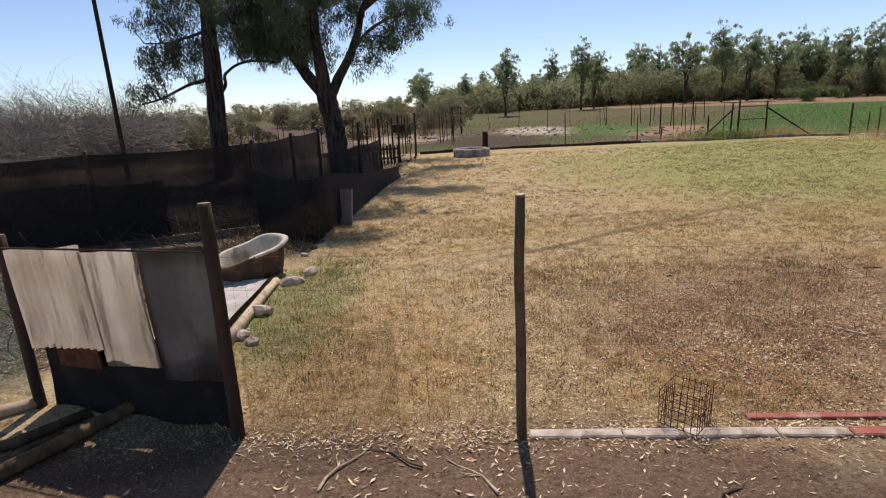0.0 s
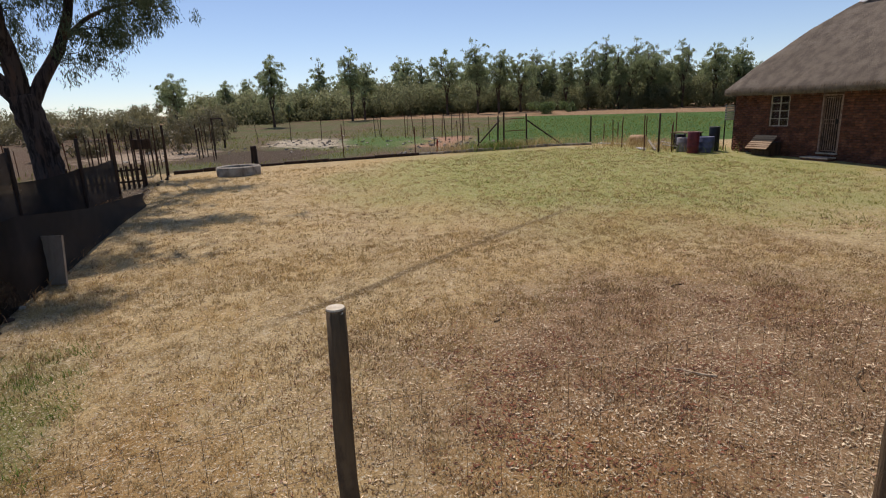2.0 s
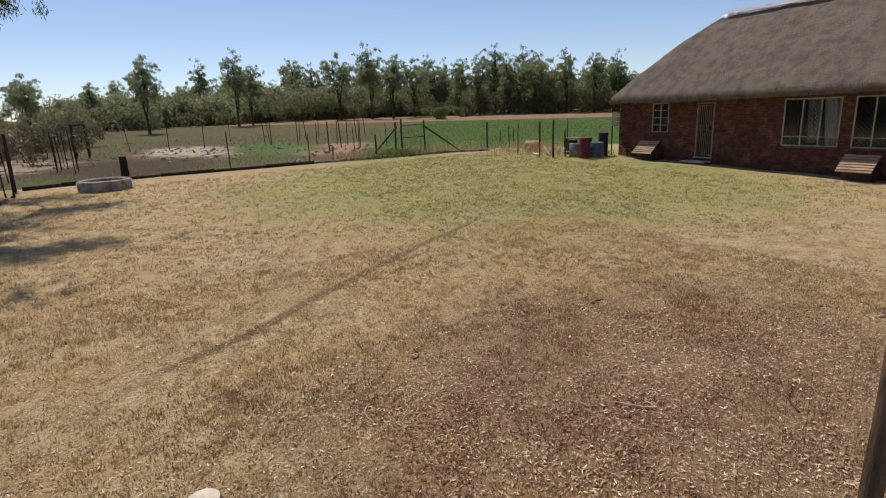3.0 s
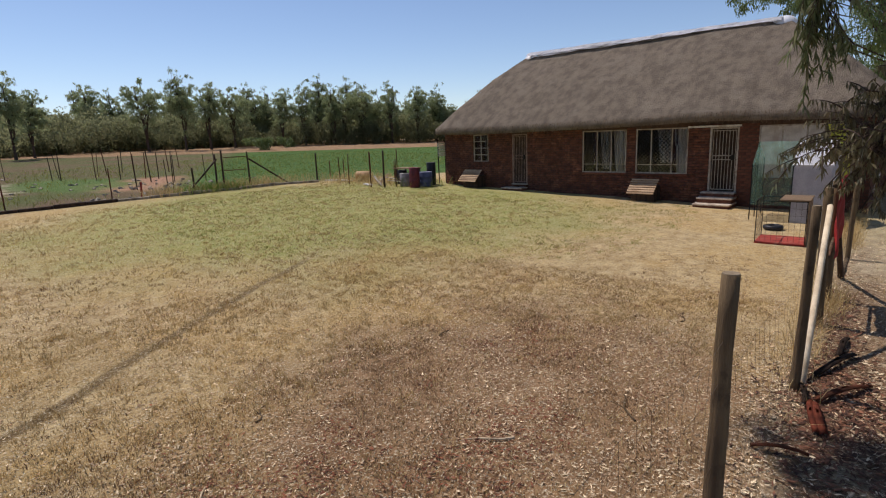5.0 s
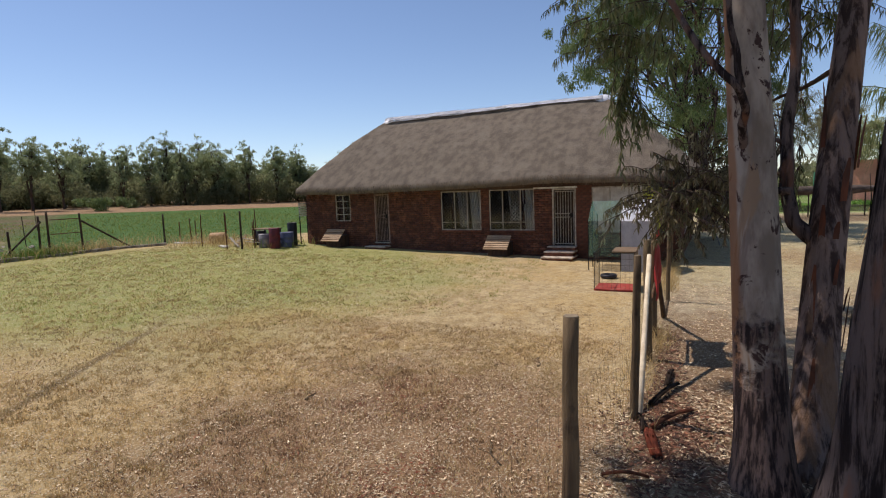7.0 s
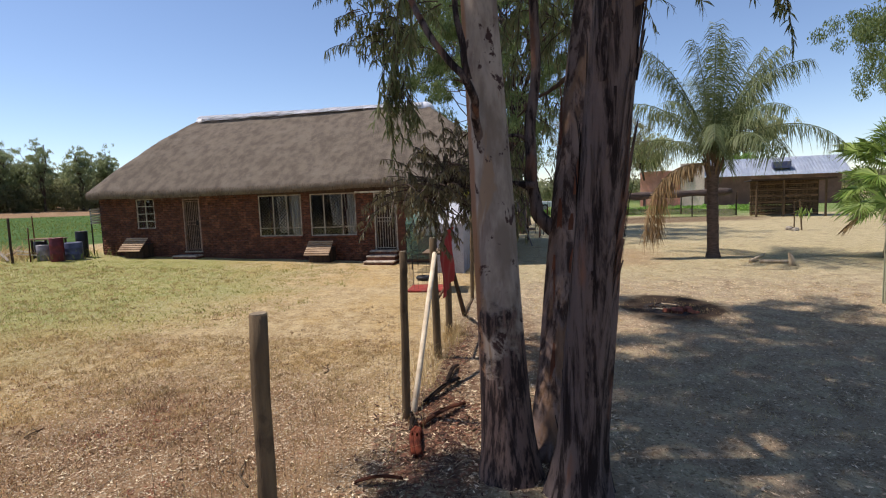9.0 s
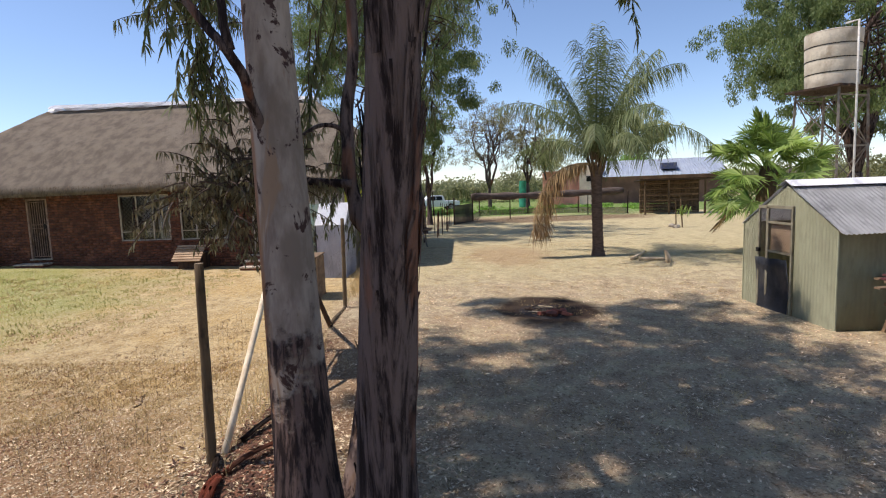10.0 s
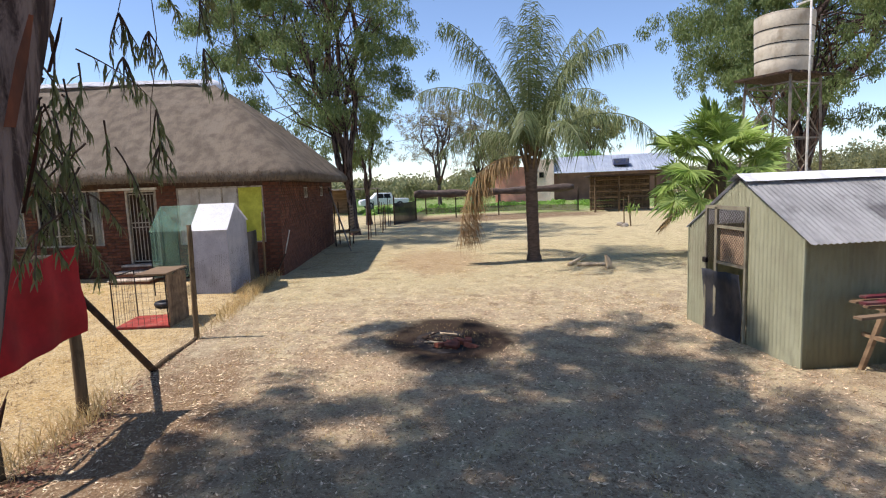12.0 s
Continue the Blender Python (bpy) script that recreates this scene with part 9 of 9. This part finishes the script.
def grass(name, label, pts, height, width, material, seed, blades=1):
    rng = np.random.default_rng(seed)
    n = len(pts)
    a = rng.uniform(0, 2 * np.pi, n)
    h = height * rng.uniform(0.5, 1.4, n)
    lean = rng.normal(0, 0.6, (n, 2)) * h[:, None]
    z = ground_z(pts[:, 0], pts[:, 1]) - 0.005
    b = np.concatenate([pts, z[:, None]], 1)
    s = np.stack([np.cos(a), np.sin(a), np.zeros(n)], 1) * (width * rng.uniform(0.6, 1.3, n))[:, None]
    top = b + np.concatenate([lean, h[:, None]], 1)
    mid = b + np.concatenate([lean * 0.35, h[:, None] * 0.62], 1)
    v = np.stack([b - s, b + s, mid + s * 0.8, mid - s * 0.8, top + s * 0.15, top - s * 0.15], 1)
    k = np.arange(n)[:, None] * 6
    q = np.concatenate([k + np.array([0, 1, 2, 3]), k + np.array([3, 2, 4, 5])])
    me = from_arrays(name, v.reshape(-1, 3), q, material)
    tagged(new(name, me), label, "grass", kind="stuff")


def lawn_grass():
    rng = np.random.default_rng(50)
    STRAW = leafy("straw_blades", srgb(212, 188, 136), srgb(178, 150, 102), 0.25, 0.8)
    GREEN = leafy("green_blades", srgb(126, 134, 62), srgb(164, 156, 86), 0.3, 0.7)
    MATTED = leafy("matted_brown_blades", srgb(164, 132, 98), srgb(128, 102, 76), 0.15, 0.9)
    LUSH = leafy("lush_blades", srgb(92, 120, 48), srgb(132, 148, 70), 0.3, 0.7)

    def clumps(n, x0, x1, y0, y1, spread, per):
        c = np.stack([rng.uniform(x0, x1, n), rng.uniform(y0, y1, n)], 1)
        p = np.repeat(c, per, 0)
        return p + rng.normal(0, spread, p.shape)
    near = clumps(9000, -2.1, 9.5, 3.7, 11.0, 0.035, 13)
    thin = ((near[:, 0] - 4.6) / 2.6) ** 2 + ((near[:, 1] - 5.2) / 1.9) ** 2 < 1
    near = near[~thin | (rng.random(len(near)) < 0.35)]
    grass("lawn_straw", "short dry straw-coloured lawn grass", near, 0.036, 0.0032, STRAW, 51)
    mat = clumps(2600, 0.5, 9.5, 3.6, 7.6, 0.06, 14)
    grass("matted_grass", "flattened brown grass on the worn patch", mat, 0.022, 0.004, MATTED, 61)
    grass("lawn_tufts", "darker tufts standing in the dry lawn", clumps(2200, -2, 12, 4, 14, 0.05, 12), 0.03, 0.004, MATTED, 62)
    grass("lawn_far_straw", "short dry lawn grass farther out", clumps(6000, -1.5, 17, 9.5, 23, 0.05, 9), 0.045, 0.006, STRAW, 52)
    g = clumps(3000, 7, 18.5, 6.5, 23, 0.09, 9)
    g = g[((g[:, 0] - 14.5) / 8) ** 2 + ((g[:, 1] - 15) / 9) ** 2 < 1]
    grass("lawn_green", "greener lawn grass towards the house", g, 0.04, 0.006, GREEN, 53)
    grass("damp_grass", "green grass patch beside the trough", clumps(170, -2.5, -1.1, 5.0, 8.6, 0.07, 14), 0.05, 0.004, LUSH, 54)
    grass("yard_straw", "thin dry grass on the yard", clumps(3000, 6, 24, -6, 2.6, 0.06, 9), 0.03, 0.003, STRAW, 55)
    tuft = np.concatenate([rng.normal((17.2, 3.05), (0.7, 0.12), (900, 2)), rng.normal((15.0, 3.0), (0.8, 0.1), (400, 2)), rng.normal((9.6, 3.1), (0.5, 0.1), (350, 2)), rng.normal((8.0, 3.25), (0.9, 0.12), (300, 2))])
    grass("fence_tufts", "tall dry grass tufts along the fence", tuft, 0.22, 0.004, STRAW, 56)
    weeds = np.concatenate([rng.normal((14.5, 24.5), (1.6, 0.25), (700, 2)), rng.normal((18.6, 21.5), (0.9, 1.3), (900, 2)), rng.normal((10.8, 24.7), (0.5, 0.2), (260, 2))])
    grass("field_edge_weeds", "tall dry weeds along the field fence", weeds, 0.4, 0.008, STRAW, 63)
    grass("green_weeds", "rank green weeds by the field gate", np.concatenate([rng.normal((12.9, 24.6), (0.8, 0.3), (700, 2)), rng.normal((19.2, 18.8), (0.5, 0.7), (300, 2))]), 0.32, 0.012, LUSH, 64)
    pen = np.stack([rng.uniform(-4, -0.6, 5000), rng.uniform(9, 19, 5000)], 1)
    pen = pen[(pen[:, 0] < 0.095 * pen[:, 1] - 3.1)]
    grass("pen_weeds", "dark dry weeds along the pen's foot", pen, 0.14, 0.008, MATTED, 65)
    dry = np.stack([rng.uniform(-6, 40, 9000), rng.uniform(25.2, 46, 9000)], 1)
    for px, py, rx, ry in ((6.3, 35, 2.6, 4), (12.6, 29.5, 4, 4.4), (-2, 33, 4, 4), (2.5, 29, 2.5, 3)):
        dry = dry[((dry[:, 0] - px) / rx) ** 2 + ((dry[:, 1] - py) / ry) ** 2 > 1]
    grass("veld_grass", "rough veld grass past the kerb", dry, 0.13, 0.014, GREEN, 57)
    fld = np.stack([rng.uniform(15, 62, 16000), rng.uniform(25, 66, 16000)], 1)
    fld = fld[(fld[:, 0] - 0.75 * fld[:, 1] > -8) & (fld[:, 1] + 0.62 * fld[:, 0] < 75) & (fld[:, 1] + 0.42 * fld[:, 0] > 32.5)]
    grass("field_crop", "even green crop in the field", fld, 0.05, 0.03, LUSH, 58)


lawn_grass()


def rubble():
    """Broken stone and rubbish on the bare places in the veld."""
    rng = random.Random(71)
    bm = bmesh.new()
    for cx, cy, sx, sy, count in ((6.3, 35.0, 1.6, 2.2, 90), (12.4, 29.0, 1.6, 2.0, 80), (8.6, 25.4, 0.5, 0.2, 14), (-1.0, 33.0, 1.6, 1.6, 40)):
        for _ in range(count):
            x, y = rng.gauss(cx, sx), rng.gauss(cy, sy)
            s = rng.uniform(0.03, 0.10)
            m = pose(x, y, gz(x, y) + s * 0.2, rng.uniform(-30, 30), rng.uniform(-30, 30), rng.uniform(0, 180))
            box(bm, -s, s, -s * rng.uniform(0.4, 1), s * 0.7, -s * 0.5, s * rng.uniform(0.2, 0.6), m)
    ob = mesh_ob("rubble", bm, CONCRETE)
    tagged(ob, "broken pale stones and rubble on bare veld", "rubble", kind="stuff")


rubble()


def set_bricks():
    """The brick courses of the house: those at the yard corner one by one, the rest joined."""
    shared = {}
    for wall, length, holes, put in HOUSE_SIDES:
        single = 0
        limit = 300 if put is front_put else 240
        V, Q = [], []
        for a, b, z0, z1, r in lay_bricks(length, holes, -0.1, 2.6):
            proud = 0.003 * r
            x0, x1 = a + 0.002 * r, b - 0.002
            corners = [(u, v, z) for v in (-proud, 0.05) for z in (z0, z1) for u in (x0, x1)]
            if a < 3.4 and single < limit:
                key = round(x1 - x0, 2)
                if key not in shared:
                    bm = bmesh.new()
                    box(bm, 0, key, 0, 0.055, 0, 0.074, bevel=0.004)
                    me = bpy.data.meshes.new("brick")
                    bm.to_mesh(me)
                    bm.free()
                    me.materials.append(BRICK)
                    shared[key] = me
                ob = new("brick", shared[key])
                ob.parent = wall
                if put is front_put:
                    ob.matrix_basis = Matrix.Translation((-proud, x0 + key, z0)) @ Matrix.Rotation(radians(-90), 4, "Z")
                else:
                    ob.matrix_basis = Matrix.Translation((x0, -proud, z0))
                single += 1
                continue
            n = len(V)
            V += [tuple(put(*c)) for c in corners]
            Q += [(n, n + 1, n + 3, n + 2), (n + 2, n + 3, n + 7, n + 6), (n, n + 4, n + 5, n + 1), (n, n + 2, n + 6, n + 4), (n + 1, n + 5, n + 7, n + 3)]
        me = from_arrays("brickwork", np.array(V), np.array(Q), BRICK_REST)
        bm = bmesh.new()
        bm.from_mesh(me)
        bmesh.ops.recalc_face_normals(bm, faces=bm.faces)
        bm.to_mesh(me)
        bm.free()
        ob = new("brickwork", me)
        ob.parent = wall
        tagged(ob, "red-brown brick courses", kind="stuff")


set_bricks()
